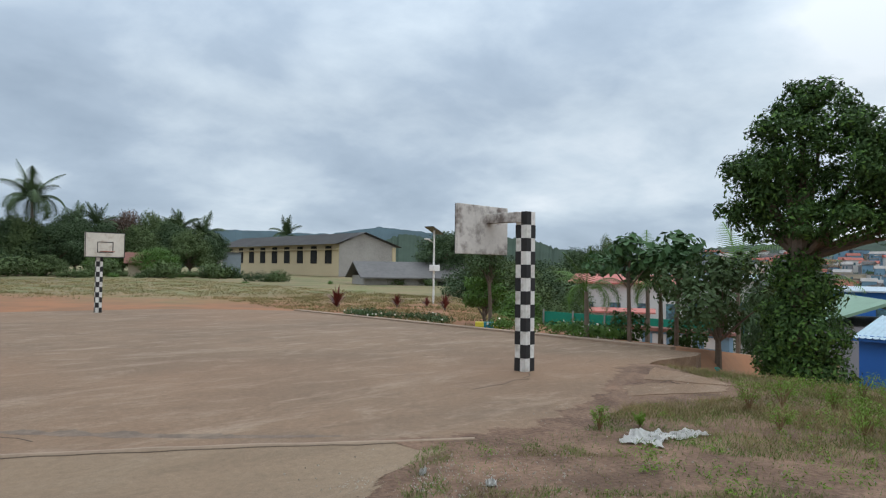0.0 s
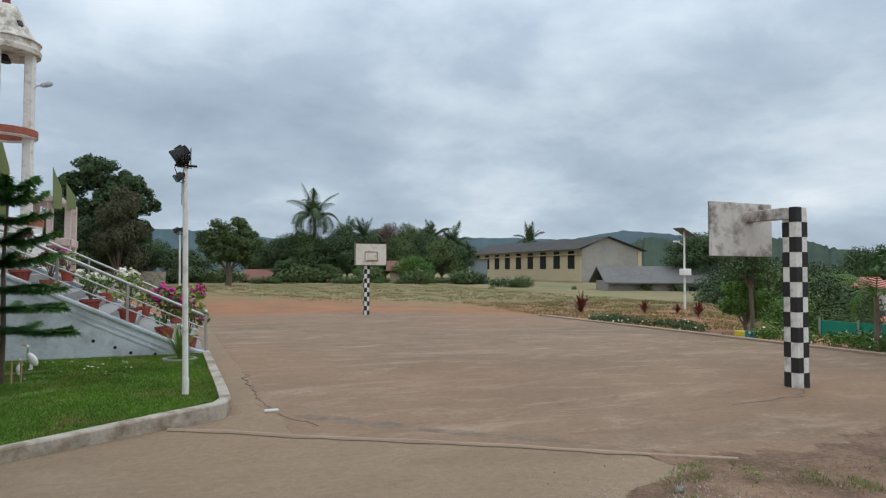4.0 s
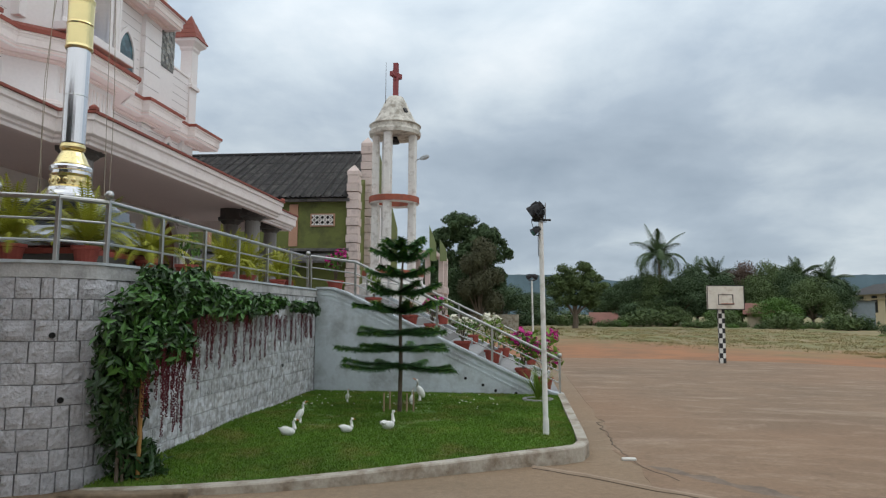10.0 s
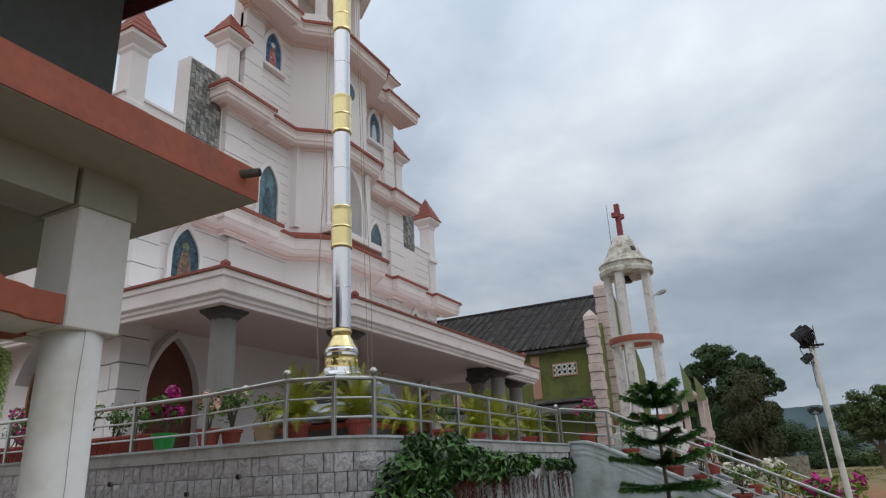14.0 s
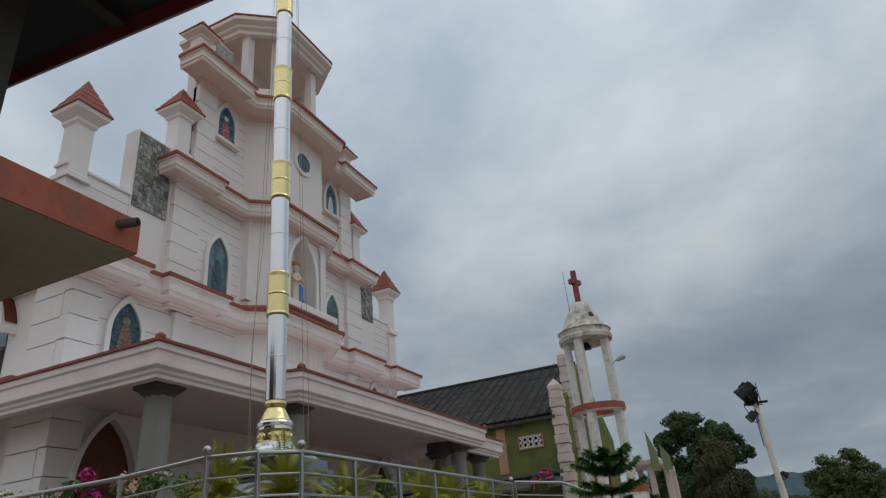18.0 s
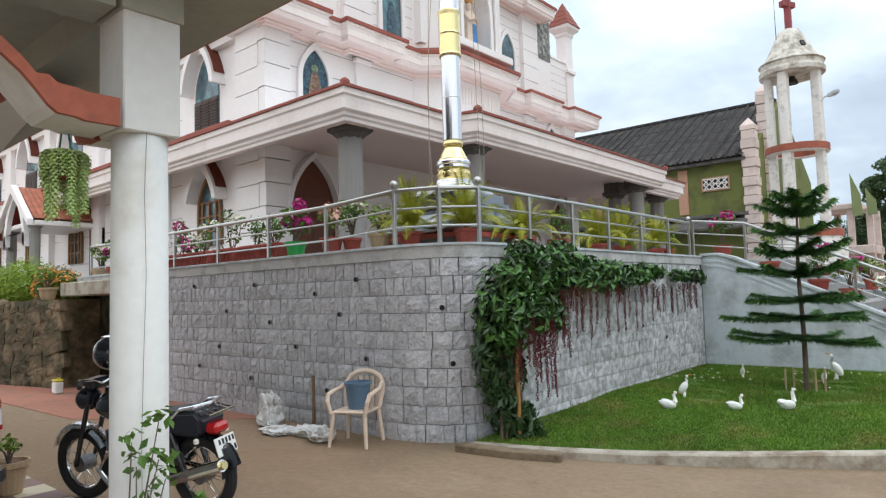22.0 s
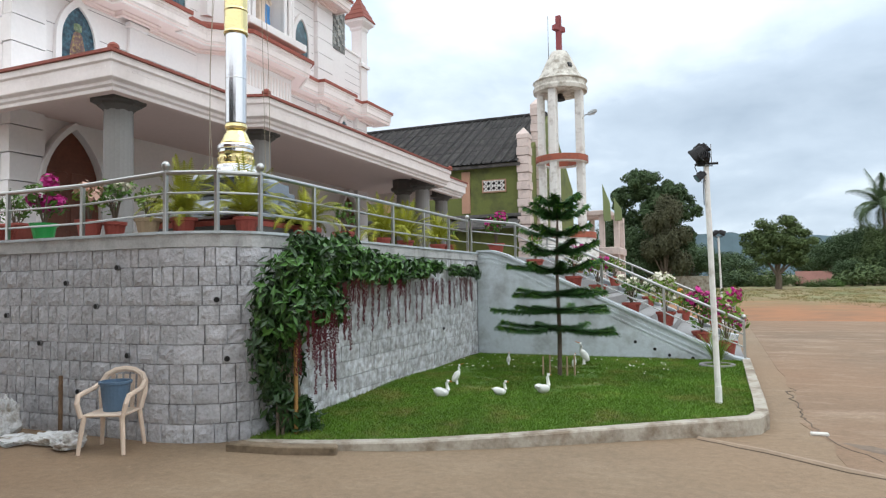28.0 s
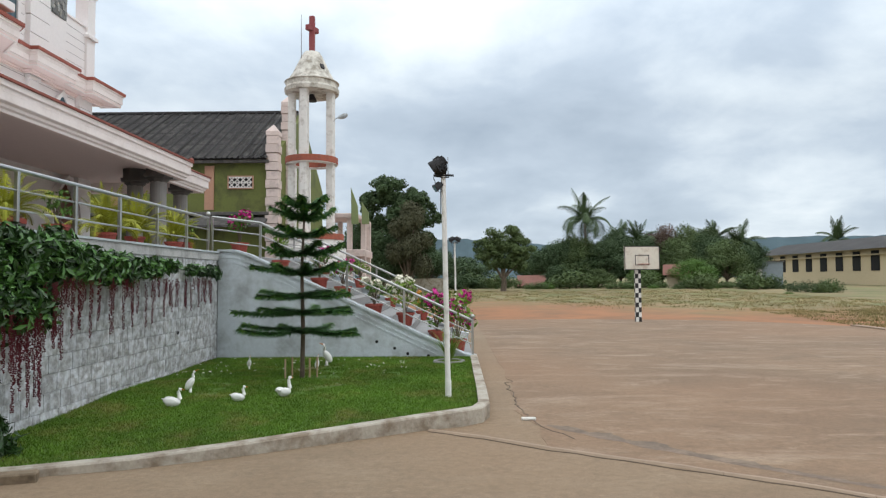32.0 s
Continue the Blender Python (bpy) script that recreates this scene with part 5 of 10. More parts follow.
# stepped block pilasters of the hall's front, with pointed tops
for (x, y, z0, z1) in ((-8.0, 31.0, 0, 8.7), (-7.95, 33.6, 0, 10.6)):
    n = int((z1 - z0) / 0.42)
    for k in range(n):
        g = 0.0 if k % 2 else 0.035
        put(hall, "pilaster_block", box(B(), x - 0.28 - g, y - 0.28 - g, z0 + 0.42 * k + 0.01, x + 0.28 + g, y + 0.28 + g, z0 + 0.42 * k + 0.405, 0.015), "palepink")
    put(hall, "pilaster_cap", lathe(B(), [(0.30, 0), (0.30, 0.2), (0.02, 0.55)], (x, y, z0 + 0.42 * n), square=True), "palepink")
for y in (35.2, 37.0, 38.8):
    put(hall, "front_strip", box(B(), -8.0, y - 0.15, 1.0, -7.92, y + 0.15, 8.6), "church")
    put(hall, "front_window", box(B(), -8.0, y + 0.35, 2.4, -7.94, y + 1.25, 4.4), "glass")

# ---- bell tower ----
def open_ring(bm, profile, at, n=36):
    """A closed profile turned about a vertical axis, open in the middle."""
    rings = [[bm.verts.new((at[0] + r * math.cos(2 * math.pi * i / n), at[1] + r * math.sin(2 * math.pi * i / n), at[2] + z)) for i in range(n)] for r, z in profile]
    for a, b in zip(rings, rings[1:] + rings[:1]):
        for i in range(n):
            bm.faces.new((a[i], a[(i + 1) % n], b[(i + 1) % n], b[i]))
    bmesh.ops.recalc_face_normals(bm, faces=bm.faces[:])
    return bm


TX, TY = -4.32, 22.15
tower = thing("bell_tower", (TX, TY, 0), "white open bell tower with cupola and red cross", "bell tower")
put(tower, "plinth", lathe(B(), [(1.15, -0.1), (1.15, 2.6), (1.05, 2.65), (1.05, 2.9)], (TX, TY, 0), n=24), "white")
for a in (radians(-100), radians(-8), radians(188), radians(128)):
    x, y = TX + 0.66 * math.cos(a), TY + 0.66 * math.sin(a)
    bm = B()
    box(bm, -0.125, -0.13, 2.8, 0.125, 0.13, 7.95, 0.03)
    bmesh.ops.transform(bm, matrix=Matrix.Translation((x, y, 0)) @ Matrix.Rotation(a, 4, "Z"), verts=bm.verts)
    put(tower, "column", bm, "white", "white square column streaked with grime")
for z, r, h in ((5.46, 0.88, 0.2), (2.88, 1.08, 0.2)):
    bm = B()
    open_ring(bm, [(r - 0.28, z), (r, z), (r, z + h), (r - 0.28, z + h)], (TX, TY, 0))
    put(tower, "ring_beam", bm, "redband", "red oxide ring beam")
    put(tower, "ring_soffit", open_ring(B(), [(r - 0.02, z - 0.03), (r - 0.02, z - 0.004), (r - 0.3, z - 0.004), (r - 0.3, z - 0.03)], (TX, TY, 0)), "white")
M["dome"] = material("weathered_dome_plaster", (0.66, 0.64, 0.58), 0.85, 0.15, 16, 1.6, 0.2, stain=(0.34, 0.31, 0.26), stain_amount=0.5)
put(tower, "cupola", lathe(B(), [(0.80, 7.85), (0.90, 7.86), (0.92, 7.98), (0.87, 8.05), (0.87, 8.18), (0.92, 8.22), (0.76, 8.34), (0.62, 8.58), (0.50, 8.84), (0.38, 9.1), (0.27, 9.28), (0.05, 9.33)], (TX, TY, 0), n=32), "dome", "weathered white cement dome")
put(tower, "bell", lathe(B(), [(0.17, 7.62), (0.16, 7.66), (0.10, 7.78), (0.07, 7.88), (0.02, 7.93)], (TX, TY, 0), n=16), "black")
# black blocks colour in the unlit inside of the vents
for a in (-0.75, 1.3):
    m = Matrix.Translation((TX + 0.63 * math.cos(a), TY + 0.63 * math.sin(a), 8.70)) @ Matrix.Rotation(a, 4, "Z") @ Matrix.Rotation(radians(-26), 4, "Y")
    put(tower, "vent_opening", box(B(), -0.07, -0.07, -0.08, -0.012, 0.07, 0.10, 0.01, m), "black")
bm = B()
box(bm, TX - 0.09, TY - 0.09, 9.2, TX + 0.09, TY + 0.09, 10.55, 0.012)
box(bm, TX - 0.26, TY - 0.085, 10.02, TX + 0.26, TY + 0.085, 10.2, 0.012, Matrix.Translation((TX, TY, 0)) @ Matrix.Rotation(radians(62), 4, "Z") @ Matrix.Translation((-TX, -TY, 0)))
M["crossred"] = material("faded_red_cross_paint", (0.26, 0.065, 0.07), 0.7, 0.15, 15, 2, 0.1)
put(tower, "cross", bm, "crossred", "faded red cement cross")
put(tower, "lightning_rod", tube(B(), (TX - 0.3, TY - 0.3, 9.0), (TX - 0.3, TY - 0.3, 10.5), 0.012, 0.006, 6), "grey_dark")
lampb = thing("street_lamp", (TX + 0.85, TY - 0.2, 6.4), "small street lamp on the bell tower column", "street lamp")
bm = B()
sweep(bm, [(TX + 0.72, TY - 0.2, 6.3), (TX + 0.74, TY - 0.2, 6.85), (TX + 0.86, TY - 0.2, 6.98), (TX + 1.0, TY - 0.2, 7.02)], 0.016, 6)
put(lampb, "arm", bm, "grey")
put(lampb, "lamp_head", lathe(B(), [(0.02, -0.22), (0.07, -0.16), (0.09, 0.0), (0.06, 0.1), (0.01, 0.13)], (0, 0, 0), n=10), "whitewash").matrix_local = Matrix.Translation((0.28, 0.0, 0.66)) @ Matrix.Rotation(radians(72), 4, "Y") @ Matrix.Translation(Vector(lampb.location))
# grotto platform with slender posts behind the tower
GX, GY = -3.0, 27.0
grotto = thing("shrine_pavilion", (GX, GY, 0), "small pink pavilion with leaf shaped finial", "pavilion")
for x, y in ((-3.65, 26.2), (-3.1, 26.2), (-3.1, 27.8), (-4.3, 27.8)):
    put(grotto, "post", box(B(), x - 0.1, y - 0.1, 0, x + 0.1, y + 0.1, 4.0, 0.015), "palepink")
put(grotto, "roof_slab", box(B(), -4.7, 26.0, 4.0, -3.3, 28.2, 4.2, 0.03), "palepink")
M["finialgreen"] = material("green_finial_paint", (0.20, 0.25, 0.11), 0.75, 0.15)
for x, h in ((-3.42, 1.35), (-3.0, 0.8)):
    put(grotto, "leaf_finial", prism(B(), [(x - 0.12, 3.75), (x + 0.16, 3.75), (x + 0.13, 3.85 + h * 0.45), (x - 0.14, 3.85 + h)], "y", 25.9, 26.0), "finialgreen")
put(grotto, "platform", box(B(), -4.9, 25.9, 2.45, -3.0, 28.4, 2.75, 0.03), "palepink")

# ---- flag mast on its stepped base ----
FX, FY = -5.42, 7.07
M["rope"] = material("tan_halyard_rope", (0.34, 0.29, 0.22), 0.85, 0.15, 30, 4, 0.1)
mast = thing("flag_mast", (FX, FY, 2.04), "tall polished steel and brass church flag mast", "flag mast")
M["masonry"] = material("brushed_steel_cladding", (0.27, 0.285, 0.30), 0.22, 0.12, 20, 1.5, 0.04, metal=1.0)
M["silver"] = material("bright_mast_steel", (0.72, 0.72, 0.74), 0.18, 0.04, 60, 3, 0.02, metal=1.0)
put(mast, "plinth", lathe(B(), [(0.78, 0), (0.78, 0.20), (0.74, 0.21)], (FX, FY, 2.04), square=True), "grey_dark", "dark stone plinth")
put(mast, "base_band", lathe(B(), [(0.785, 0.202), (0.785, 0.262), (0.74, 0.27)], (FX, FY, 2.04), square=True), "terracotta", "maroon painted band")
put(mast, "base_step", lathe(B(), [(0.75, 0.272), (0.765, 0.29), (0.77, 0.32), (0.76, 0.35), (0.735, 0.365), (0.72, 0.37), (0.66, 0.395), (0.605, 0.43), (0.57, 0.48), (0.55, 0.54), (0.54, 0.60), (0.565, 0.605), (0.565, 0.635), (0.53, 0.64), (0.53, 0.70), (0.48, 0.71), (0.475, 0.82), (0.44, 0.825), (0.40, 0.845), (0.37, 0.875), (0.355, 0.91)], (FX, FY, 2.04), square=True), "masonry")
put(mast, "lower_drum", lathe(B(), [(0.34, 0.912), (0.34, 0.935), (0.29, 0.96), (0.255, 1.0), (0.245, 1.045)], (FX, FY, 2.04), n=28), "silver", smooth=False)
put(mast, "foot_drum", lathe(B(), [(0.225, 1.047), (0.232, 1.06), (0.218, 1.075), (0.218, 1.18), (0.228, 1.205)], (FX, FY, 2.04), n=28), "brass")
for k in range(16):
    a = 2 * math.pi * k / 16
    bm = B()
    bmesh.ops.create_uvsphere(bm, u_segments=8, v_segments=6, radius=1, matrix=Matrix.Translation((FX + 0.218 * math.cos(a), FY + 0.218 * math.sin(a), 3.168)) @ Matrix.Rotation(a, 4, "Z") @ Matrix.Diagonal((0.012, 0.030, 0.034, 1)))
    put(mast, "embossing", bm, "brass")
put(mast, "foot_ring", lathe(B(), [(0.20, 1.207), (0.215, 1.215), (0.212, 1.25), (0.232, 1.262), (0.235, 1.295), (0.222, 1.318), (0.205, 1.322)], (FX, FY, 2.04), n=28), "silver")
put(mast, "bell_foot", lathe(B(), [(0.204, 1.324), (0.202, 1.34), (0.182, 1.37), (0.152, 1.44), (0.118, 1.505), (0.112, 1.515), (0.136, 1.522), (0.144, 1.55), (0.138, 1.585), (0.125, 1.6)], (FX, FY, 2.04), n=28), "brass")
z, k = 3.645, 0
while z < 15.5:
    steel_h, brass_h = 1.17, 0.65
    if k:
        steel_h = 1.22
    r = 0.132 - 0.0012 * (z - 3.6)
    put(mast, "steel_sleeve", lathe(B(), [(r, 0.0), (r, steel_h * 0.495), (r + 0.004, steel_h * 0.50), (r, steel_h * 0.505), (r, steel_h)], (FX, FY, z), n=28), "silver", smooth=False)
    put(mast, "brass_sleeve", lathe(B(), [(r + 0.018, 0.0), (r + 0.026, 0.02), (r + 0.018, 0.05), (r + 0.015, 0.3), (r + 0.022, 0.32), (r + 0.015, 0.34), (r + 0.016, 0.58), (r + 0.026, 0.63), (r + 0.016, brass_h)], (FX, FY, z + steel_h), n=28), "brass")
    z += steel_h + brass_h
    k += 1
pul = part("pulley", lathe(B(), [(0.02, -0.04), (0.13, -0.04), (0.1, 0.0), (0.13, 0.04), (0.02, 0.04)], (0, 0, 0), n=16), "grey_dark", mast)
pul.matrix_local = Matrix.Translation((0.16, 0.22, 9.1)) @ Matrix.Rotation(radians(90), 4, "X") @ Matrix.Rotation(radians(50), 4, "Y")
bm = B()
sweep(bm, [(FX, FY, 11.9), (FX + 0.10, FY + 0.14, 11.7), (FX + 0.15, FY + 0.21, 11.2)], 0.02, 6)
put(mast, "pulley_arm", bm, "grey_dark")
for dx, dy, slack in ((-0.33, -0.05, 0.16), (-0.26, -0.2, 0.03), (0.24, 0.30, 0.0), (0.30, 0.30, 0.06)):
    pts = []
    for k in range(13):
        u = k / 12
        sag = slack * math.sin(math.pi * min(1.0, u * 3.2)) * (1 if u < 0.3125 else 0) * -1
        pts.append((FX + dx * (1 - 0.62 * u) + sag * (1 if dx > 0 else -1) * -0.6, FY + dy * (1 - 0.4 * u), 2.95 + 9.05 * u))
    put(mast, "halyard", sweep(B(), pts, 0.004, 5), "rope")


# ---- railings ----
def railing(points, label, balls=(), height=0.66, skip=(), top_r=0.026):
    """Steel railing through ground points; posts at every point."""
    r = thing("railing", points[0], label, "railing")
    for i, p in enumerate(points):
        p = Vector(p)
        if i in skip:
            continue
        h = height + (0.03 if i in balls else 0.0)
        put(r, "post", box(B(), p.x - 0.021, p.y - 0.021, p.z, p.x + 0.021, p.y + 0.021, p.z + h, 0.004), "steel")
        if i in balls:
            put(r, "ball", lathe(B(), [(0.005, 0), (0.03, 0.008), (0.043, 0.03), (0.045, 0.045), (0.04, 0.065), (0.025, 0.085), (0.004, 0.092)], (p.x, p.y, p.z + h), n=14), "steel", smooth=True)
    for k, (hh, rr) in enumerate(((height, top_r), (height * 0.66, 0.012), (height * 0.33, 0.012))):
        for a, b in zip(points, points[1:]):
            a, b = Vector(a) + Vector((0, 0, hh)), Vector(b) + Vector((0, 0, hh))
            put(r, "rail", tube(B(), a, b, rr, n=10), "steel")
    return r


ZT = 2.1
railing([(x, 5.42, ZT - (0.05 if x < -6 else 0)) for x in (-13.3, -12.2, -11.1, -9.97, -8.65, -7.36, -6.14, -4.94)], "steel railing with thin bars on the terrace wall", balls=(7,), height=0.62)
railing([(-4.94, 5.42, ZT), (-4.45, 5.62, ZT), (-4.16, 5.95, ZT)], "short steel railing round the terrace corner", balls=(2,), height=0.62, skip=(0,))
railing([(-4.16, y, ZT) for y in (5.95, 6.96, 8.01, 9.06, 10.19, 11.31, 12.3)], "steel railing along the terrace beside the plants", balls=(6,), height=0.62, skip=(0,))
RAMP = [(-4.16, 2.1), (-3.25, 1.98), (-1.62, 1.22), (-0.55, 0.72), (0.72, 0.13)]
railing([(x, 12.5, z) for x, z in RAMP], "sloping steel railing beside the church steps", balls=(4,), height=0.66, skip=())
railing([(x, 17.52, z) for x, z in RAMP], "sloping steel railing on the far side of the steps", balls=(4,), height=0.66)
railing([(-4.16, y, ZT) for y in (17.5, 19.0, 20.5, 22.0)], "steel railing along the far terrace", height=0.62)


# ---- stone facing of the terrace wall ----
stone_rng = random.Random(21)
M["stone_pale"] = material("pale_weathered_stone_block", (0.57, 0.585, 0.61), 0.85, 0.28, 18, 4.0, 0.6, stain=(0.34, 0.335, 0.33), stain_amount=0.6, random_value=0.10)


def rock_face(seed, mat):
    """A unit block (1 wide, 1 high, depth along +y from 0) with a rough hewn front."""
    r = random.Random(seed)
    g = 4
    verts, faces = [], []
    for j in range(g + 1):
        for i in range(g + 1):
            edge = i in (0, g) or j in (0, g)
            verts.append((i / g - 0.5, 0.006 if edge else r.uniform(-0.010, 0.005), j / g - 0.5))
    for j in range(g):
        for i in range(g):
            a = j * (g + 1) + i
            faces.append((a, a + 1, a + g + 2, a + g + 1))
    rim = [j * (g + 1) + i for i, j in [(i, 0) for i in range(g)] + [(g, j) for j in range(g)] + [(i, g) for i in range(g, 0, -1)] + [(0, j) for j in range(g, 0, -1)]]
    base = len(verts)
    verts += [(verts[k][0], 0.10, verts[k][2]) for k in rim]
    n = len(rim)
    for i in range(n):
        faces.append((rim[i], base + i, base + (i + 1) % n, rim[(i + 1) % n]))
    me = bpy.data.meshes.new("stone_block")
    me.from_pydata(verts, [], faces)
    me.materials.append(M[mat])
    return me


GREY = [rock_face(k, "stone") for k in range(8)]
PALE = [rock_face(k + 50, "stone_pale") for k in range(8)]
wall_grey = thing("wall_terrace", (-6, 5.3, 0), "grey hewn stone block wall of the terrace", "wall", kind="structure")
wall_pale = thing("wall_lawn", (-4, 9, 0), "pale weathered stone block wall above the lawn", "wall", kind="structure")
path_pts = [(-11.5, 5.29)] + [(x, y - 0.01) for x, y in WALL] + [(-4.0, 12.36)]
seg, total = [], 0.0
for a, b in zip(path_pts, path_pts[1:]):
    d = math.hypot(b[0] - a[0], b[1] - a[1])
    seg.append((total, d, a, b))
    total += d


def along(s):
    for s0, d, a, b in seg:
        if s <= s0 + d + 1e-6:
            t = (s - s0) / d
            return a[0] + (b[0] - a[0]) * t, a[1] + (b[1] - a[1]) * t, math.atan2(b[1] - a[1], b[0] - a[0])
    return (*path_pts[-1], math.pi / 2)


row_h, z = 0.195, -0.01
row_index = 0
CORNER = seg[5][0] + 0.3
count = {"wall_terrace": 0, "wall_lawn": 0}
rest = {"wall_terrace": [], "wall_lawn": []}
while z < 1.84:
    s = -stone_rng.uniform(0, 0.25)
    while s < total - 0.05:
        w = stone_rng.choice((0.11, 0.13, 0.15, 0.18, 0.21, 0.27)) * stone_rng.uniform(0.9, 1.1)
        e = min(s + w, total)
        mid = max(0.0, (s + e) / 2)
        x, y, a = along(mid)
        pale = mid > CORNER
        parent = wall_pale if pale else wall_grey
        mesh = stone_rng.choice(PALE if pale else GREY)
        m = Matrix.Translation((x, y, z + row_h / 2)) @ Matrix.Rotation(a, 4, "Z") @ Matrix.Diagonal((e - s - (0.008 if pale else 0.013), (0.75 if pale else 1.0) * (1.0 + stone_rng.uniform(-0.4, 0.5)), row_h - (0.006 if pale else 0.008), 1))
        key = "wall_lawn" if pale else "wall_terrace"
        if count[key] < 460 and mid > 0.3:
            ob = new("stone_block", mesh)
            ob.parent = parent
            ob.matrix_local = Matrix.Translation(-parent.location) @ m
            count[key] += 1
        else:
            rest[key].append((mesh, m))
        s = e
    z += row_h
    row_index += 1
for key, items in rest.items():
    verts, faces = [], []
    for mesh, m in items:
        k = len(verts)
        verts += [m @ v.co for v in mesh.vertices]
        faces += [[k + i for i in p.vertices] for p in mesh.polygons]
    if verts:
        par = wall_pale if key == "wall_lawn" else wall_grey
        ob = mesh_part("more_stone_blocks", [v - par.location for v in verts], faces, "stone_pale" if key == "wall_lawn" else "stone", par)
        tagged(ob, kind="stuff")
for x, z in ((-10.2, 1.62), (-9.9, 1.25), (-9.1, 1.78), (-8.4, 0.9), (-8.2, 1.4), (-7.5, 1.75), (-7.15, 1.25), (-6.6, 0.95), (-6.2, 1.6), (-5.75, 1.35), (-5.45, 1.75), (-5.3, 0.85), (-8.95, 0.6), (-7.6, 0.5), (-6.0, 0.45)):
    weep((x, 5.275, z), (0, -1, 0))
for p, ax in (((-4.32, 5.47, 1.41), (-0.55, -0.83, 0)), ((-4.25, 5.54, 0.82), (-0.6, -0.8, 0)), ((-3.99, 10.6, 0.75), (1, 0, 0))):
    weep(p, (ax[0] if ax[0] > 0 else -ax[0], ax[1], 0))


# ---- house porch: canopy, columns, ribs ----
def torus(bm, R, r, n=24, m=8, matrix=None):
    rings = []
    for i in range(n):
        a = 2 * math.pi * i / n
        rings.append([bm.verts.new(((R + r * math.cos(2 * math.pi * k / m)) * math.cos(a), r * math.sin(2 * math.pi * k / m), (R + r * math.cos(2 * math.pi * k / m)) * math.sin(a))) for k in range(m)])
    for i in range(n):
        for k in range(m):
            bm.faces.new((rings[i][k], rings[i][(k + 1) % m], rings[(i + 1) % n][(k + 1) % m], rings[(i + 1) % n][k]))
    if matrix is not None:
        bmesh.ops.transform(bm, matrix=matrix, verts=[v for r0 in rings for v in r0])
    return bm


porch = thing("house_porch", (-3.13, 1.76, 0), "house porch canopy with red edge, white round columns", "porch")
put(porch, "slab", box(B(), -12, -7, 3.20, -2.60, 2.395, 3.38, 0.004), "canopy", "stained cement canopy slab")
bm = B()
box(bm, -2.597, -7, 3.205, -2.590, 2.405, 3.40)
box(bm, -12, 2.398, 3.205, -2.592, 2.405, 3.40)
put(porch, "red_edge", bm, "redband", "peeling red oxide fascia")
for x, y in ((-3.13, 1.76), (-7.0, 1.76), (-3.13, -2.6)):
    put(porch, "column", lathe(B(), [(0.14, -0.02), (0.137, 0.5), (0.134, 2.40)], (x, y, 0), n=48), "column", smooth=True)
    put(porch, "block", box(B(), x - 0.145, y - 0.145, 2.40, x + 0.145, y + 0.145, 3.06, 0.008), "column")
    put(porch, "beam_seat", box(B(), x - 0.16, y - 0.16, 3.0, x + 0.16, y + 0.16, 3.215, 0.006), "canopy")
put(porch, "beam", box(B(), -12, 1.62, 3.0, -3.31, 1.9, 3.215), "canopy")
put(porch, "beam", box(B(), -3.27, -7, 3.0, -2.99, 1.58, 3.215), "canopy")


def rib(line, half, direction, z_th=0.135):
    """A curved rib: (distance from the column, height) pairs, with a red edge on its outer face."""
    for name, mat, a, b in (("rib", "column", -half, half - 0.03), ("rib_edge", "redband", half - 0.03, half)):
        bm = B()
        rows = []
        for d, z in line:
            near = min(d, line[-1][0] - d) < 0.34
            rows.append([bm.verts.new(direction(d, o, z + h)) for o, h in ((a, 0.0), (b, 0.0), (b, z_th if near else 0.07), (a, z_th if near else 0.07))])
        for r0, r1 in zip(rows, rows[1:]):
            for k in range(4):
                bm.faces.new((r0[k], r0[(k + 1) % 4], r1[(k + 1) % 4], r1[k]))
        bm.faces.new(rows[0])
        bm.faces.new(rows[-1][::-1])
        bmesh.ops.recalc_face_normals(bm, faces=bm.faces[:])
        put(porch, name, bm, mat)


S_CURVE = [(0.0, 2.405), (0.16, 2.405), (0.20, 2.415), (0.28, 2.42), (0.32, 2.45), (0.37, 2.51), (0.43, 2.575), (0.53, 2.655), (0.64, 2.715), (0.76, 2.755), (1.0, 2.82), (1.2, 2.86), (1.45, 2.905), (1.8, 2.955), (2.1, 2.97)]
rib(S_CURVE + [(4.2 - d, z) for d, z in S_CURVE[-2::-1]], 0.17, lambda d, o, z: (-3.13 + o, 1.59 - d * 0.97, z))
rib([(d * 0.83, z) for d, z in S_CURVE] + [(3.5 - d * 0.83, z) for d, z in S_CURVE[-2::-1]], 0.15, lambda d, o, z: (-3.31 - d, 1.76 - o, z))
# thin wire hanging down the front column
put(porch, "wire", sweep(B(), [(-3.13 + 0.142 * math.cos(a_), 1.76 + 0.142 * math.sin(a_), z_) for a_, z_ in ((-0.2, 2.44), (-0.28, 2.1), (-0.22, 1.7), (-0.3, 1.3), (-0.36, 0.9), (-0.34, 0.5), (-0.4, 0.1))], 0.0014, 5), "grey")
# pipe at the canopy corner
bm = B()
tube(bm, (-2.6, 2.27, 3.33), (-2.50, 2.313, 3.333), 0.025, n=12)
put(porch, "drain_spout", bm, "grey_dark")
bm = B()
tube(bm, (-2.502, 2.312, 3.333), (-2.495, 2.315, 3.333), 0.020, n=12)
put(porch, "spout_mouth", bm, "hole")
M["darkwall"] = material("dark_upper_wall", (0.075, 0.08, 0.075), 0.85, 0.15, 12, 0.8, 0.1)
M["roofsheet"] = material("dark_roof_sheet", (0.03, 0.03, 0.032), 0.6, 0.2, 10, 1, 0.05)
M["maroon"] = material("maroon_eave_paint", (0.12, 0.02, 0.025), 0.6, 0.2, 10, 1, 0.05)
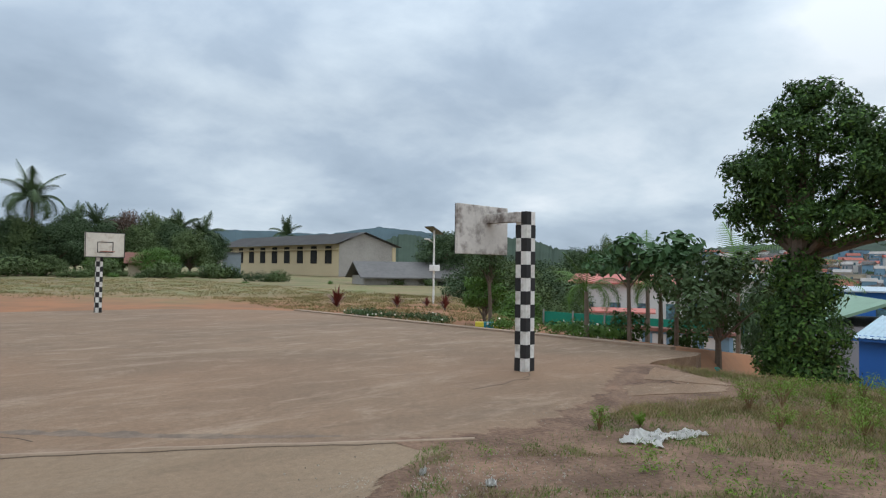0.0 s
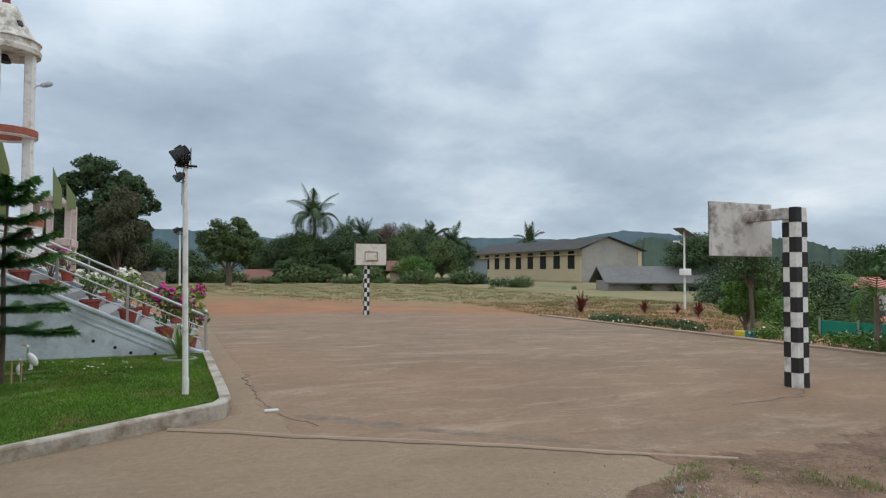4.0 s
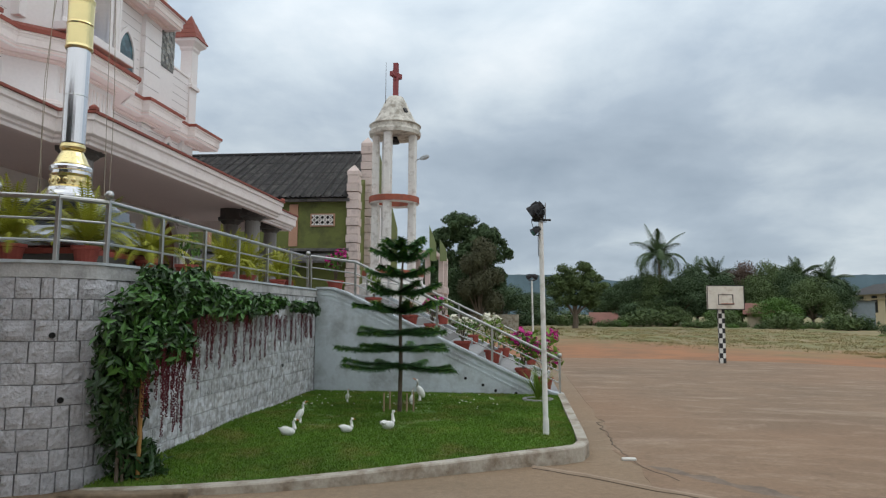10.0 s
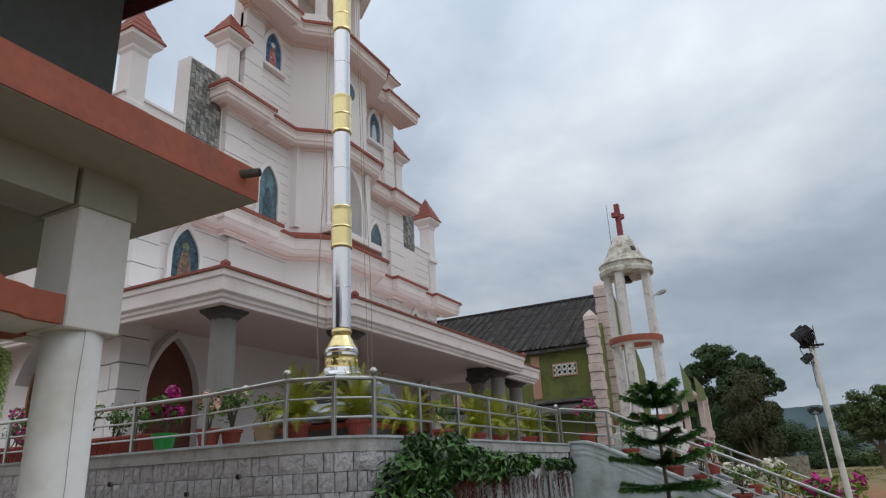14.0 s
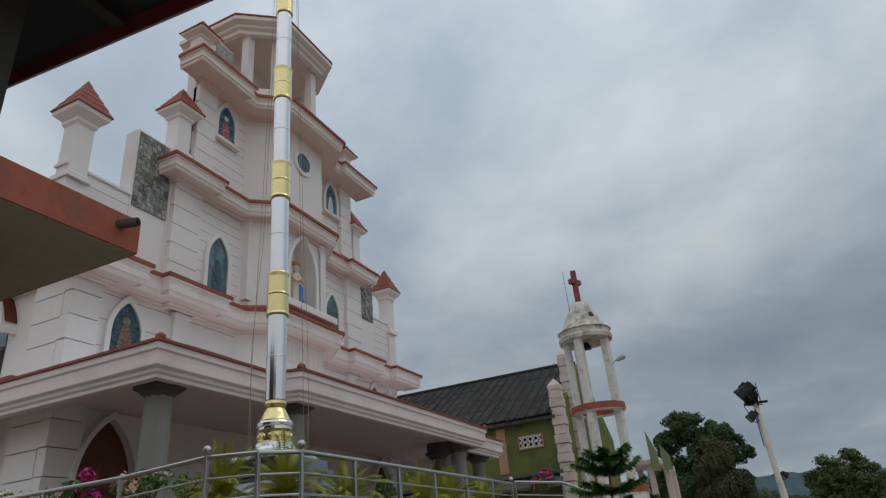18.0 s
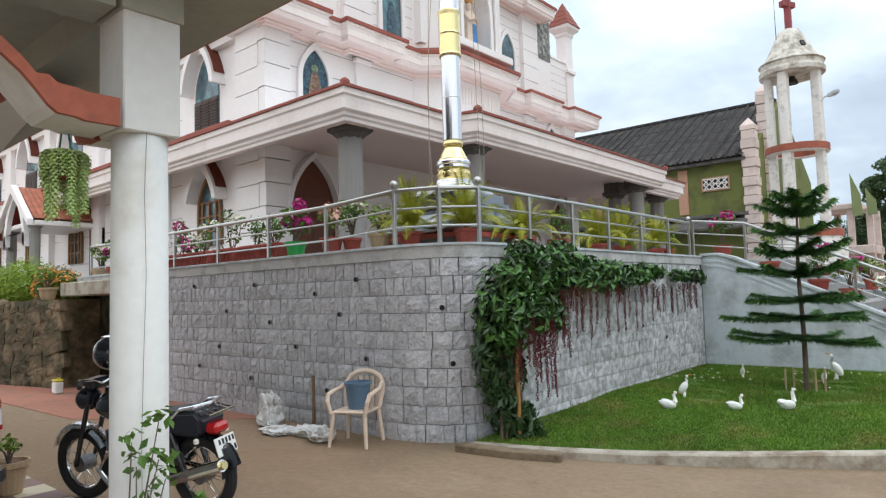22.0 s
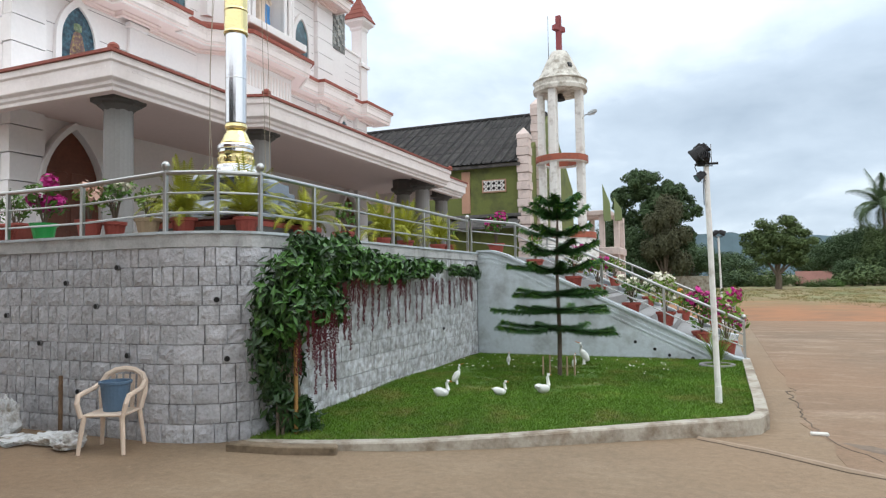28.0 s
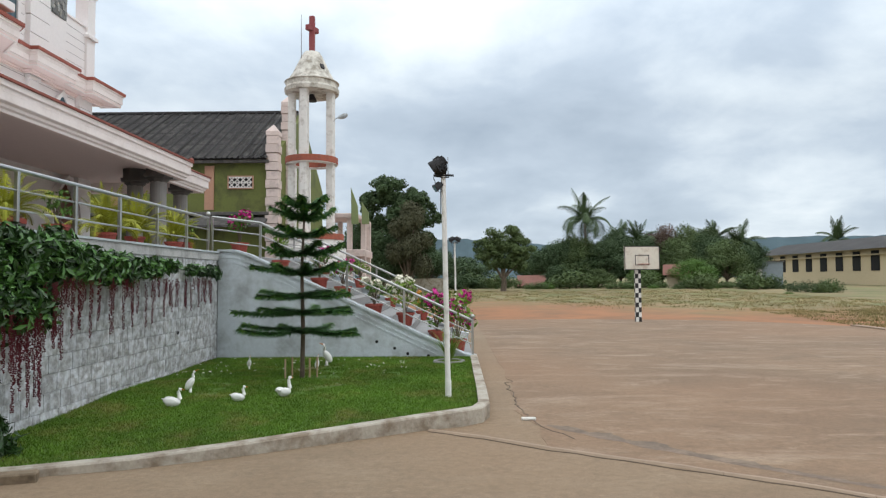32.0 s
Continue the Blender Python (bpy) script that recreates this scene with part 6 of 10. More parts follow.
house = thing("house_upper_storey", (-7, -1, 3.36), "dark upper storey under a sheet roof", "house")
put(house, "wall", box(B(), -11, -6.5, 3.362, -3.60, 2.1, 5.35), "darkwall")
bm = B()
q = [bm.verts.new(p) for p in ((-2.2, 2.62, 5.28), (-11, 2.62, 6.06), (-11, -7, 6.06), (-2.2, -7, 5.28))]
bm.faces.new(q)
bmesh.ops.solidify(bm, geom=bm.faces[:], thickness=0.06)
put(house, "roof", bm, "roofsheet")
bm = B()
sweep(bm, [(-2.17, 2.65, 5.27), (-11, 2.65, 6.05)], 0.07, 4)
sweep(bm, [(-2.17, 2.65, 5.27), (-2.17, -7, 5.27)], 0.07, 4)
put(house, "eave_trim", bm, "maroon")
for k in range(4):
    put(house, "rafter", box(B(), -9.0 + 1.9 * k, -6.9, 5.28 + 0.1 * (3 - k), -8.9 + 1.9 * k, 2.55, 5.40 + 0.1 * (3 - k)), "roofsheet")
# porch floor of cream and maroon tiles
M["tile_cream"] = material("cream_floor_tile", (0.52, 0.45, 0.32), 0.45, 0.1, 20, 2, 0.03, random_value=0.08)
M["tile_maroon"] = material("maroon_floor_tile", (0.19, 0.095, 0.085), 0.45, 0.12, 20, 2, 0.03, random_value=0.1)
floor = thing("porch_floor", (-6, 0.6, 0), "cream and maroon checkered porch floor", "floor", kind="structure")
put(floor, "floor_slab", box(B(), -12, -7, -0.3, -2.95, 2.36, 0.004), "mortar")
tile_meshes = {}
for mat in ("tile_cream", "tile_maroon"):
    bm = B()
    box(bm, -0.146, -0.146, 0, 0.146, 0.146, 0.012, 0.003)
    me = bpy.data.meshes.new("floor_tile")
    bm.to_mesh(me)
    bm.free()
    me.materials.append(M[mat])
    tile_meshes[mat] = me
for i in range(20):
    for j in range(12):
        ob = new("floor_tile", tile_meshes["tile_cream" if (i + j) % 2 else "tile_maroon"])
        ob.parent = floor
        ob.location = Vector((-8.8 + 0.3 * i, 2.2 - 0.3 * j, 0.005)) - floor.location

# ---- plants in pots ----
M["magenta"] = material("magenta_petal", (0.50, 0.02, 0.22), 0.6, 0.25, 20, 6, 0.0)
M["petal_white"] = material("cream_white_petal", (0.75, 0.72, 0.60), 0.6, 0.1, 20, 6, 0.0)
M["petal_pink"] = material("pale_pink_petal", (0.68, 0.42, 0.33), 0.6, 0.2, 20, 6, 0.0)
M["petal_orange"] = material("orange_petal", (0.60, 0.25, 0.04), 0.6, 0.25, 20, 6, 0.0)
M["yellowgreen"] = material("yellow_green_frond", (0.30, 0.31, 0.032), 0.6, 0.4, 8, 3, 0.0, spec=0.2)
M["lime"] = material("lime_bush_leaf", (0.20, 0.30, 0.025), 0.6, 0.3, 8, 3, 0.0)
M["greenpot"] = material("green_plastic_pot", (0.02, 0.30, 0.06), 0.4, 0.08)
M["creampot"] = material("sandy_clay_pot", (0.42, 0.30, 0.19), 0.8, 0.15)
M["bluepot"] = material("blue_plastic_pot", (0.02, 0.22, 0.30), 0.4, 0.08)
M["raceme"] = material("dark_red_flower_chain", (0.105, 0.012, 0.022), 0.6, 0.3, 20, 5, 0.0)
plant_seed = [100]


def pot_profile(r, h):
    return [(r * 0.62, 0), (r * 0.68, h * 0.05), (r * 0.9, h * 0.8), (r * 0.93, h * 0.82), (r * 1.02, h * 0.83), (r * 1.04, h), (r * 0.92, h), (r * 0.88, h * 0.88), (0.01, h * 0.88)]


def potted(at, kind, label, pot="terracotta", r=0.13, h=0.2, size=1.0, flower=None, group="potted plants"):
    """A pot with soil and one of several plants."""
    plant_seed[0] += 1
    s = plant_seed[0]
    rg = random.Random(s)
    p = thing("potted_plant", at, label, "potted plant", group)
    part("pot", lathe(B(), pot_profile(r, h), n=18), pot, p)
    part("soil", lathe(B(), [(r * 0.86, h * 0.885), (r * 0.86, h * 0.9), (0.01, h * 0.92)], n=14), "dirt", p)
    if kind == "areca":
        frond_plant(p, (0, 0, h * 0.9), 0.70 * size, 36, s, "yellowgreen", 28, droop=1.5, spread=(4, 76), width=0.078, fat=0.32)
        return p
    blobs, bm = [], B()
    n = 7 if kind == "shrub" else 4
    top = 0.42 * size
    for k in range(n):
        a = 2 * math.pi * k / n + rg.uniform(-0.4, 0.4)
        d = rg.uniform(0.05, 0.19) * size
        z = h + rg.uniform(0.35, 1.0) * top
        tip = (math.cos(a) * d, math.sin(a) * d, z)
        sweep(bm, [(0, 0, h * 0.85), (tip[0] * 0.4, tip[1] * 0.4, h + (z - h) * 0.55), tip], [0.012, 0.008, 0.004], 5)
        blobs.append((tip, [rg.uniform(0.06, 0.12) * size] * 3))
    part("stem", bm, "bark", p)
    v, f = leaf_mesh(blobs, 170 if kind == "shrub" else 90, 0.034 * max(0.8, size), s, 0.5)
    mesh_part("foliage", v, f, "leaf" if s % 2 else "leaf_light", p)
    if flower:
        v, f = leaf_mesh([((c[0], c[1], c[2] + 0.05), [q * 0.75 for q in rr]) for c, rr in blobs[: max(3, n // 2 + 2)]], 300 if kind == "shrub" else 90, 0.034, s + 7, 0.8)
        mesh_part("blossom", v, f, flower, p)
    return p


def frond_plant(parent, at, length, count, seed, mat, leaflets=14, droop=0.9, spread=(25, 75), width=0.1, fat=0.42):
    """Feathered fronds rising and arching from one point; each is a part."""
    rg = random.Random(seed)
    for k in range(count):
        a = 2 * math.pi * k / count + rg.uniform(-0.3, 0.3)
        tilt = radians(rg.uniform(*spread))
        L = length * rg.uniform(0.75, 1.1)
        verts, faces, spine = [], [], []
        x = z = 0.0
        ang = math.pi / 2 - tilt * 0.35
        for i in range(leaflets + 1):
            spine.append((x, z, ang))
            x += math.cos(ang) * L / leaflets
            z += math.sin(ang) * L / leaflets
            ang -= droop * (tilt / radians(60)) / leaflets * 1.5
        ca, sa = math.cos(a), math.sin(a)

        def w(u, v, t):
            return (at[0] + ca * u - sa * v, at[1] + sa * u + ca * v, at[2] + t)
        rw = L * 0.008
        for i in range(leaflets):
            (x0, z0, g0), (x1, z1, g1) = spine[i], spine[i + 1]
            b = len(verts)
            verts += [w(x0, -rw, z0), w(x1, -rw, z1), w(x1, rw, z1), w(x0, rw, z0)]
            faces.append((b, b + 1, b + 2, b + 3))
            if i < leaflets * 0.15:
                continue
            t = i / leaflets
            ll = L * (width / 0.1) * 0.30 * math.sin(math.pi * min(1, 0.25 + t * 0.75)) ** 0.7
            for sgn in (-1, 1):
                dx, dz = math.cos(g0) * ll * 0.6, math.sin(g0) * ll * 0.6 - ll * 0.35
                hw = L / leaflets * fat
                b = len(verts)
                verts += [w(x0 - hw * math.cos(g0), sgn * rw, z0 - hw * math.sin(g0)), w(x0 + hw * math.cos(g0), sgn * rw, z0 + hw * math.sin(g0)), w(x0 + dx, sgn * ll * 0.75, z0 + dz)]
                faces.append((b, b + 1, b + 2))
        mesh_part("frond", verts, faces, mat, parent)


ZW = 2.1
for x0, x1, fl in ((-10.6, -9.95, "magenta"), (-9.85, -9.2, "petal_white"), (-9.1, -8.5, "petal_white"), (-8.4, -7.85, None), (-7.75, -7.4, None)):
    p = thing("planter_trough", ((x0 + x1) / 2, 5.68, ZW), "terracotta planter trough with flowering plants", "planter", "planters on the terrace wall")
    bm = B()
    box(bm, -(x1 - x0) / 2, -0.13, 0, (x1 - x0) / 2, 0.13, 0.24, 0.02)
    part("trough", bm, "terracotta", p)
    for k in range(8):
        bm = B()
        u = -(x1 - x0) / 2 + (x1 - x0) * (k + 0.5) / 8
        sweep(bm, [(u - 0.05, -0.135, 0.03), (u, -0.14, 0.12), (u + 0.05, -0.135, 0.21)], 0.012, 5)
        part("ripple", bm, "terracotta", p)
    s = int(-x0 * 10)
    rg = random.Random(s)
    blobs, bm = [], B()
    for k in range(5):
        c = (rg.uniform(x0 - x1, x1 - x0) * 0.45, rg.uniform(-0.1, 0.1), rg.uniform(0.35, 0.72))
        sweep(bm, [(c[0] * 0.5, 0, 0.2), (c[0] * 0.8, c[1], c[2] * 0.7), c], [0.012, 0.008, 0.004], 5)
        blobs.append((c, [rg.uniform(0.08, 0.14)] * 3))
    part("stem", bm, "bark", p)
    v, f = leaf_mesh(blobs, 190, 0.032, s, 0.5)
    mesh_part("foliage", v, f, "leaf", p)
    if fl:
        v, f = leaf_mesh([((c[0], c[1] - 0.03, c[2] + 0.04), [q * 0.8 for q in rr]) for c, rr in blobs[:3]], 150, 0.026, s + 1, 0.8)
        mesh_part("blossom", v, f, fl, p)
potted((-7.11, 5.68, ZW), "shrub", "magenta flowering plant in a green plastic pot", "greenpot", 0.15, 0.22, 1.1, "magenta")
potted((-6.35, 5.68, ZW), "tall", "slender pale pink flowering plant in a clay pot", "terracotta", 0.15, 0.22, 1.1, "petal_pink")
potted((-6.15, 5.85, ZW), "shrub", "pale flowering plant in a clay pot", "terracotta", 0.13, 0.2, 1.1, "petal_white")
potted((-5.5, 5.72, ZW), "shrub", "small leafy plant in a sandy clay pot", "creampot", 0.14, 0.2, 0.8)
for x, y, r in ((-5.18, 5.92, 0.145), (-4.55, 6.2, 0.14), (-4.52, 7.3, 0.145), (-4.5, 9.35, 0.15), (-4.5, 10.2, 0.145), (-4.5, 11.6, 0.15)):
    potted((x, y, 2.042 if y > 6.4 else 2.105), "areca", "yellow green areca palm in a clay pot", "terracotta", r, 0.20, 1.0, group="areca palms on the terrace")
for x, y, fl in ((-4.5, 8.2, None), (-4.52, 12.15, None)):
    potted((x, y, 2.042), "shrub", "leafy plant in a clay pot behind the railing", "terracotta", 0.15, 0.22, 0.9, fl)


def step_top(x):
    return 0.17 * (1 + max(0, min(11, int((0.72 - x) / 0.385))))


for x, fl, sz in ((-3.75, "magenta", 1.2), (-2.95, None, 0.9), (-2.2, "petal_white", 0.9), (-1.75, "magenta", 1.1), (-1.15, "petal_white", 1.1), (-0.55, "petal_white", 1.3), (0.05, "magenta", 1.4), (0.45, "magenta", 1.7)):
    potted((x, 12.85, step_top(x)), "shrub", "flowering plant in a clay pot on the church steps", "terracotta", 0.17, 0.25, sz * 1.1, fl, group="pots on the near side of the steps")
for x, fl, sz in ((-2.9, "magenta", 1.0), (-2.0, None, 1.1), (-1.2, "petal_white", 1.1), (-0.4, "petal_orange", 1.1), (0.3, "magenta", 1.0)):
    potted((x, 17.1, step_top(x)), "shrub", "flowering plant in a clay pot by the far railing", "terracotta", 0.16, 0.24, sz, fl, group="pots on the far side of the steps")

# spiky grass clump in a ring at the foot of the ramp
clump = thing("spider_plant", (0.28, 11.6, 0.13), "clump of spiky green leaves in a stone ring", "plant")
bm = B()
torus(bm, 0.24, 0.05, 20, 6, Matrix.Rotation(radians(90), 4, "X"))
part("stone_ring", bm, "grey", clump)
rg = random.Random(5)
v, f = [], []
for k in range(110):
    a, L, t = rg.uniform(0, 6.28), rg.uniform(0.4, 0.80), rg.uniform(0.15, 0.9)
    for i in range(3):
        u0, u1 = i / 3, (i + 1) / 3
        def pt(u, side):
            d = L * t * u ** 1.3
            return (math.cos(a) * d - math.sin(a) * side * 0.012 * (1 - u), math.sin(a) * d + math.cos(a) * side * 0.012 * (1 - u), L * u * (1 - 0.35 * t * u))
        b = len(v)
        v += [pt(u0, -1), pt(u0, 1), pt(u1, 1), pt(u1, -1)]
        f.append((b, b + 1, b + 2, b + 3))
mesh_part("leaves", v, f, "leaf_light", clump)

# ---- araucaria ----
M["araucaria"] = material("araucaria_needle", (0.038, 0.105, 0.028), 0.65, 0.45, 8, 3, 0.0, spec=0.2)
M["araucaria_tip"] = material("araucaria_tip", (0.12, 0.25, 0.035), 0.65, 0.3, 8, 3, 0.0, spec=0.2)
AX, AY = -1.88, 9.95
arau = thing("araucaria", (AX, AY, 0.13), "young araucaria with flat tiers of dark needles", "tree")
part("trunk", sweep(B(), [(0, 0, -0.03), (0.01, 0, 0.7), (-0.01, 0, 1.6), (0.02, 0, 2.3), (0.03, 0, 2.58)], [0.036, 0.031, 0.024, 0.015, 0.007], 8), "bark", arau)
rg = random.Random(9)
for tz, tl, nb in ((0.72, 1.02, 7), (0.97, 0.95, 7), (1.22, 0.90, 7), (1.55, 0.78, 7), (1.84, 0.66, 7), (2.12, 0.54, 7), (2.36, 0.44, 7), (2.54, 0.32, 6)):
    off = rg.uniform(0, 1)
    for k in range(nb):
        a = 2 * math.pi * (k + off) / nb + rg.uniform(-0.2, 0.2)
        L = tl * rg.uniform(0.72, 1.14)
        sag = rg.uniform(-0.02, 0.07)
        up = rg.uniform(-0.03, 0.09) if tz < 1.4 else (rg.uniform(0.06, 0.18) if tz < 2.2 else rg.uniform(0.25, 0.42))
        verts, faces, tips, tipf = [], [], [], []
        n = max(16, int(L / 0.022))
        for i in range(n + 1):
            t = i / n
            d = L * t
            z = tz + up * d - sag * math.sin(t * 3.0) + (0.015 if tz < 1.4 else 0.05) * t * t
            verts.append((math.cos(a) * d, math.sin(a) * d, z))
        for i in range(n):
            t = i / n
            px, py, z = verts[i]
            ll = 0.15 * (1 - 0.35 * t) * (1 + 0.35 * noise.noise((i * 0.22, k * 3.7, tz * 5))) if t > 0.06 else 0.06
            for sgn in (-1, 1):
                for j in range(8):
                    e = a + sgn * radians(rg.uniform(15, 88))
                    m = ll * rg.uniform(0.7, 1.2)
                    q = (px + math.cos(e) * m, py + math.sin(e) * m, z + rg.uniform(-0.085, 0.045))
                    if t > 0.72 and j < 2:
                        c = len(tips)
                        tips += [verts[i], verts[i + 1], q]
                        tipf.append((c, c + 1, c + 2))
                    else:
                        verts.append(q)
                        faces.append((i, i + 1, len(verts) - 1))
        br = mesh_part("branch", verts, faces, "araucaria", arau)
        if tips:
            tagged(mesh_part("branch_tip", tips, tipf, "araucaria_tip", br), kind="stuff")
for dx, dy in ((-0.22, -0.12), (-0.17, 0.1), (0.12, -0.05), (0.2, 0.1)):
    bm = B()
    tube(bm, (AX + dx, AY + dy, 0.08), (AX + dx, AY + dy, 0.42), 0.014, n=6)
    st = tagged(part("bamboo_stake", bm, "creampot"), "short bamboo stake beside the young tree", "stake", "stakes round the young tree")

# ---- creeper on the wall ----
creeper = thing("creeper", (-3.9, 6.2, 0.05), "green creeper with dark red hanging flower chains", "climbing plant")
o = Vector(creeper.location)
blobs = [((-3.74, 5.80, 1.35), (0.25, 0.42, 0.42)), ((-3.72, 6.15, 1.6), (0.27, 0.45, 0.36)), ((-3.74, 6.45, 1.76), (0.25, 0.45, 0.26)), ((-3.84, 6.4, 2.02), (0.08, 0.26, 0.05)), ((-3.74, 6.95, 1.80), (0.24, 0.45, 0.24)),
         ((-3.78, 7.5, 1.75), (0.22, 0.45, 0.20)), ((-3.8, 8.1, 1.74), (0.2, 0.45, 0.18)), ((-3.82, 8.7, 1.72), (0.18, 0.45, 0.15)), ((-3.84, 9.3, 1.74), (0.15, 0.42, 0.12)), ((-3.86, 9.9, 1.76), (0.12, 0.3, 0.08)),
         ((-3.88, 10.9, 1.74), (0.10, 0.3, 0.08)), ((-3.88, 11.7, 1.72), (0.11, 0.4, 0.10)), ((-3.84, 5.64, 0.95), (0.16, 0.24, 0.42)), ((-3.82, 5.78, 0.5), (0.15, 0.24, 0.36)), ((-3.72, 5.95, 0.20), (0.24, 0.26, 0.2)), ((-3.84, 6.0, 0.75), (0.10, 0.26, 0.36)), ((-3.66, 6.15, 1.38), (0.26, 0.35, 0.16))]
rg3 = random.Random(35)
for c, q in list(blobs):
    for k in range(4):
        blobs.append(((c[0] + rg3.uniform(0.0, 0.9) * q[0], c[1] + rg3.uniform(-1, 1) * q[1], c[2] + rg3.uniform(-0.9, 1.0) * q[2]), [q[0] * 0.55, q[1] * 0.4, q[2] * 0.5]))
blobs = [(tuple(Vector(c) - o), r) for c, r in blobs]
# shade inside the mass is put into this near-black leaf green
M["creeper_leaf"] = material("shade_darkened_creeper_leaf", (0.022, 0.056, 0.013), 0.36, 0.5, 6, 2.4, 0.0, spec=0.4)
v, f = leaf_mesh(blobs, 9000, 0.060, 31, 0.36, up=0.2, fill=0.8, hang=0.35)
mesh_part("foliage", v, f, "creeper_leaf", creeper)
# lighter green leaves on the outer shell only
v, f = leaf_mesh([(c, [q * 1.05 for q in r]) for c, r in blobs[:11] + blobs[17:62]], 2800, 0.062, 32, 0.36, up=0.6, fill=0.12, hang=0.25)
M["creeper_outer"] = material("light_outer_creeper_leaf", (0.062, 0.155, 0.030), 0.36, 0.5, 6, 2.4, 0.0, spec=0.4)
mesh_part("outer_foliage", v, f, "creeper_outer", creeper)
bm = B()
for k in range(6):
    pts = [(-3.78 + 0.03 * k, 5.72 + 0.05 * k, 0.0), (-3.8, 5.75 + 0.06 * k, 0.7), (-3.82, 5.9 + 0.08 * k, 1.4), (-3.85, 6.2 + 0.12 * k, 1.95), (-3.88, 7.2 + 0.8 * k, 1.75)]
    sweep(bm, [Vector(q) - o for q in pts], [0.02, 0.018, 0.014, 0.01, 0.005], 5)
part("vine_stem", bm, "bark", creeper)
rg = random.Random(77)
for k in range(92):
    t = rg.random() ** 1.1 if k < 66 else rg.uniform(0.0, 0.2)
    y = 5.75 + 5.9 * t
    z0 = (1.35 if y < 6.5 else 1.62) - rg.uniform(0, 0.1)
    x = (-3.56 if k < 66 else -3.50) - 0.24 * t + rg.uniform(-0.05, 0.05)
    L = rg.uniform(0.2, 0.8) * (1 - 0.45 * t) * (1.15 if y < 6.8 else 1)
    verts, faces = [], []
    for i in range(int(L / 0.016)):
        z = z0 - i * 0.016
        r = 0.011 * (1 - 0.6 * i * 0.016 / L) + 0.004
        for j in range(2):
            a = rg.uniform(0, 6.28)
            c = Vector((x + math.cos(a) * r, y + math.sin(a) * r, z)) - o
            b = len(verts)
            s = 0.0105
            verts += [c + Vector((s, 0, 0)), c + Vector((-s * 0.5, s, 0)), c + Vector((-s * 0.5, -s, 0)), c + Vector((0, 0, -s * 1.6))]
            faces += [(b, b + 1, b + 2), (b, b + 3, b + 1), (b + 1, b + 3, b + 2), (b + 2, b + 3, b)]
    mesh_part("flower_chain", verts, faces, "raceme", creeper)
M["bamboo"] = material("bamboo_pole", (0.32, 0.17, 0.05), 0.6, 0.2)
tagged(part("prop_pole", tube(B(), (-3.63, 5.82, 0.02), (-3.64, 5.83, 1.5), 0.022, 0.019, 8), "bamboo"), "bamboo prop pole holding up the creeper", "pole")

# ---- lawn birds: painted cement ornaments ----
M["ornament"] = material("white_ornament_paint", (0.78, 0.78, 0.75), 0.45, 0.06, 20, 4, 0.05)
M["beak"] = material("orange_beak_paint", (0.55, 0.18, 0.03), 0.5, 0.1)


def swan(x, y, turn, size, upright=False, neck=1.0):
    bm = B()
    if upright:
        bmesh.ops.create_uvsphere(bm, u_segments=14, v_segments=10, radius=1, matrix=Matrix.Translation((-0.02, 0, 0.22)) @ Matrix.Rotation(radians(-58), 4, "Y") @ Matrix.Diagonal((0.17, 0.085, 0.085, 1)))
        lathe(bm, [(0.05, 0.0), (0.035, 0.02), (0.03, 0.12)], n=10)
        sweep(bm, [(0.03, 0, 0.30), (0.07, 0, 0.38), (0.05, 0, 0.45), (0.07, 0, 0.50), (0.10, 0, 0.52)], [0.05, 0.034, 0.028, 0.036, 0.02], 8)
        k = len(bm.faces)
        sweep(bm, [(0.10, 0, 0.52), (0.20, 0, 0.56)], [0.018, 0.004], 6)
    else:
        bmesh.ops.create_uvsphere(bm, u_segments=16, v_segments=10, radius=1, matrix=Matrix.Translation((0, 0, 0.10)) @ Matrix.Diagonal((0.19, 0.125, 0.115, 1)))
        bmesh.ops.create_cone(bm, cap_ends=True, segments=10, radius1=0.085, radius2=0.012, depth=0.16, matrix=Matrix.Translation((-0.19, 0, 0.17)) @ Matrix.Rotation(radians(-62), 4, "Y") @ Matrix.Diagonal((0.6, 1, 1, 1)))
        h = 0.14 * neck
        sweep(bm, [(0.10, 0, 0.10), (0.17, 0, 0.19), (0.15, 0, 0.20 + h * 0.55), (0.13, 0, 0.22 + h), (0.16, 0, 0.27 + h), (0.21, 0, 0.27 + h)], [0.085, 0.058, 0.042, 0.040, 0.050, 0.032], 10)
        for q in (-1, 1):
            bmesh.ops.create_uvsphere(bm, u_segments=12, v_segments=7, radius=1, matrix=Matrix.Translation((-0.05, q * 0.105, 0.14)) @ Matrix.Rotation(radians(14), 4, "Y") @ Matrix.Diagonal((0.17, 0.035, 0.085, 1)))
        k = len(bm.faces)
        sweep(bm, [(0.21, 0, 0.27 + h), (0.28, 0, 0.25 + h)], [0.024, 0.008], 6)
    ob = part("bird_ornament", bm, "ornament", smooth=True)
    ob.data.materials.append(M["beak"])
    for f_ in list(ob.data.polygons)[k:]:
        f_.material_index = 1
    ob.matrix_world = Matrix.Translation((x, y, lawn_height(x, y) + 0.008)) @ Matrix.Rotation(radians(turn), 4, "Z") @ Matrix.Scale(size, 4)
    tagged(ob, "white painted egret ornament standing on the lawn" if upright else "white painted swan ornament sitting on the lawn", "garden ornament", "bird ornaments on the lawn")


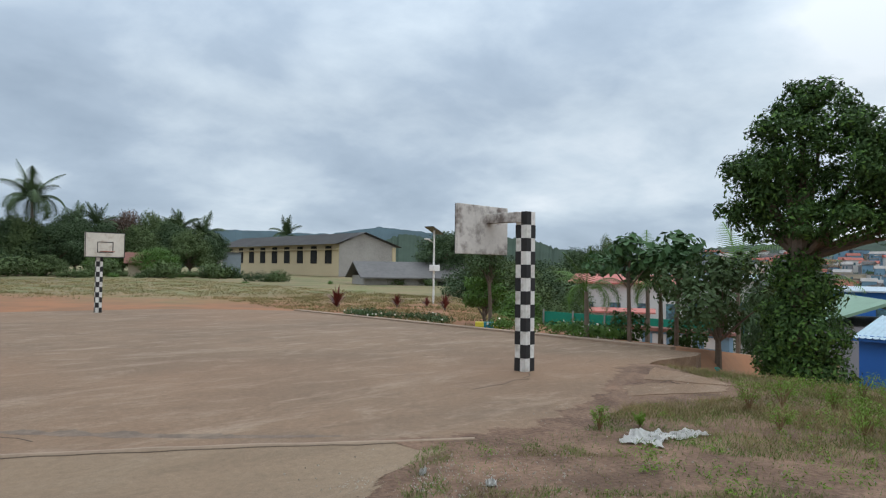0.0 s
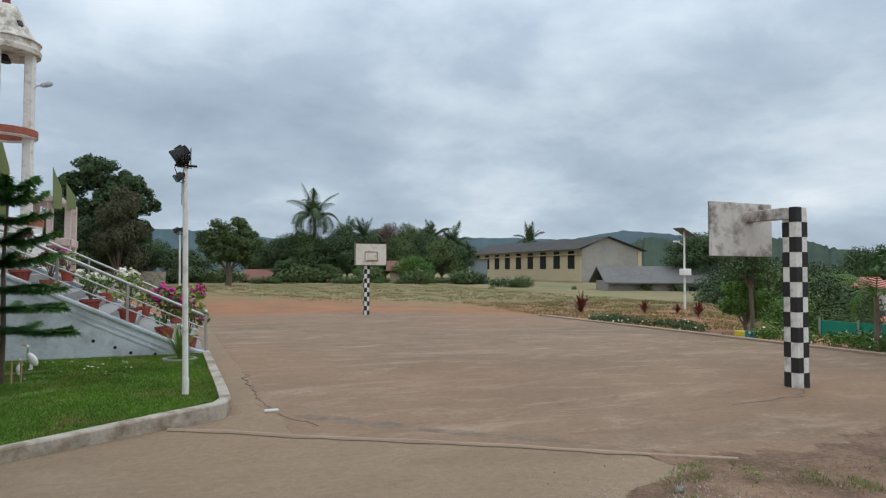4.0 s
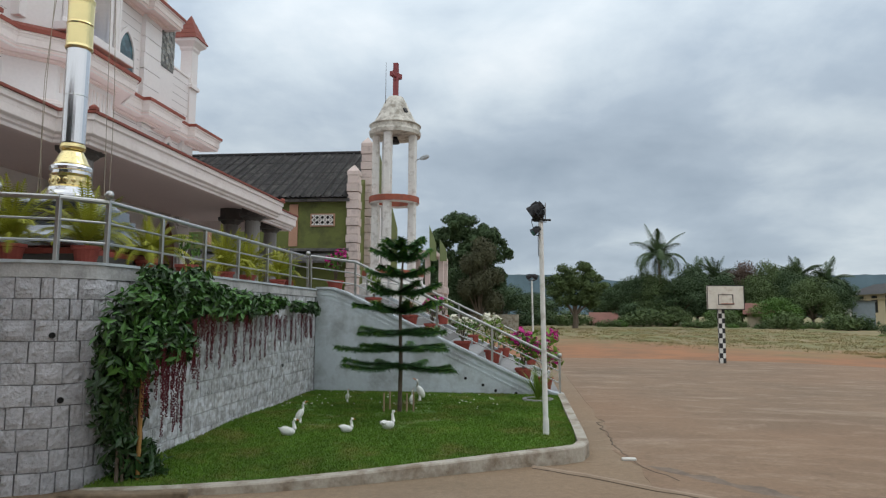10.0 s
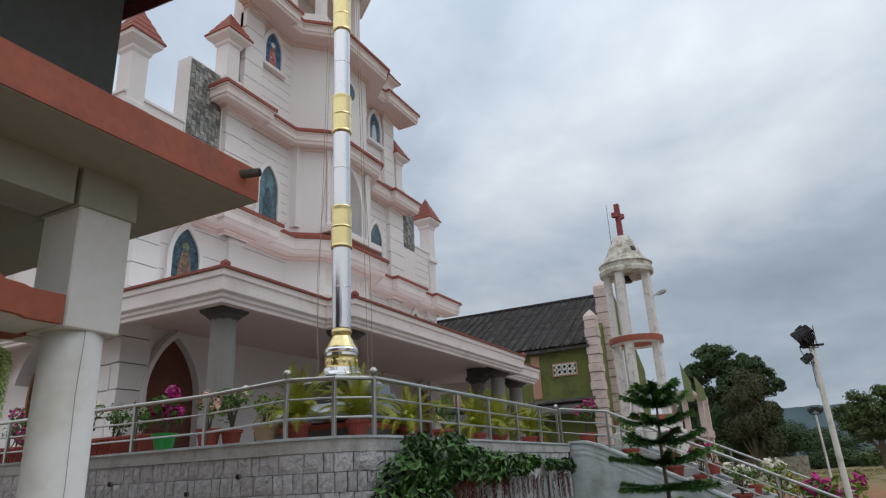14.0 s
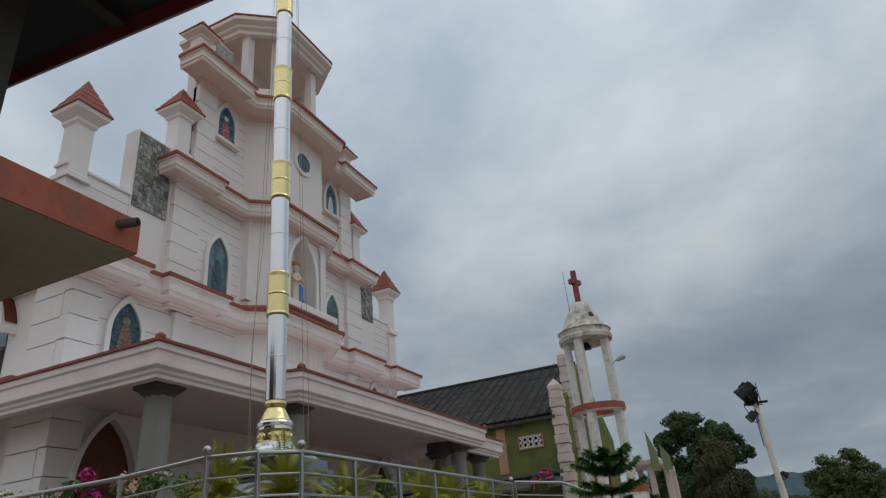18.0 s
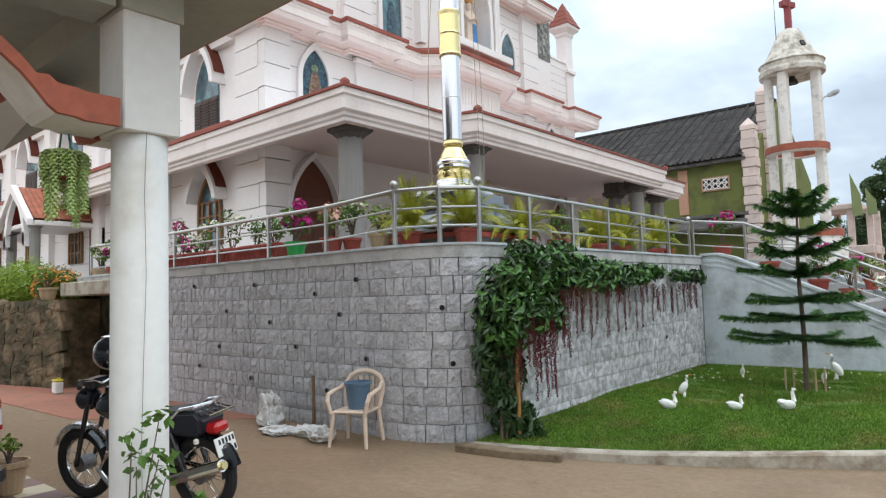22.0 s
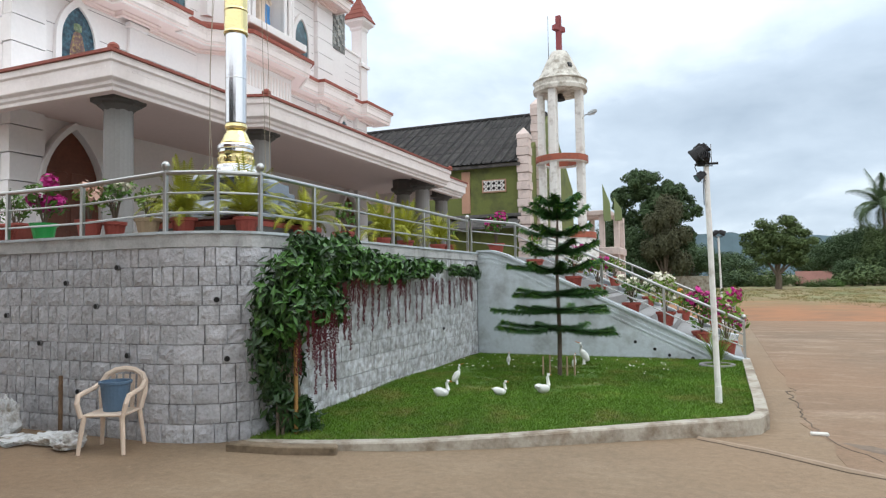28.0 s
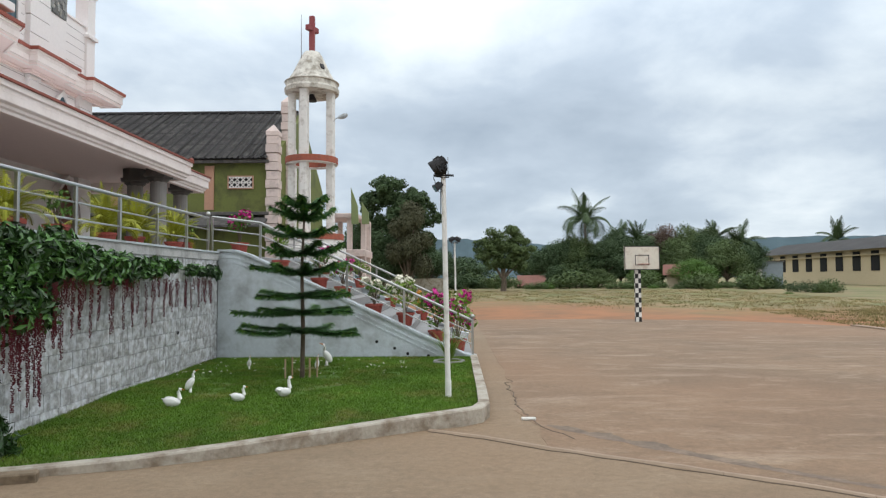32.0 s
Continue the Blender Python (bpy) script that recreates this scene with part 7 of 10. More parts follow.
swan(-2.90, 7.85, 15, 0.46)
swan(-3.03, 8.7, 25, 0.52, True)
swan(-2.24, 8.15, 20, 0.40)
swan(-1.75, 8.4, 50, 0.47, neck=1.35)
swan(-2.92, 10.8, -60, 0.40, True)
swan(-1.82, 10.75, 80, 0.42, True)
swan(-1.74, 11.15, 200, 0.68, True)
r = np.random.default_rng(8)
v, f = [], []
for k in range(60):
    x, y = r.uniform(-3.9, -0.4), r.uniform(10.0, 12.3)
    z = lawn_height(x, y) + 0.03
    b, s = len(v), r.uniform(0.012, 0.03)
    a = r.uniform(0, 6.28)
    v += [(x + s * math.cos(a), y + s * math.sin(a), z), (x - s * math.sin(a), y + s * math.cos(a), z + 0.01), (x - s * math.cos(a), y - s * math.sin(a), z), (x + s * math.sin(a), y - s * math.cos(a), z + 0.012)]
    f.append((b, b + 1, b + 2, b + 3))
tagged(mesh_part("fallen_petals", v, f, "petal_white"), "pale fallen petals scattered on the lawn", "petals", kind="stuff")

# ---- floodlight mast ----
LX, LY = 0.27, 8.36


def floodlight_mast(x, y, z0, h, heads, label):
    m = thing("floodlight_mast", (x, y, z0), label, "floodlight")
    part("pole", tube(B(), (0, 0, 0), (-0.045 * h / 2.7, 0.0, h), 0.034, 0.03, 12), "white", m)
    part("foot", lathe(B(), [(0.055, 0), (0.055, 0.02), (0.038, 0.03), (0.038, 0.22), (0.034, 0.23)], n=12), "white", m)
    top = Vector((-0.045 * h / 2.7, 0.0, h))
    for (dx, dz, turn, tilt, s) in heads:
        M0 = Matrix.Translation((dx - 0.045 * h / 2.7, -0.03, h + dz)) @ Matrix.Rotation(radians(turn), 4, "Z") @ Matrix.Rotation(radians(tilt), 4, "Y") @ Matrix.Scale(s, 4)
        bm = B()
        rings = []
        for u, w, e in ((-0.14, 0.075, 0.06), (-0.12, 0.10, 0.085), (-0.02, 0.125, 0.105), (0.08, 0.15, 0.13), (0.12, 0.155, 0.135)):
            rings.append([bm.verts.new((u, w * (abs(math.cos(a_)) ** 0.5) * math.copysign(1, math.cos(a_)), e * (abs(math.sin(a_)) ** 0.5) * math.copysign(1, math.sin(a_)))) for a_ in [math.pi * (k + 0.5) / 8 for k in range(16)]])
        for r0, r1 in zip(rings, rings[1:]):
            for k in range(16):
                bm.faces.new((r0[k], r0[(k + 1) % 16], r1[(k + 1) % 16], r1[k]))
        bm.faces.new(rings[0][::-1])
        bm.faces.new(rings[-1])
        bmesh.ops.recalc_face_normals(bm, faces=bm.faces[:])
        hd = part("lamp_head", bm, "black", m, "black floodlight housing")
        hd.matrix_local = M0
        for k in range(5):
            part("cooling_fin", box(B(), -0.19, -0.082 + k * 0.04, -0.075, -0.10, -0.072 + k * 0.04, 0.075), "black", hd)
        part("gear_box", box(B(), -0.13, -0.07, 0.075, 0.02, 0.07, 0.135, 0.012), "black", hd)
        part("lens", box(B(), 0.121, -0.125, -0.105, 0.128, 0.125, 0.105), "glass", hd)
        part("bracket", sweep(B(), [(0, -0.17, 0.0), (0, -0.17, -0.2), (0, 0.17, -0.2), (0, 0.17, 0.0)], 0.012, 6), "black", hd)
    part("cross_arm", tube(B(), top + Vector((-0.12, -0.02, -0.03)), top + Vector((0.13, -0.02, -0.03)), 0.014, n=8), "black", m)
    part("back_plate", box(B(), top.x + 0.055, -0.07, h - 0.02, top.x + 0.063, 0.06, h + 0.19, 0.002), "grey", m, "grey metal back plate")
    part("cable", sweep(B(), [top + Vector((-0.08, -0.02, 0.02)), top + Vector((-0.12, -0.03, -0.06)), top + Vector((-0.09, -0.03, -0.14)), top + Vector((-0.035, -0.02, -0.20)), top + Vector((-0.033, -0.02, -0.5))], 0.005, 5), "black", m)
    return m


floodlight_mast(LX, LY, 0.1, 2.78, ((-0.07, 0.10, 165, 35, 0.62), (-0.02, 0.04, 110, 15, 0.50), (-0.07, -0.17, 200, 35, 0.36)), "white mast with black floodlights on the lawn edge")
floodlight_mast(0.55, 24.0, 0.0, 2.9, ((-0.10, 0.1, 160, 20, 0.65), (0.12, 0.1, 20, 20, 0.65)), "white mast with twin floodlights beside the court")


# ---- basketball hoops ----
M["board"] = material("weathered_white_board", (0.60, 0.57, 0.53), 0.8, 0.12, 14, 1.6, 0.12, stain=(0.17, 0.14, 0.125), stain_amount=0.42)
M["board_front"] = material("cream_board_front", (0.66, 0.62, 0.54), 0.8, 0.1, 14, 1.6, 0.1, stain=(0.40, 0.30, 0.22), stain_amount=0.3)


def hoop(x, y, z, w, post_h, board_w, board_h, board_y, board_z, board_dx, facing, label):
    """A checkered square post, an arm, a board and a ring; facing +1: the board stands on the +y side."""
    h = thing("basketball_hoop", (x, y, z), label, "basketball hoop", "basketball hoops")
    part("post", box(B(), -w / 2 + 0.003, -w / 2 + 0.003, -0.1, w / 2 - 0.003, w / 2 - 0.003, post_h, 0.004), "white", h)
    n = 12
    s = post_h / n
    for k in range(n):
        for side in range(4):
            for half in range(2):
                if (k + side + half) % 2 == 0:
                    continue
                bm = B()
                a, b = (-w / 2, 0) if half == 0 else (0, w / 2)
                box(bm, a, -w / 2 - 0.001, k * s, b, -w / 2 + 0.004, (k + 1) * s)
                bmesh.ops.transform(bm, matrix=Matrix.Rotation(math.pi / 2 * side, 4, "Z"), verts=bm.verts)
                part("black_check", bm, "black", h)
    ya = facing * board_y
    part("arm", box(B(), board_dx * 0.5 - 0.07, min(0, ya), post_h - 0.17, board_dx * 0.5 + 0.07, max(0, ya), post_h - 0.01, 0.008), "board", h)
    bd = part("board", box(B(), board_dx - board_w / 2, ya - 0.03, board_z, board_dx + board_w / 2, ya + 0.03, board_z + board_h, 0.006), "board" if facing > 0 else "board_front", h, "weathered painted board")
    yf = ya + facing * 0.032
    for x0, x1, z0, z1 in ((-board_w / 2, board_w / 2, 0, 0.025), (-board_w / 2, board_w / 2, board_h - 0.025, board_h), (-board_w / 2, -board_w / 2 + 0.025, 0, board_h), (board_w / 2 - 0.025, board_w / 2, 0, board_h),
                           (-0.25, 0.25, 0.16, 0.185), (-0.25, 0.25, 0.5, 0.525), (-0.25, -0.225, 0.16, 0.525), (0.225, 0.25, 0.16, 0.525)):
        part("board_line", box(B(), board_dx + x0, yf - 0.004, board_z + z0, board_dx + x1, yf + 0.004, board_z + z1), "black", bd)
    bm = B()
    torus(bm, 0.21, 0.01, 24, 6, Matrix.Translation((board_dx, yf + facing * 0.25, board_z + 0.2)) @ Matrix.Rotation(radians(90), 4, "X"))
    part("ring", bm, "redband", h)
    return h


hoop(8.22, 6.52, 0.0, 0.225, 2.53, 1.22, 0.80, 0.68, 1.85, -0.28, 1, "checkered basketball post with stained board on the court")
hoop(7.02, 23.63, 0.0, 0.19, 2.05, 1.24, 0.84, 0.22, 1.84, 0.10, -1, "checkered basketball post with framed board at the far end")

# ---- motorcycle ----
M["rubber"] = material("black_tyre_rubber", (0.018, 0.018, 0.018), 0.85, 0.2, 30, 4, 0.2)
M["chrome"] = material("chrome", (0.75, 0.75, 0.76), 0.12, 0.05, 40, 4, 0.0, metal=1.0)
M["gloss_black"] = material("glossy_black_paint", (0.012, 0.013, 0.018), 0.18, 0.1, 20, 3, 0.0, coat=0.5)
M["seat"] = material("black_seat_vinyl", (0.022, 0.024, 0.035), 0.45, 0.2, 40, 4, 0.1)
M["redlens"] = material("red_lamp_lens", (0.42, 0.012, 0.015), 0.12, 0.15, 20, 3, 0.0, coat=0.6)
M["clearlens"] = material("clear_lamp_lens", (0.72, 0.70, 0.66), 0.1, 0.1, 40, 5, 0.05, coat=0.6)
M["engine"] = material("engine_alloy", (0.20, 0.20, 0.21), 0.45, 0.15, 30, 3, 0.1, metal=0.7)
M["plate"] = material("white_plate", (0.78, 0.78, 0.76), 0.5, 0.05)
bike = thing("motorcycle", (-5.17, 2.73, 0.0), "parked black motorcycle with chrome rack", "motorcycle")


def wheel(parent, x, R):
    w = part("wheel", torus(B(), R - 0.045, 0.045, 36, 10), "rubber", parent)
    w.location = (x, 0, R)
    part("rim", torus(B(), R - 0.09, 0.016, 36, 6), "chrome", w)
    bm = B()
    tube(bm, (0, -0.06, 0), (0, 0.06, 0), 0.065, n=16)
    part("hub", bm, "engine", w)
    for k in range(18):
        a = 2 * math.pi * k / 18
        d = 0.25 * (1 if k % 2 else -1)
        bm = B()
        tube(bm, (0.05 * math.cos(a), 0.03 * (1 if k % 2 else -1), 0.05 * math.sin(a)), ((R - 0.09) * math.cos(a + d), 0, (R - 0.09) * math.sin(a + d)), 0.003, n=4, caps=False)
        part("spoke", bm, "chrome", w)
    return w


wheel(bike, 0.63, 0.30)
wheel(bike, -0.62, 0.30)


def bpart(name, bm, mat, label="", smooth=False):
    return part(name, bm, mat, bike, label, smooth=smooth)


def fender(cx, R, a0, a1, mat, w=0.062):
    bm = B()
    rows = []
    for i in range(13):
        a = radians(a0 + (a1 - a0) * i / 12)
        rows.append([bm.verts.new((cx + (R + dr) * math.cos(a), o, 0.30 + (R + dr) * math.sin(a))) for o, dr in ((-w, -0.025), (-w * 0.7, 0.006), (0, 0.016), (w * 0.7, 0.006), (w, -0.025))])
    for r0, r1 in zip(rows, rows[1:]):
        for k in range(4):
            bm.faces.new((r0[k], r0[k + 1], r1[k + 1], r1[k]))
    bmesh.ops.solidify(bm, geom=bm.faces[:], thickness=0.004)
    return bm


bpart("front_fender", fender(0.63, 0.33, 20, 150, "chrome"), "chrome", "chrome front fender")
bpart("rear_fender", fender(-0.62, 0.33, 10, 165, "gloss_black"), "gloss_black")
for s in (-1, 1):
    bpart("fork_leg", tube(B(), (0.63, s * 0.085, 0.30), (0.40, s * 0.085, 0.92), 0.02, n=10), "gloss_black")
    bpart("shock_absorber", tube(B(), (-0.56, s * 0.12, 0.32), (-0.44, s * 0.12, 0.66), 0.024, n=10), "gloss_black")
    bm = B()
    sweep(bm, [(0.36, 0, 0.97), (0.33, s * 0.12, 1.02), (0.24, s * 0.30, 1.06), (0.16, s * 0.36, 1.04)], 0.012, 8)
    bpart("handlebar", bm, "chrome")
    bpart("grip", tube(B(), (0.21, s * 0.32, 1.055), (0.14, s * 0.38, 1.03), 0.018, n=10), "rubber")
    bpart("indicator", lathe(B(), [(0.004, 0), (0.02, 0.008), (0.02, 0.035), (0.004, 0.045)], (-0.72, s * 0.16, 0.58), n=10), "clearlens")
    bpart("swing_arm", tube(B(), (-0.62, s * 0.1, 0.30), (-0.05, s * 0.1, 0.36), 0.02, n=8), "gloss_black")
head = bpart("headlight", lathe(B(), [(0.05, -0.1), (0.085, -0.05), (0.095, 0.03), (0.09, 0.05), (0.01, 0.065)], n=20), "gloss_black")
head.matrix_local = Matrix.Translation((0.52, 0, 0.84)) @ Matrix.Rotation(radians(84), 4, "Y")
part("headlight_glass", lathe(B(), [(0.082, 0.052), (0.06, 0.066), (0.01, 0.072)], n=20), "clearlens", head)
bpart("dashboard", box(B(), 0.36, -0.09, 0.93, 0.47, 0.09, 1.02, 0.02), "gloss_black")
bm = B()
bmesh.ops.create_uvsphere(bm, u_segments=20, v_segments=12, radius=1, matrix=Matrix.Translation((0.15, 0, 0.80)) @ Matrix.Diagonal((0.28, 0.14, 0.13, 1)))
bpart("fuel_tank", bm, "gloss_black", smooth=True)
bm = B()
prism(bm, [(-0.76, 0.76), (-0.72, 0.62), (-0.2, 0.62), (0.02, 0.70), (-0.02, 0.76), (-0.22, 0.775), (-0.45, 0.80), (-0.70, 0.82)], "y", -0.14, 0.14)
bmesh.ops.bevel(bm, geom=bm.edges[:], offset=0.03, segments=3, affect="EDGES")
bpart("seat", bm, "seat", "black vinyl seat")
bpart("side_panel", box(B(), -0.46, -0.15, 0.36, -0.06, 0.15, 0.66, 0.04), "gloss_black")
bpart("engine", box(B(), -0.12, -0.12, 0.24, 0.24, 0.12, 0.52, 0.03), "engine")
for k in range(6):
    bpart("cylinder_fin", box(B(), 0.10 + 0.028 * k, -0.1, 0.40 + 0.01 * k, 0.115 + 0.028 * k, 0.1, 0.62), "engine")
bm = B()
sweep(bm, [(0.26, 0.08, 0.44), (0.36, 0.10, 0.30), (0.2, 0.14, 0.20), (-0.2, 0.16, 0.22)], 0.022, 8)
sweep(bm, [(-0.2, 0.16, 0.22), (-0.35, 0.17, 0.27), (-0.96, 0.18, 0.45)], [0.025, 0.042, 0.045], 12)
bpart("exhaust", bm, "chrome")
bpart("exhaust_tip", tube(B(), (-0.96, 0.18, 0.45), (-0.985, 0.18, 0.457), 0.032, n=12), "brass")
bm = B()
sweep(bm, [(-0.42, -0.15, 0.70), (-0.58, -0.15, 0.83), (-0.70, -0.14, 0.85)], 0.013, 8)
sweep(bm, [(-0.42, 0.15, 0.70), (-0.58, 0.15, 0.83), (-0.70, 0.14, 0.85)], 0.013, 8)
sweep(bm, [(-0.70, -0.14, 0.85), (-0.74, 0, 0.85), (-0.70, 0.14, 0.85)], 0.013, 8)
bpart("grab_rail", bm, "chrome")
for k in range(5):
    bpart("rack_bar", tube(B(), (-0.70, -0.11 + 0.055 * k, 0.815), (-0.84, -0.11 + 0.055 * k, 0.79), 0.007, n=6), "chrome")
bpart("rack_end", tube(B(), (-0.84, -0.13, 0.79), (-0.84, 0.13, 0.79), 0.009, n=6), "chrome")
bpart("tail_light", box(B(), -0.84, -0.075, 0.625, -0.72, 0.075, 0.71, 0.025), "redlens", "red tail light")
pl = bpart("number_plate", box(B(), -0.012, -0.105, -0.07, 0.0, 0.105, 0.07, 0.004), "plate", "white number plate with plain dark bars")
pl.matrix_local = Matrix.Translation((-0.845, 0.0, 0.535)) @ Matrix.Rotation(radians(15), 4, "Y")
for zz, n in ((0.035, 5), (-0.035, 4)):
    for k in range(n):
        part("plate_bar", box(B(), -0.016, -0.09 + 0.18 * k / n, zz - 0.02, -0.0125, -0.09 + 0.18 * k / n + 0.018, zz + 0.02), "black", pl)
bpart("reflector", box(B(), -0.86, -0.05, 0.425, -0.83, 0.05, 0.455, 0.004), "redlens")
bpart("mudflap", box(B(), -0.87, -0.08, 0.30, -0.855, 0.08, 0.46, 0.004), "rubber")
bpart("centre_stand", tube(B(), (-0.2, -0.12, 0.3), (-0.3, -0.2, 0.0), 0.014, n=8), "gloss_black")
bike.matrix_world = Matrix.Translation((-4.95, 2.63, 0.0)) @ Matrix.Rotation(math.atan2(-0.40, -1.18), 4, "Z") @ Matrix.Rotation(radians(-6), 4, "X") @ Matrix.Scale(0.97, 4)
helmet = thing("helmet", (-5.34, 2.52, 1.06), "black helmet with silver crown highlight resting on the handlebar", "helmet")
bm = B()
bmesh.ops.create_uvsphere(bm, u_segments=18, v_segments=12, radius=1, matrix=Matrix.Translation((0, 0, 0.1)) @ Matrix.Diagonal((0.15, 0.125, 0.135, 1)))
part("shell", bm, "gloss_black", helmet, smooth=True)
# chrome cap puts a silver highlight on top of the shell
bm = B()
bmesh.ops.create_uvsphere(bm, u_segments=18, v_segments=12, radius=1, matrix=Matrix.Translation((-0.02, 0, 0.14)) @ Matrix.Diagonal((0.155, 0.13, 0.105, 1)))
bmesh.ops.delete(bm, geom=[v for v in bm.verts if v.co.z < 0.215], context="VERTS")
part("crown_highlight", bm, "chrome", helmet, smooth=True)

# ---- car under the canopy ----
M["silver_paint"] = material("silver_car_paint", (0.36, 0.40, 0.41), 0.3, 0.04, 20, 2, 0.0, metal=0.55, coat=0.6)
M["carglass"] = material("dark_car_glass", (0.012, 0.015, 0.017), 0.06, 0.2, 5, 1, 0.0, coat=0.5)
car = thing("car", (-4.5, 0.72, 0.0), "parked silver car seen from its tailgate", "car")


def car_ring(z, xr, xf, hw, rr=0.22, n=6):
    pts = []
    for cx, cy, a0 in ((xr - rr, hw - rr, 0), (xf + rr, hw - rr, 90), (xf + rr, -hw + rr, 180), (xr - rr, -hw + rr, 270)):
        for i in range(n):
            a = radians(a0 + 90 * i / (n - 1))
            pts.append((cx + rr * math.cos(a), cy + rr * math.sin(a), z))
    return pts


def loft(bm, rings, cap=True):
    vs = [[bm.verts.new(p) for p in r] for r in rings]
    for a, b in zip(vs, vs[1:]):
        for i in range(len(a)):
            bm.faces.new((a[i], a[(i + 1) % len(a)], b[(i + 1) % len(a)], b[i]))
    if cap:
        bm.faces.new(vs[0][::-1])
        bm.faces.new(vs[-1])
    return bm


LEV = [(0.22, -0.05, -4.1, 0.80), (0.30, 0.02, -4.2, 0.85), (0.48, 0.05, -4.24, 0.86), (0.56, 0.03, -4.22, 0.865), (0.60, -0.03, -4.18, 0.86), (0.80, -0.04, -4.05, 0.87), (0.98, -0.07, -3.75, 0.86)]
CAB = [(0.98, -0.07, -3.2, 0.85), (1.08, -0.10, -3.0, 0.83), (1.3, -0.20, -2.6, 0.76), (1.48, -0.30, -2.3, 0.70), (1.56, -0.36, -2.1, 0.64), (1.62, -0.50, -1.9, 0.52)]
part("body", loft(B(), [car_ring(*q) for q in LEV]), "silver_paint", car, smooth=True)
part("cabin", loft(B(), [car_ring(*q) for q in CAB]), "silver_paint", car, smooth=True)


def rear_patch(levels, y0, y1, out, wrap=0.0, n=10):
    """A patch that lies on the tail between two widths."""
    bm = B()
    rows = []
    for z, xr, xf, hw in levels:
        row = []
        for i in range(n + 1):
            lo = y0[len(rows)] if isinstance(y0, (list, tuple)) else y0
            y = (lo + (y1 - lo) * i / n) * hw
            e = max(0.0, abs(y) - (hw - 0.22))
            x = xr - (0.22 - math.sqrt(max(0.0, 0.22 ** 2 - e ** 2)))
            row.append(bm.verts.new((x + out, y * (1 + out * 0.6), z)))
        rows.append(row)
    for a, b in zip(rows, rows[1:]):
        for i in range(n):
            bm.faces.new((a[i], a[i + 1], b[i + 1], b[i]))
    bmesh.ops.recalc_face_normals(bm, faces=bm.faces[:])
    bmesh.ops.solidify(bm, geom=bm.faces[:], thickness=-0.01)
    return bm


def lev(z, table):
    for (z0, *a), (z1, *b) in zip(table, table[1:]):
        if z0 <= z <= z1:
            t = (z - z0) / (z1 - z0)
            return (z, *[p + (q - p) * t for p, q in zip(a, b)])
    return table[-1]


part("rear_window", rear_patch([lev(z, CAB) for z in (1.0, 1.1, 1.2, 1.3, 1.4, 1.5)], -0.88, 0.90, 0.012), "carglass", car)
for s in (1, -1):
    zs = (0.925, 0.96, 1.0, 1.04, 1.08, 1.11)
    tl = part("tail_lamp", rear_patch([lev(z, LEV if z < 0.98 else CAB) for z in zs], [s * q for q in (0.79, 0.80, 0.82, 0.85, 0.89, 0.95)], s * 0.995, 0.02, n=8), "redlens", car, "red tail lamp with clear lower lens")
    part("lower_lens", rear_patch([lev(z, LEV) for z in (0.825, 0.85, 0.88, 0.92)], [s * q for q in (0.86, 0.84, 0.84, 0.85)], s * 0.975, 0.022, n=8), "clearlens", tl)
    part("lamp_rim", rear_patch([lev(z, LEV) for z in (0.795, 0.81, 0.86, 0.92)], [s * q for q in (0.83, 0.81, 0.80, 0.79)], s * 0.992, 0.018, n=8), "redlens", tl)
    part("bumper_strip", rear_patch([lev(z, LEV) for z in (0.50, 0.53, 0.56)], s * 0.72, s * 0.99, 0.022, n=8), "rubber", car)
    part("reflector", rear_patch([lev(z, LEV) for z in (0.345, 0.37)], s * 0.6, s * 0.86, 0.012, n=6), "redlens", car)
    for x in (-0.85, -3.4):
        w = part("wheel", torus(B(), 0.25, 0.075, 28, 8), "rubber", car)
        w.location = (x, s * 0.76, 0.31)
        bm = B()
        tube(bm, (0, -0.05, 0), (0, 0.05, 0), 0.19, n=18)
        part("wheel_cover", bm, "engine", w)
part("tailgate_seam", rear_patch([lev(z, LEV) for z in (0.600, 0.606)], -0.8, 0.8, 0.004), "hole", car)
M["stickgreen"] = material("green_sticker", (0.02, 0.22, 0.08), 0.5, 0.05)
M["stickyellow"] = material("yellow_sticker", (0.60, 0.52, 0.05), 0.5, 0.05)
bm = B()
prism(bm, [(0.50, 1.06), (0.66, 1.06), (0.58, 1.2)], "x", -0.095, -0.088)
st = part("sticker", bm, "stickgreen", car, "green triangular window sticker")
bm = B()
prism(bm, [(0.54, 1.075), (0.62, 1.075), (0.58, 1.15)], "x", -0.09, -0.083)
part("sticker_centre", bm, "stickyellow", st)
bm = B()
tube(bm, (-0.028, 0.40, 0.78), (-0.02, 0.40, 0.78), 0.075, n=20)
part("sticker", bm, "stickgreen", car, "round green tailgate sticker")
for k in range(4):
    part("badge_bar", box(B(), -0.05, 0.42 + 0.05 * k, 0.665, -0.026, 0.46 + 0.05 * k, 0.695, 0.003), "chrome", car)
    part("badge_bar", box(B(), -0.05, 0.50 + 0.03 * k, 0.62, -0.026, 0.52 + 0.03 * k, 0.64, 0.003), "chrome", car)

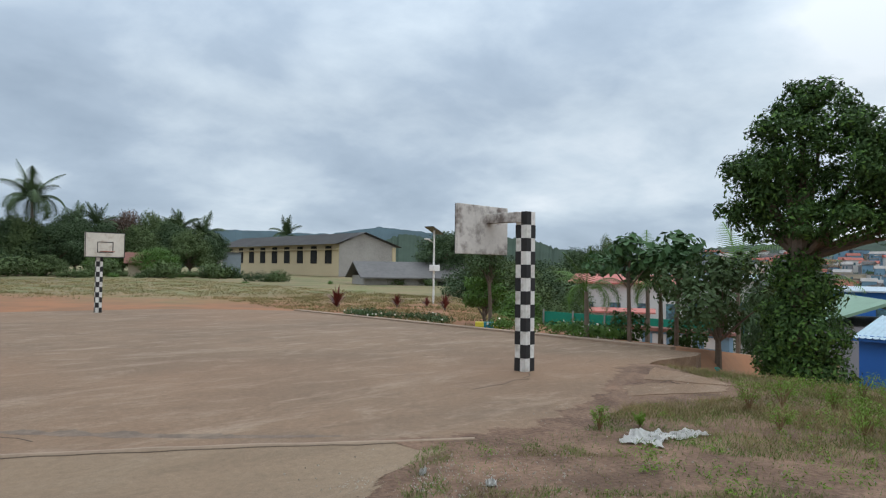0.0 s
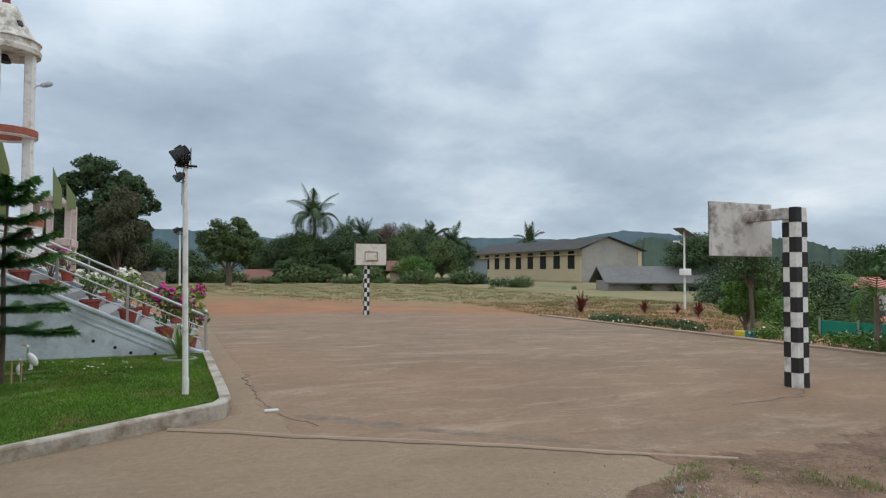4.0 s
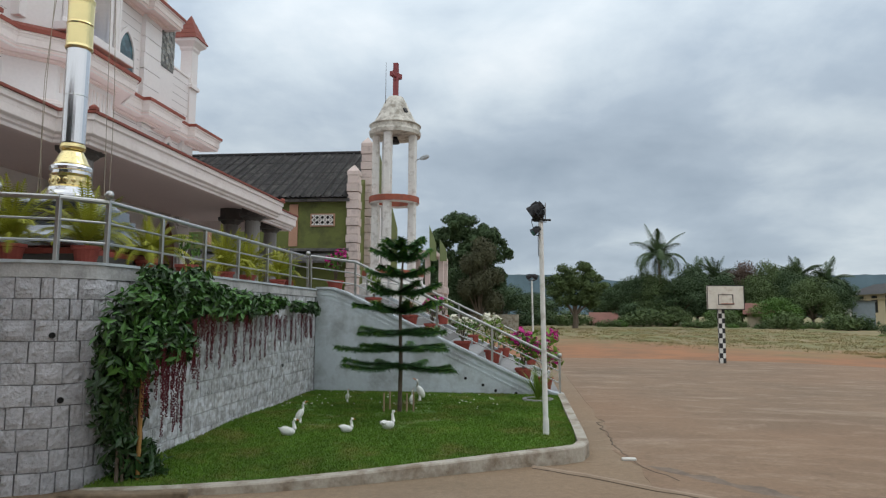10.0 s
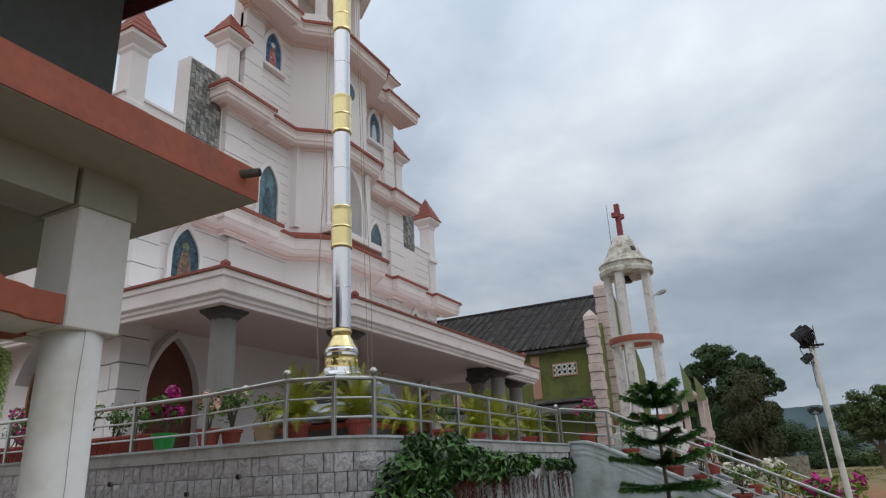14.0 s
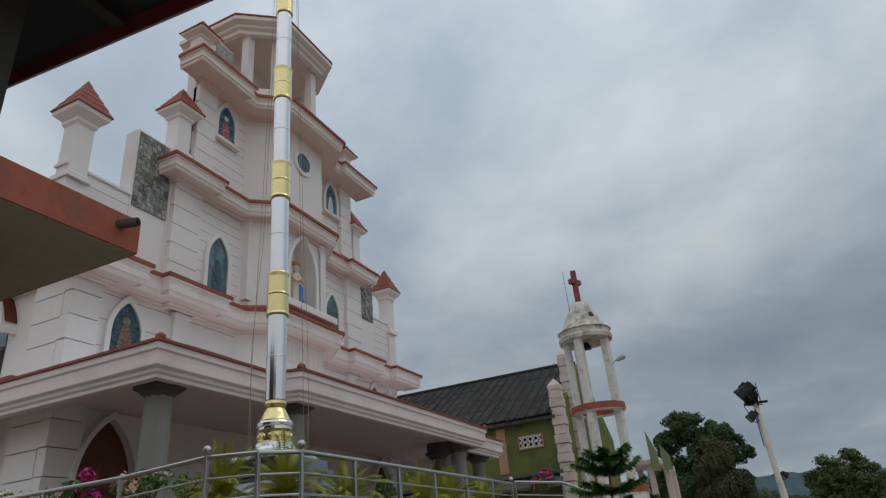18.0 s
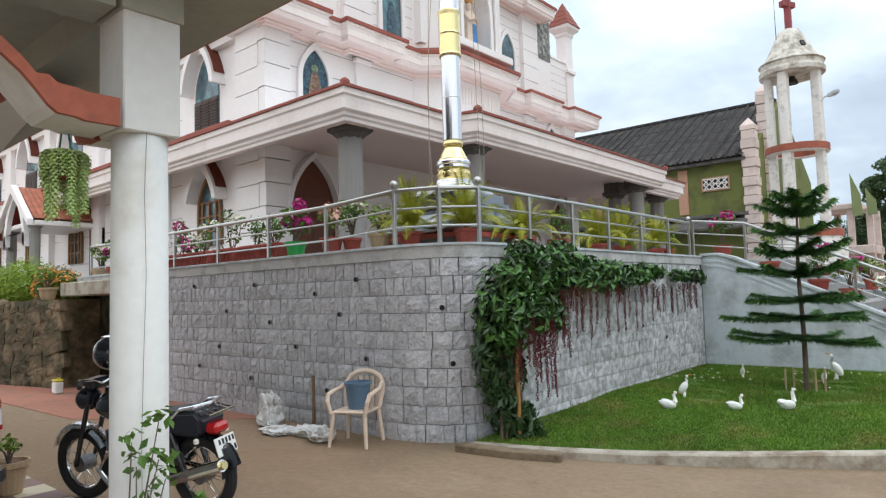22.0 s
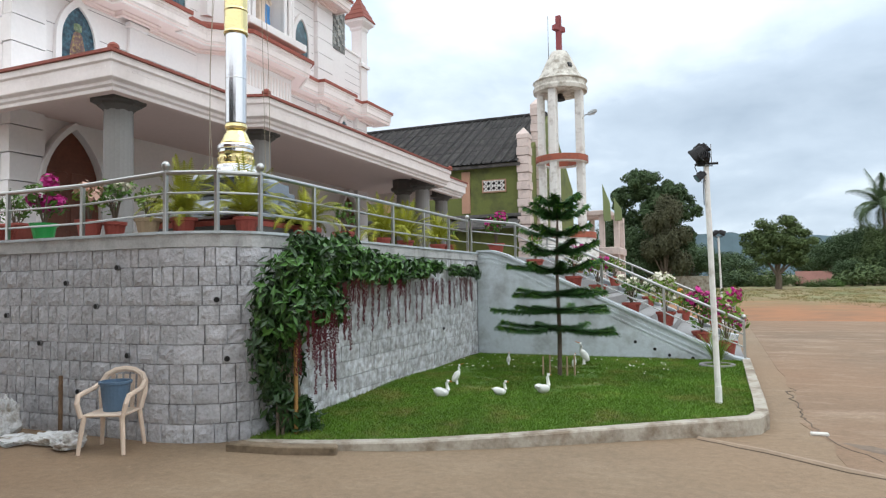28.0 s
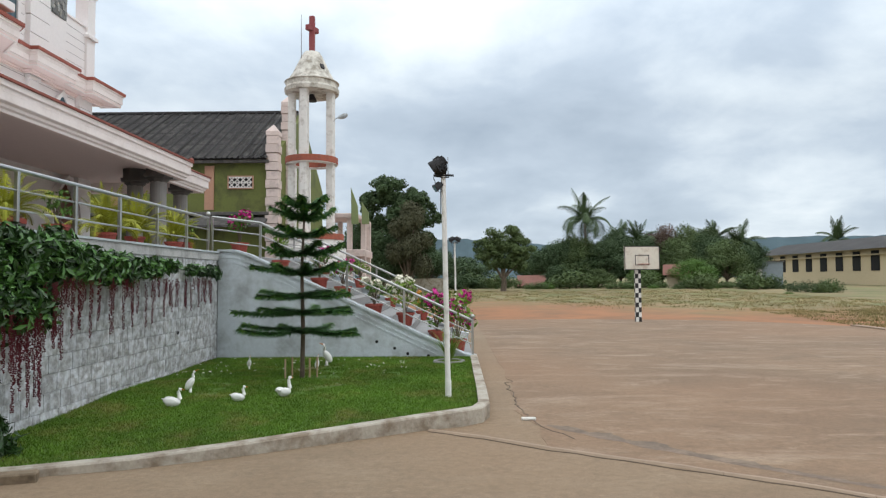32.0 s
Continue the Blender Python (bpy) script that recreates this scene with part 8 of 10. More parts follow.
# ---- chair, bucket and sacks by the wall ----
M["plastic"] = material("beige_plastic", (0.70, 0.56, 0.45), 0.45, 0.08, 20, 3, 0.02)
M["bucket"] = material("blue_grey_bucket", (0.10, 0.17, 0.26), 0.5, 0.1)
M["sack"] = material("white_woven_sack", (0.66, 0.66, 0.66), 0.85, 0.2, 18, 4, 0.3, stain=(0.28, 0.24, 0.19))
chair = thing("plastic_chair", (-5.12, 4.95, 0.0), "beige plastic armchair by the stone wall", "chair")
bm = B()
box(bm, -0.23, -0.22, 0.40, 0.23, 0.22, 0.43, 0.012)
part("seat", bm, "plastic", chair)
for sx in (-1, 1):
    for sy in (-1, 1):
        part("leg", tube(B(), (sx * 0.25, sy * 0.25, 0.0), (sx * 0.21, sy * 0.20, 0.42), 0.022, 0.030, 8), "plastic", chair)
    bm = B()
    sweep(bm, [(sx * 0.23, -0.23, 0.40), (sx * 0.27, -0.24, 0.55), (sx * 0.28, -0.20, 0.63), (sx * 0.285, -0.05, 0.65), (sx * 0.28, 0.1, 0.665), (sx * 0.25, 0.24, 0.72)], 0.028, 8)
    part("armrest", bm, "plastic", chair)
bm = B()
sweep(bm, [(-0.22, 0.20, 0.42), (-0.255, 0.24, 0.62), (-0.25, 0.26, 0.72), (-0.205, 0.28, 0.80), (-0.11, 0.295, 0.85), (0, 0.30, 0.865), (0.11, 0.295, 0.85), (0.205, 0.28, 0.80), (0.25, 0.26, 0.72), (0.255, 0.24, 0.62), (0.22, 0.20, 0.42)], 0.034, 8)
part("back_frame", bm, "plastic", chair)
for k in range(5):
    part("back_slat", box(B(), -0.17 + 0.078 * k, 0.235, 0.43, -0.12 + 0.078 * k, 0.25, 0.82, 0.004, Matrix.Translation((0, 0.0, 0)) @ Matrix.Rotation(radians(-4), 4, "X")), "plastic", chair)
chair.rotation_euler = (0, 0, radians(22))
chair.scale = (0.85, 0.85, 0.85)
bk = thing("bucket", (-5.13, 4.99, 0.3665), "blue grey bucket standing on the chair", "bucket")
part("pail", lathe(B(), [(0.105, 0), (0.135, 0.25), (0.15, 0.255), (0.15, 0.28), (0.13, 0.28), (0.10, 0.02), (0.01, 0.015)], n=24), "bucket", bk)
rg = random.Random(3)


def sack(x, y, sx, sy, sz, seed, label):
    """A crumpled woven sack with sharp folds."""
    bm = B()
    bmesh.ops.create_cube(bm, size=2.0)
    bmesh.ops.subdivide_edges(bm, edges=bm.edges[:], cuts=9, use_grid_fill=True)
    r = random.Random(seed)
    o = Vector((r.uniform(0, 9), r.uniform(0, 9), r.uniform(0, 9)))
    for v in bm.verts:
        c = v.co.copy()
        round_ = c / max(0.6, c.length ** 0.55)
        fold = abs(noise.noise(c * 1.2 + o)) * 0.4 + abs(noise.noise(c * 2.4 + o)) * 0.22 - 0.15
        p = Vector((round_.x * sx, round_.y * sy * (1.15 - 0.35 * c.z * (sz > 0.2)), (round_.z * 0.5 + 0.5) * sz))
        v.co = p * (1 + fold)
        v.co.z = max(0.0, v.co.z + 0.25 * sz * noise.noise(Vector((c.x * 2, c.y * 2, seed))) * (c.z > 0))
    ob = part("sack", bm, "sack")
    ob.location = (x, y, 0.0)
    ob.rotation_euler = (0, 0, r.uniform(-0.3, 0.3))
    tagged(ob, label, "sack", "sacks by the wall")


sack(-6.72, 4.98, 0.20, 0.10, 0.40, 1, "standing white woven sack, half full")
sack(-6.33, 4.82, 0.26, 0.15, 0.06, 2, "crumpled white sack lying on the concrete")
sack(-5.9, 4.92, 0.20, 0.13, 0.10, 3, "crumpled white sack lying on the concrete")
sack(-5.55, 4.82, 0.14, 0.12, 0.14, 4, "folded white sack beside the chair")
tagged(part("rusty_post", box(B(), -6.2, 5.20, 0.0, -6.165, 5.235, 0.62, 0.006), material("rusty_iron", (0.20, 0.125, 0.075), 0.9, 0.3, 30, 6, 0.3)), "short rusty post against the stone wall", "post")
can = thing("jerrycan", (-12.6, 4.6, 0.0), "white and yellow plastic jerrycan on the paving", "jerrycan")
part("can", box(B(), -0.13, -0.10, 0.01, 0.13, 0.10, 0.30, 0.03), "plate", can)
part("top", box(B(), -0.13, -0.10, 0.302, 0.13, 0.10, 0.36, 0.02), "stickyellow", can)
part("cap", lathe(B(), [(0.04, 0), (0.04, 0.04), (0.01, 0.045)], (0.06, 0, 0.36), n=12), "stickyellow", can)
can.scale = (0.7, 0.7, 0.7)
potted((-6.15, 2.05, 0.017), "tall", "nearly bare plant in a brown clay pot", "creampot", 0.15, 0.27, 0.5)

# climbing shoot with a white trumpet flower by the porch column
shoot = thing("climbing_shoot", (-2.80, 1.60, 0.0), "thin climbing plant with a white flower", "plant")
rg = random.Random(12)
blobs, bm = [], B()
for tip in ((-0.12, 0.05, 0.80), (0.0, 0.1, 1.02), (-0.05, 0.05, 0.66), (0.06, 0.12, 0.56), (-0.22, -0.06, 0.30), (0.12, 0.2, 0.34), (0.2, 0.34, 0.28), (0.04, 0.0, 0.42), (-0.1, 0.02, 0.92), (0.08, 0.06, 0.86), (0.02, 0.25, 0.60), (-0.02, 0.14, 0.74), (0.1, 0.02, 0.2)):
    mid_ = (tip[0] * 0.4 + rg.uniform(-0.08, 0.08), tip[1] * 0.4, tip[2] * 0.55)
    sweep(bm, [(rg.uniform(-0.08, 0.08), rg.uniform(-0.04, 0.04), 0), mid_, tip], [0.006, 0.005, 0.0025], 5)
    blobs.append((tip, (0.075, 0.075, 0.06)))
for k in range(20):
    a = (rg.uniform(-0.15, 0.15), rg.uniform(-0.06, 0.1), 0.0)
    sweep(bm, [a, (a[0] + rg.uniform(-0.1, 0.1), a[1] + rg.uniform(-0.1, 0.1), rg.uniform(0.15, 0.4)), (a[0] + rg.uniform(-0.25, 0.2), a[1], rg.uniform(0.25, 0.6))], [0.005, 0.004, 0.002], 5)
part("stem", bm, "bark", shoot)
v, f = leaf_mesh(blobs, 250, 0.027, 13, 0.55, up=0.6)
mesh_part("foliage", v, f, "leaf", shoot)
bm = B()
lathe(bm, [(0.006, 0), (0.012, 0.06), (0.035, 0.10), (0.065, 0.115), (0.03, 0.10), (0.008, 0.06)], (0.10, 0.28, 0.42), n=10)
bmesh.ops.rotate(bm, cent=(0.10, 0.28, 0.42), matrix=Matrix.Rotation(radians(35), 3, "Y"), verts=bm.verts)
part("flower", bm, "ornament", shoot)

# ---- hanging pots ----
hang = thing("hanging_plant", (-3.33, 1.475, 1.90), "trailing succulent in a hanging pot", "hanging plant")
bm = B()
sweep(bm, [(-0.11, 0, 0.5), (0, 0, 0.80), (0.11, 0, 0.5)], 0.006, 5)
sweep(bm, [(0, 0, 0.80), (0.0, 0.0, 0.83), (0.06, 0.0, 0.82)], 0.008, 5)
part("hanger", bm, material("green_cord", (0.03, 0.20, 0.17), 0.6), hang)
part("pot", lathe(B(), [(0.06, 0.36), (0.085, 0.40), (0.095, 0.49), (0.08, 0.49), (0.01, 0.47)], n=16), "terracotta", hang)
rg = random.Random(44)
M["succulent"] = material("pale_green_succulent", (0.54, 0.68, 0.30), 0.5, 0.3, 20, 5, 0.0)
for k in range(27):
    a = 2 * math.pi * k / 27 + rg.uniform(-0.1, 0.1)
    L = rg.uniform(0.10, 0.26) if k % 4 else rg.uniform(0.32, 0.46)
    rr = 0.095 + rg.uniform(-0.02, 0.03)
    verts, faces = [], []
    n = int((L + 0.14) / 0.02)
    for i in range(n):
        d = i * 0.02
        if d < 0.14:
            q = d / 0.14
            c = Vector((math.cos(a) * rr * (0.3 + 0.75 * q), math.sin(a) * rr * (0.3 + 0.75 * q), 0.49 + 0.05 * math.sin(q * 2.6) - 0.02 * q))
        else:
            c = Vector((math.cos(a) * rr * 1.05, math.sin(a) * rr * 1.05, 0.49 - (d - 0.14)))
        for j in range(6):
            e = a + j * math.pi / 3 + i * 0.5
            dv = Vector((math.cos(e), math.sin(e), -0.45)) * 0.036
            sd = Vector((-dv.y, dv.x, 0)) * 0.36
            b = len(verts)
            verts += [c + Vector((0, 0, 0.012)), c + dv * 0.55 + sd + Vector((0, 0, 0.01)), c + dv, c + dv * 0.55 - sd + Vector((0, 0, 0.01))]
            faces.append((b, b + 1, b + 2, b + 3))
    mesh_part("tendril", verts, faces, "succulent", hang)
hang.scale = (0.8, 0.8, 0.8)
hang2 = thing("hanging_plant", (-8.3, 2.2, 2.25), "small plant in a blue hanging pot", "hanging plant")
part("pot", lathe(B(), [(0.11, 0), (0.16, 0.16), (0.17, 0.2), (0.14, 0.2), (0.01, 0.17)], n=16), "bluepot", hang2)
bm = B()
sweep(bm, [(-0.15, 0, 0.2), (0, 0, 0.6), (0.15, 0, 0.2)], 0.006, 5)
sweep(bm, [(0, 0, 0.6), (0, 0, 0.94)], 0.006, 5)
part("hanger", bm, "grey_dark", hang2)
v, f = leaf_mesh([((0, 0, 0.24), (0.16, 0.16, 0.08))], 60, 0.05, 3)
mesh_part("foliage", v, f, "leaf", hang2)

# ---- rough stone wall and garden at the far left ----
bm = B()
prism(bm, [(-26, 2.3), (-13.3, 4.85), (-13.3, 5.58), (-26, 5.58)], "z", -0.2, 1.66)
rough = tagged(part("wall_rubble", bm, "oldstone"), "old brown rubble stone retaining wall", "wall", kind="structure")
OLD = [rock_face(k + 90, "oldstone") for k in range(6)]
rg = random.Random(15)
for row in range(8):
    s = rg.uniform(-0.2, 0.0)
    while s < 9.0:
        w = rg.uniform(0.14, 0.46)
        t = (s + w / 2) / 12.95
        x, y = -13.3 - 12.7 * t, 4.85 - 2.55 * t
        ob = new("rubble_stone", rg.choice(OLD))
        ob.parent = rough
        ob.matrix_local = Matrix.Translation((x, y - 0.03, 0.10 + 0.205 * row + rg.uniform(-0.06, 0.06))) @ Matrix.Rotation(math.atan2(2.55, 12.7), 4, "Z") @ Matrix.Rotation(rg.uniform(-0.35, 0.35), 4, "Y") @ Matrix.Rotation(rg.uniform(-0.06, 0.06), 4, "X") @ Matrix.Diagonal((w * rg.uniform(0.85, 1.1), rg.uniform(0.9, 2.0), rg.uniform(0.13, 0.27), 1))
        s += w
tagged(part("terrace_ledge", box(B(), -13.7, 5.0, 1.72, -11.4, 5.75, 1.98, 0.02), "kerb"), "cement ledge where the railing meets the garden", "ledge", kind="structure")
for (x, y, z, r, mat, lab) in ((-16.2, 5.2, 1.85, 0.75, "lime", "rounded lime green bush"), (-18.2, 5.0, 1.85, 0.7, "lime", "rounded yellow green bush"), (-14.7, 5.3, 1.8, 0.55, "leaf", "orange flowering bush"), (-20.5, 5.5, 1.9, 0.8, "leaf_dark", "dark green bush")):
    b = thing("bush", (x, y, z - 0.2), lab + " on the garden wall", "bush")
    v, f = leaf_mesh([((0, 0, r * 0.6), (r, r * 0.8, r * 0.7)), ((r * 0.5, 0, r * 0.45), (r * 0.6, r * 0.6, r * 0.5)), ((-r * 0.5, 0, r * 0.5), (r * 0.6, r * 0.6, r * 0.55))], 8000, 0.030, int(-x * 10), 0.4)
    mesh_part("foliage", v, f, mat, b)
    part("stem", tube(B(), (0, 0, -0.2), (0, 0, r * 0.8), 0.04, 0.02, 8), "bark", b)
    if "orange" in lab:
        v, f = leaf_mesh([((0, 0, r * 0.6), (r * 1.02, r * 0.82, r * 0.72))], 900, 0.028, 91, 0.8, fill=0.05)
        mesh_part("blossom", v, f, "petal_orange", b)
potted((-17.0, 4.3, 1.66), "shrub", "leafy plant in a green pot on the garden wall", "greenpot", 0.2, 0.25, 1.0)
potted((-14.2, 4.95, 1.66), "shrub", "leafy plant in a clay pot on the garden wall", "creampot", 0.18, 0.25, 0.9)
potted((-12.5, 5.55, 1.99), "shrub", "magenta flowering plant in a clay pot on the ledge", "terracotta", 0.17, 0.25, 1.3, "magenta")
potted((-13.2, 5.55, 1.99), "shrub", "white flowering plant in a clay pot on the ledge", "creampot", 0.17, 0.25, 1.0, "petal_white")


# ---- trees ----
M["far_leaf"] = material("far_tree_leaf", (0.090, 0.128, 0.050), 0.75, 0.45, 1.2, 0.15, 0.0, spec=0.15)
M["far_leaf_dark"] = material("far_dark_leaf", (0.060, 0.094, 0.044), 0.75, 0.45, 1.2, 0.15, 0.0, spec=0.15)
M["palm_leaf"] = material("coconut_frond", (0.052, 0.082, 0.034), 0.65, 0.35, 3, 0.6, 0.0, spec=0.2)
M["palm_trunk"] = material("palm_trunk", (0.16, 0.13, 0.10), 0.9, 0.25, 12, 2, 0.3)


def ground_at(x, y):
    return ground_height(x, y)


def broad_tree(at, height, width, seed, leaves, leaf, mat, label, trunk_part=0.3, group="", lumps=9, girth=0.028):
    """Trunk, limbs and a crown of many leaves gathered in uneven lumps."""
    rg = random.Random(seed)
    t = thing("tree", at, label, "tree", group)
    bm = B()
    th = height * trunk_part
    r0 = max(0.035, height * girth)
    lean = rg.uniform(-0.04, 0.04) * height
    sweep(bm, [(0, 0, -0.3), (lean * 0.3, 0, th * 0.5), (lean, 0, th), (lean, 0, height * 0.75)], [r0 * 1.2, r0, r0 * 0.85, r0 * 0.25], 8)
    blobs = []
    for k in range(lumps):
        a = 2 * math.pi * k / lumps * 2.4 + rg.uniform(-0.4, 0.4)
        u = (k + 0.5) / lumps
        d = width / 2 * rg.uniform(0.25, 0.78) * math.sin(math.pi * (0.25 + 0.7 * u)) * 1.15
        z = th + (height - th) * (0.18 + 0.68 * u)
        c = (lean + math.cos(a) * d, math.sin(a) * d, z)
        rr = width * rg.uniform(0.17, 0.27)
        blobs.append((c, (rr, rr, rr * 0.78)))
        sweep(bm, [(lean * 0.8, 0, th * 0.9), (c[0] * 0.5, c[1] * 0.5, (th + z) / 2), c], [r0 * 0.5, r0 * 0.3, r0 * 0.1], 6)
    part("trunk", bm, "bark", t)
    v, f = leaf_mesh(blobs, leaves, leaf, seed, 0.55, fill=0.5)
    mesh_part("crown", v, f, mat, t)
    return t


def coconut_palm(at, height, seed, label, frond=2.6, count=17, mat="palm_leaf", group="coconut palms"):
    rg = random.Random(seed)
    t = thing("palm_tree", at, label, "palm tree", group)
    lean = rg.uniform(-0.08, 0.08) * height
    pts = [(lean * (k / 6) ** 1.6, 0, -0.3 + (height + 0.3) * k / 6) for k in range(7)]
    part("trunk", sweep(B(), pts, [height * 0.017 * (1.25 - 0.5 * k / 6) + 0.03 for k in range(7)], 8), "palm_trunk", t)
    frond_plant(t, (lean, 0, height - 0.05), frond * 1.15, count, seed, mat, 30, droop=1.35, spread=(5, 115), width=0.11, fat=0.40)
    return t


def polar(az, d):
    """A place by its bearing (degrees left of +y) and distance from the walk's start."""
    return -math.sin(radians(az)) * d, math.cos(radians(az)) * d


# belt of trees behind the field
M["vine_brown"] = material("brown_vine_leaf", (0.078, 0.080, 0.046), 0.75, 0.4, 1.2, 0.15, 0.0, spec=0.15)
M["far_leaf_red"] = material("reddish_tree_leaf", (0.110, 0.070, 0.050), 0.7, 0.45, 1.5, 0.3, 0.0)
rg = random.Random(60)
LEAVES = ("far_leaf", "far_leaf_dark", "far_leaf", "far_leaf_dark", "far_leaf_red", "leaf")
protos = [broad_tree((0, 0, 0), 8.0, 8.5, 201 + k, 15000, 0.13, LEAVES[k], "leafy tree in the belt behind the field", 0.16, "trees behind the field", 16) for k in range(6)]
# bearing, distance, height of the top, width of the crown, look
BELT = ((6.9, 64, 7.2, 5.0, 1), (5.4, 58, 5.6, 4.0, 1), (1.6, 70, 4.8, 5.0, 3), (-8.9, 84, 5.9, 6.0, 1), (-10.4, 82, 6.5, 5.5, 3),
        (-11.9, 80, 6.5, 6.0, 0), (-13.4, 79, 6.1, 6.0, 1), (-14.9, 82, 6.6, 6.0, 3), (-16.4, 84, 6.4, 6.0, 1), (-18.2, 88, 8.3, 5.6, 4), (-20.4, 88, 8.3, 5.4, 0), (-19.3, 84, 6.4, 6.0, 2), (-21.6, 86, 7.2, 5.0, 3),
        (-23.2, 81, 6.0, 5.6, 2), (-24.6, 84, 5.2, 3.6, 1), (-1.0, 98, 4.6, 8.0, 3), (-8.0, 104, 6.0, 8.0, 1), (-22.4, 83, 5.4, 5.0, 1), (-20.7, 76, 3.6, 4.4, 5), (-16.8, 78, 2.8, 3.4, 5), (-13.0, 74, 2.6, 3.6, 2), (-9.8, 76, 3.0, 4.0, 1),
        (-44.7, 62, 5.2, 6.5, 1), (-47.4, 70, 4.4, 7.0, 3), (-56.0, 118, 5.8, 9.0, 1), (-57.6, 122, 6.4, 8.0, 3), (-58.6, 150, 9.8, 5.0, 0), (-52.6, 90, 3.2, 9.0, 3), (-54.3, 84, 2.2, 8.0, 0), (-61.5, 130, 5.2, 8.0, 2), (-50.0, 80, 2.8, 9.0, 2), (-14.4, 86, 8.0, 4.0, 3), (-17.2, 90, 7.6, 4.2, 1), (-10.9, 86, 7.2, 4.0, 0), (-21.9, 90, 8.2, 4.0, 2), (-25.2, 96, 6.4, 4.0, 1),
        (-47.6, 40, 2.3, 4.6, 1), (-50.0, 36, 2.2, 4.6, 2), (-52.4, 38, 1.7, 4.6, 3), (-54.6, 44, 1.6, 5.0, 0), (-51.2, 30, 0.7, 3.4, 5), (-53.8, 30, 0.3, 3.4, 2), (-71.0, 52, 1.3, 5.0, 3), (-74.0, 48, 0.8, 5.0, 2))
for k, (az, d, top, wide, look_of) in enumerate(BELT):
    x, y = polar(az, d)
    g = min(ground_at(x, y), 0.6) if top > 2.5 else min(ground_at(x, y), top - 3.5)
    sx, sz = wide * (1.25 if az > -2 else 1.05) / 8.0, (top - g) * (1.0 if az > -6 else 0.93) / 7.7
    m = Matrix.Translation((x, y, g)) @ Matrix.Rotation(rg.uniform(0, 6.28), 4, "Z") @ Matrix.Diagonal((sx, sx, sz, 1))
    t = copy_thing(protos[look_of], m)
    if look_of == 4:
        tagged(t, "tree with reddish brown leaves in the belt")
    if look_of == 5:
        tagged(t, "small bright green tree at the field edge")
for k, p in enumerate(protos):
    x, y = polar(-10.0 - 2.2 * k, 96)
    p.matrix_basis = Matrix.Translation((x, y, 0.6)) @ Matrix.Diagonal((0.85, 0.85, 0.62, 1))
tagged(protos[4], "tree with reddish brown leaves in the belt")


def dome_tree(az, d, blobs, leaves, leaf, mat, label, seed):
    """A tall tree whose crown is a set of rounded domes (sideways, away, up, radius)."""
    x, y = polar(az, d)
    t = thing("tree", (x, y, 0.4), label, "tree")
    t.rotation_euler = (0, 0, radians(az))
    bm = B()
    low_ = min(b[2] - b[3] for b in blobs)
    sweep(bm, [(0, 0, -0.3), (0.1, 0, low_ * 0.6), (0, 0, low_ + 0.6), (0, 0, low_ + 2.2)], [0.3, 0.24, 0.2, 0.06], 8)
    for b in blobs:
        sweep(bm, [(0, 0, low_ * 0.9), (b[0] * 0.5, b[1] * 0.5, (low_ + b[2]) / 2), (b[0], b[1], b[2])], [0.14, 0.09, 0.03], 6)
    part("trunk", bm, "bark", t)
    bl = []
    rg2 = random.Random(seed)
    for u, w, z, q in blobs:
        bl.append(((u, w, z), (q * 0.62, q * 0.62, q * 0.55)))
        for k in range(11):
            a, e = rg2.uniform(0, 6.28), rg2.uniform(-0.5, 1.2)
            bl.append(((u + q * 0.75 * math.cos(a) * math.cos(e), w + q * 0.75 * math.sin(a) * math.cos(e), z + q * 0.70 * math.sin(e)), (q * 0.30, q * 0.30, q * 0.22)))
    v, f = leaf_mesh(bl, leaves, leaf, seed, 0.55, fill=0.5)
    mesh_part("crown", v, f, mat, t)
    return t


dome_tree(4.1, 60, ((-0.9, 0, 9.0, 2.0), (-2.3, 0.3, 8.0, 1.5), (0.7, 0.5, 8.2, 1.8), (2.0, 0, 8.3, 1.5), (2.7, 0.2, 6.7, 1.4), (-2.3, 0.3, 6.0, 1.5), (0, 0.4, 6.4, 2.1), (-1.2, 0.3, 4.4, 1.8), (1.5, 0.5, 5.0, 1.8), (-2.2, 0.3, 3.2, 1.5), (0.2, 0.4, 2.6, 1.9), (2.4, 0.4, 4.2, 1.3), (2.2, 0.4, 2.4, 1.4)), 46000, 0.12, "far_leaf_dark", "tall dark green tree behind the pavilion", 261)
dome_tree(-5.0, 62, ((0, 0, 4.6, 2.0), (-1.7, 0, 3.7, 1.5), (1.7, 0, 3.8, 1.5), (0.4, -0.4, 3.2, 1.7), (-0.9, -0.3, 2.6, 1.4), (1.5, -0.2, 2.5, 1.3)), 17000, 0.11, "far_leaf", "round mango tree at the field edge", 262)
vine = broad_tree((0, 0, 0), 8.0, 5.0, 230, 15000, 0.12, "vine_brown", "tall tree smothered in brown dry vine", 0.1, "", 14)
x, y = polar(3.3, 56)
vine.matrix_basis = Matrix.Translation((x, y, 0.4)) @ Matrix.Diagonal((0.72, 0.72, 1.02, 1))
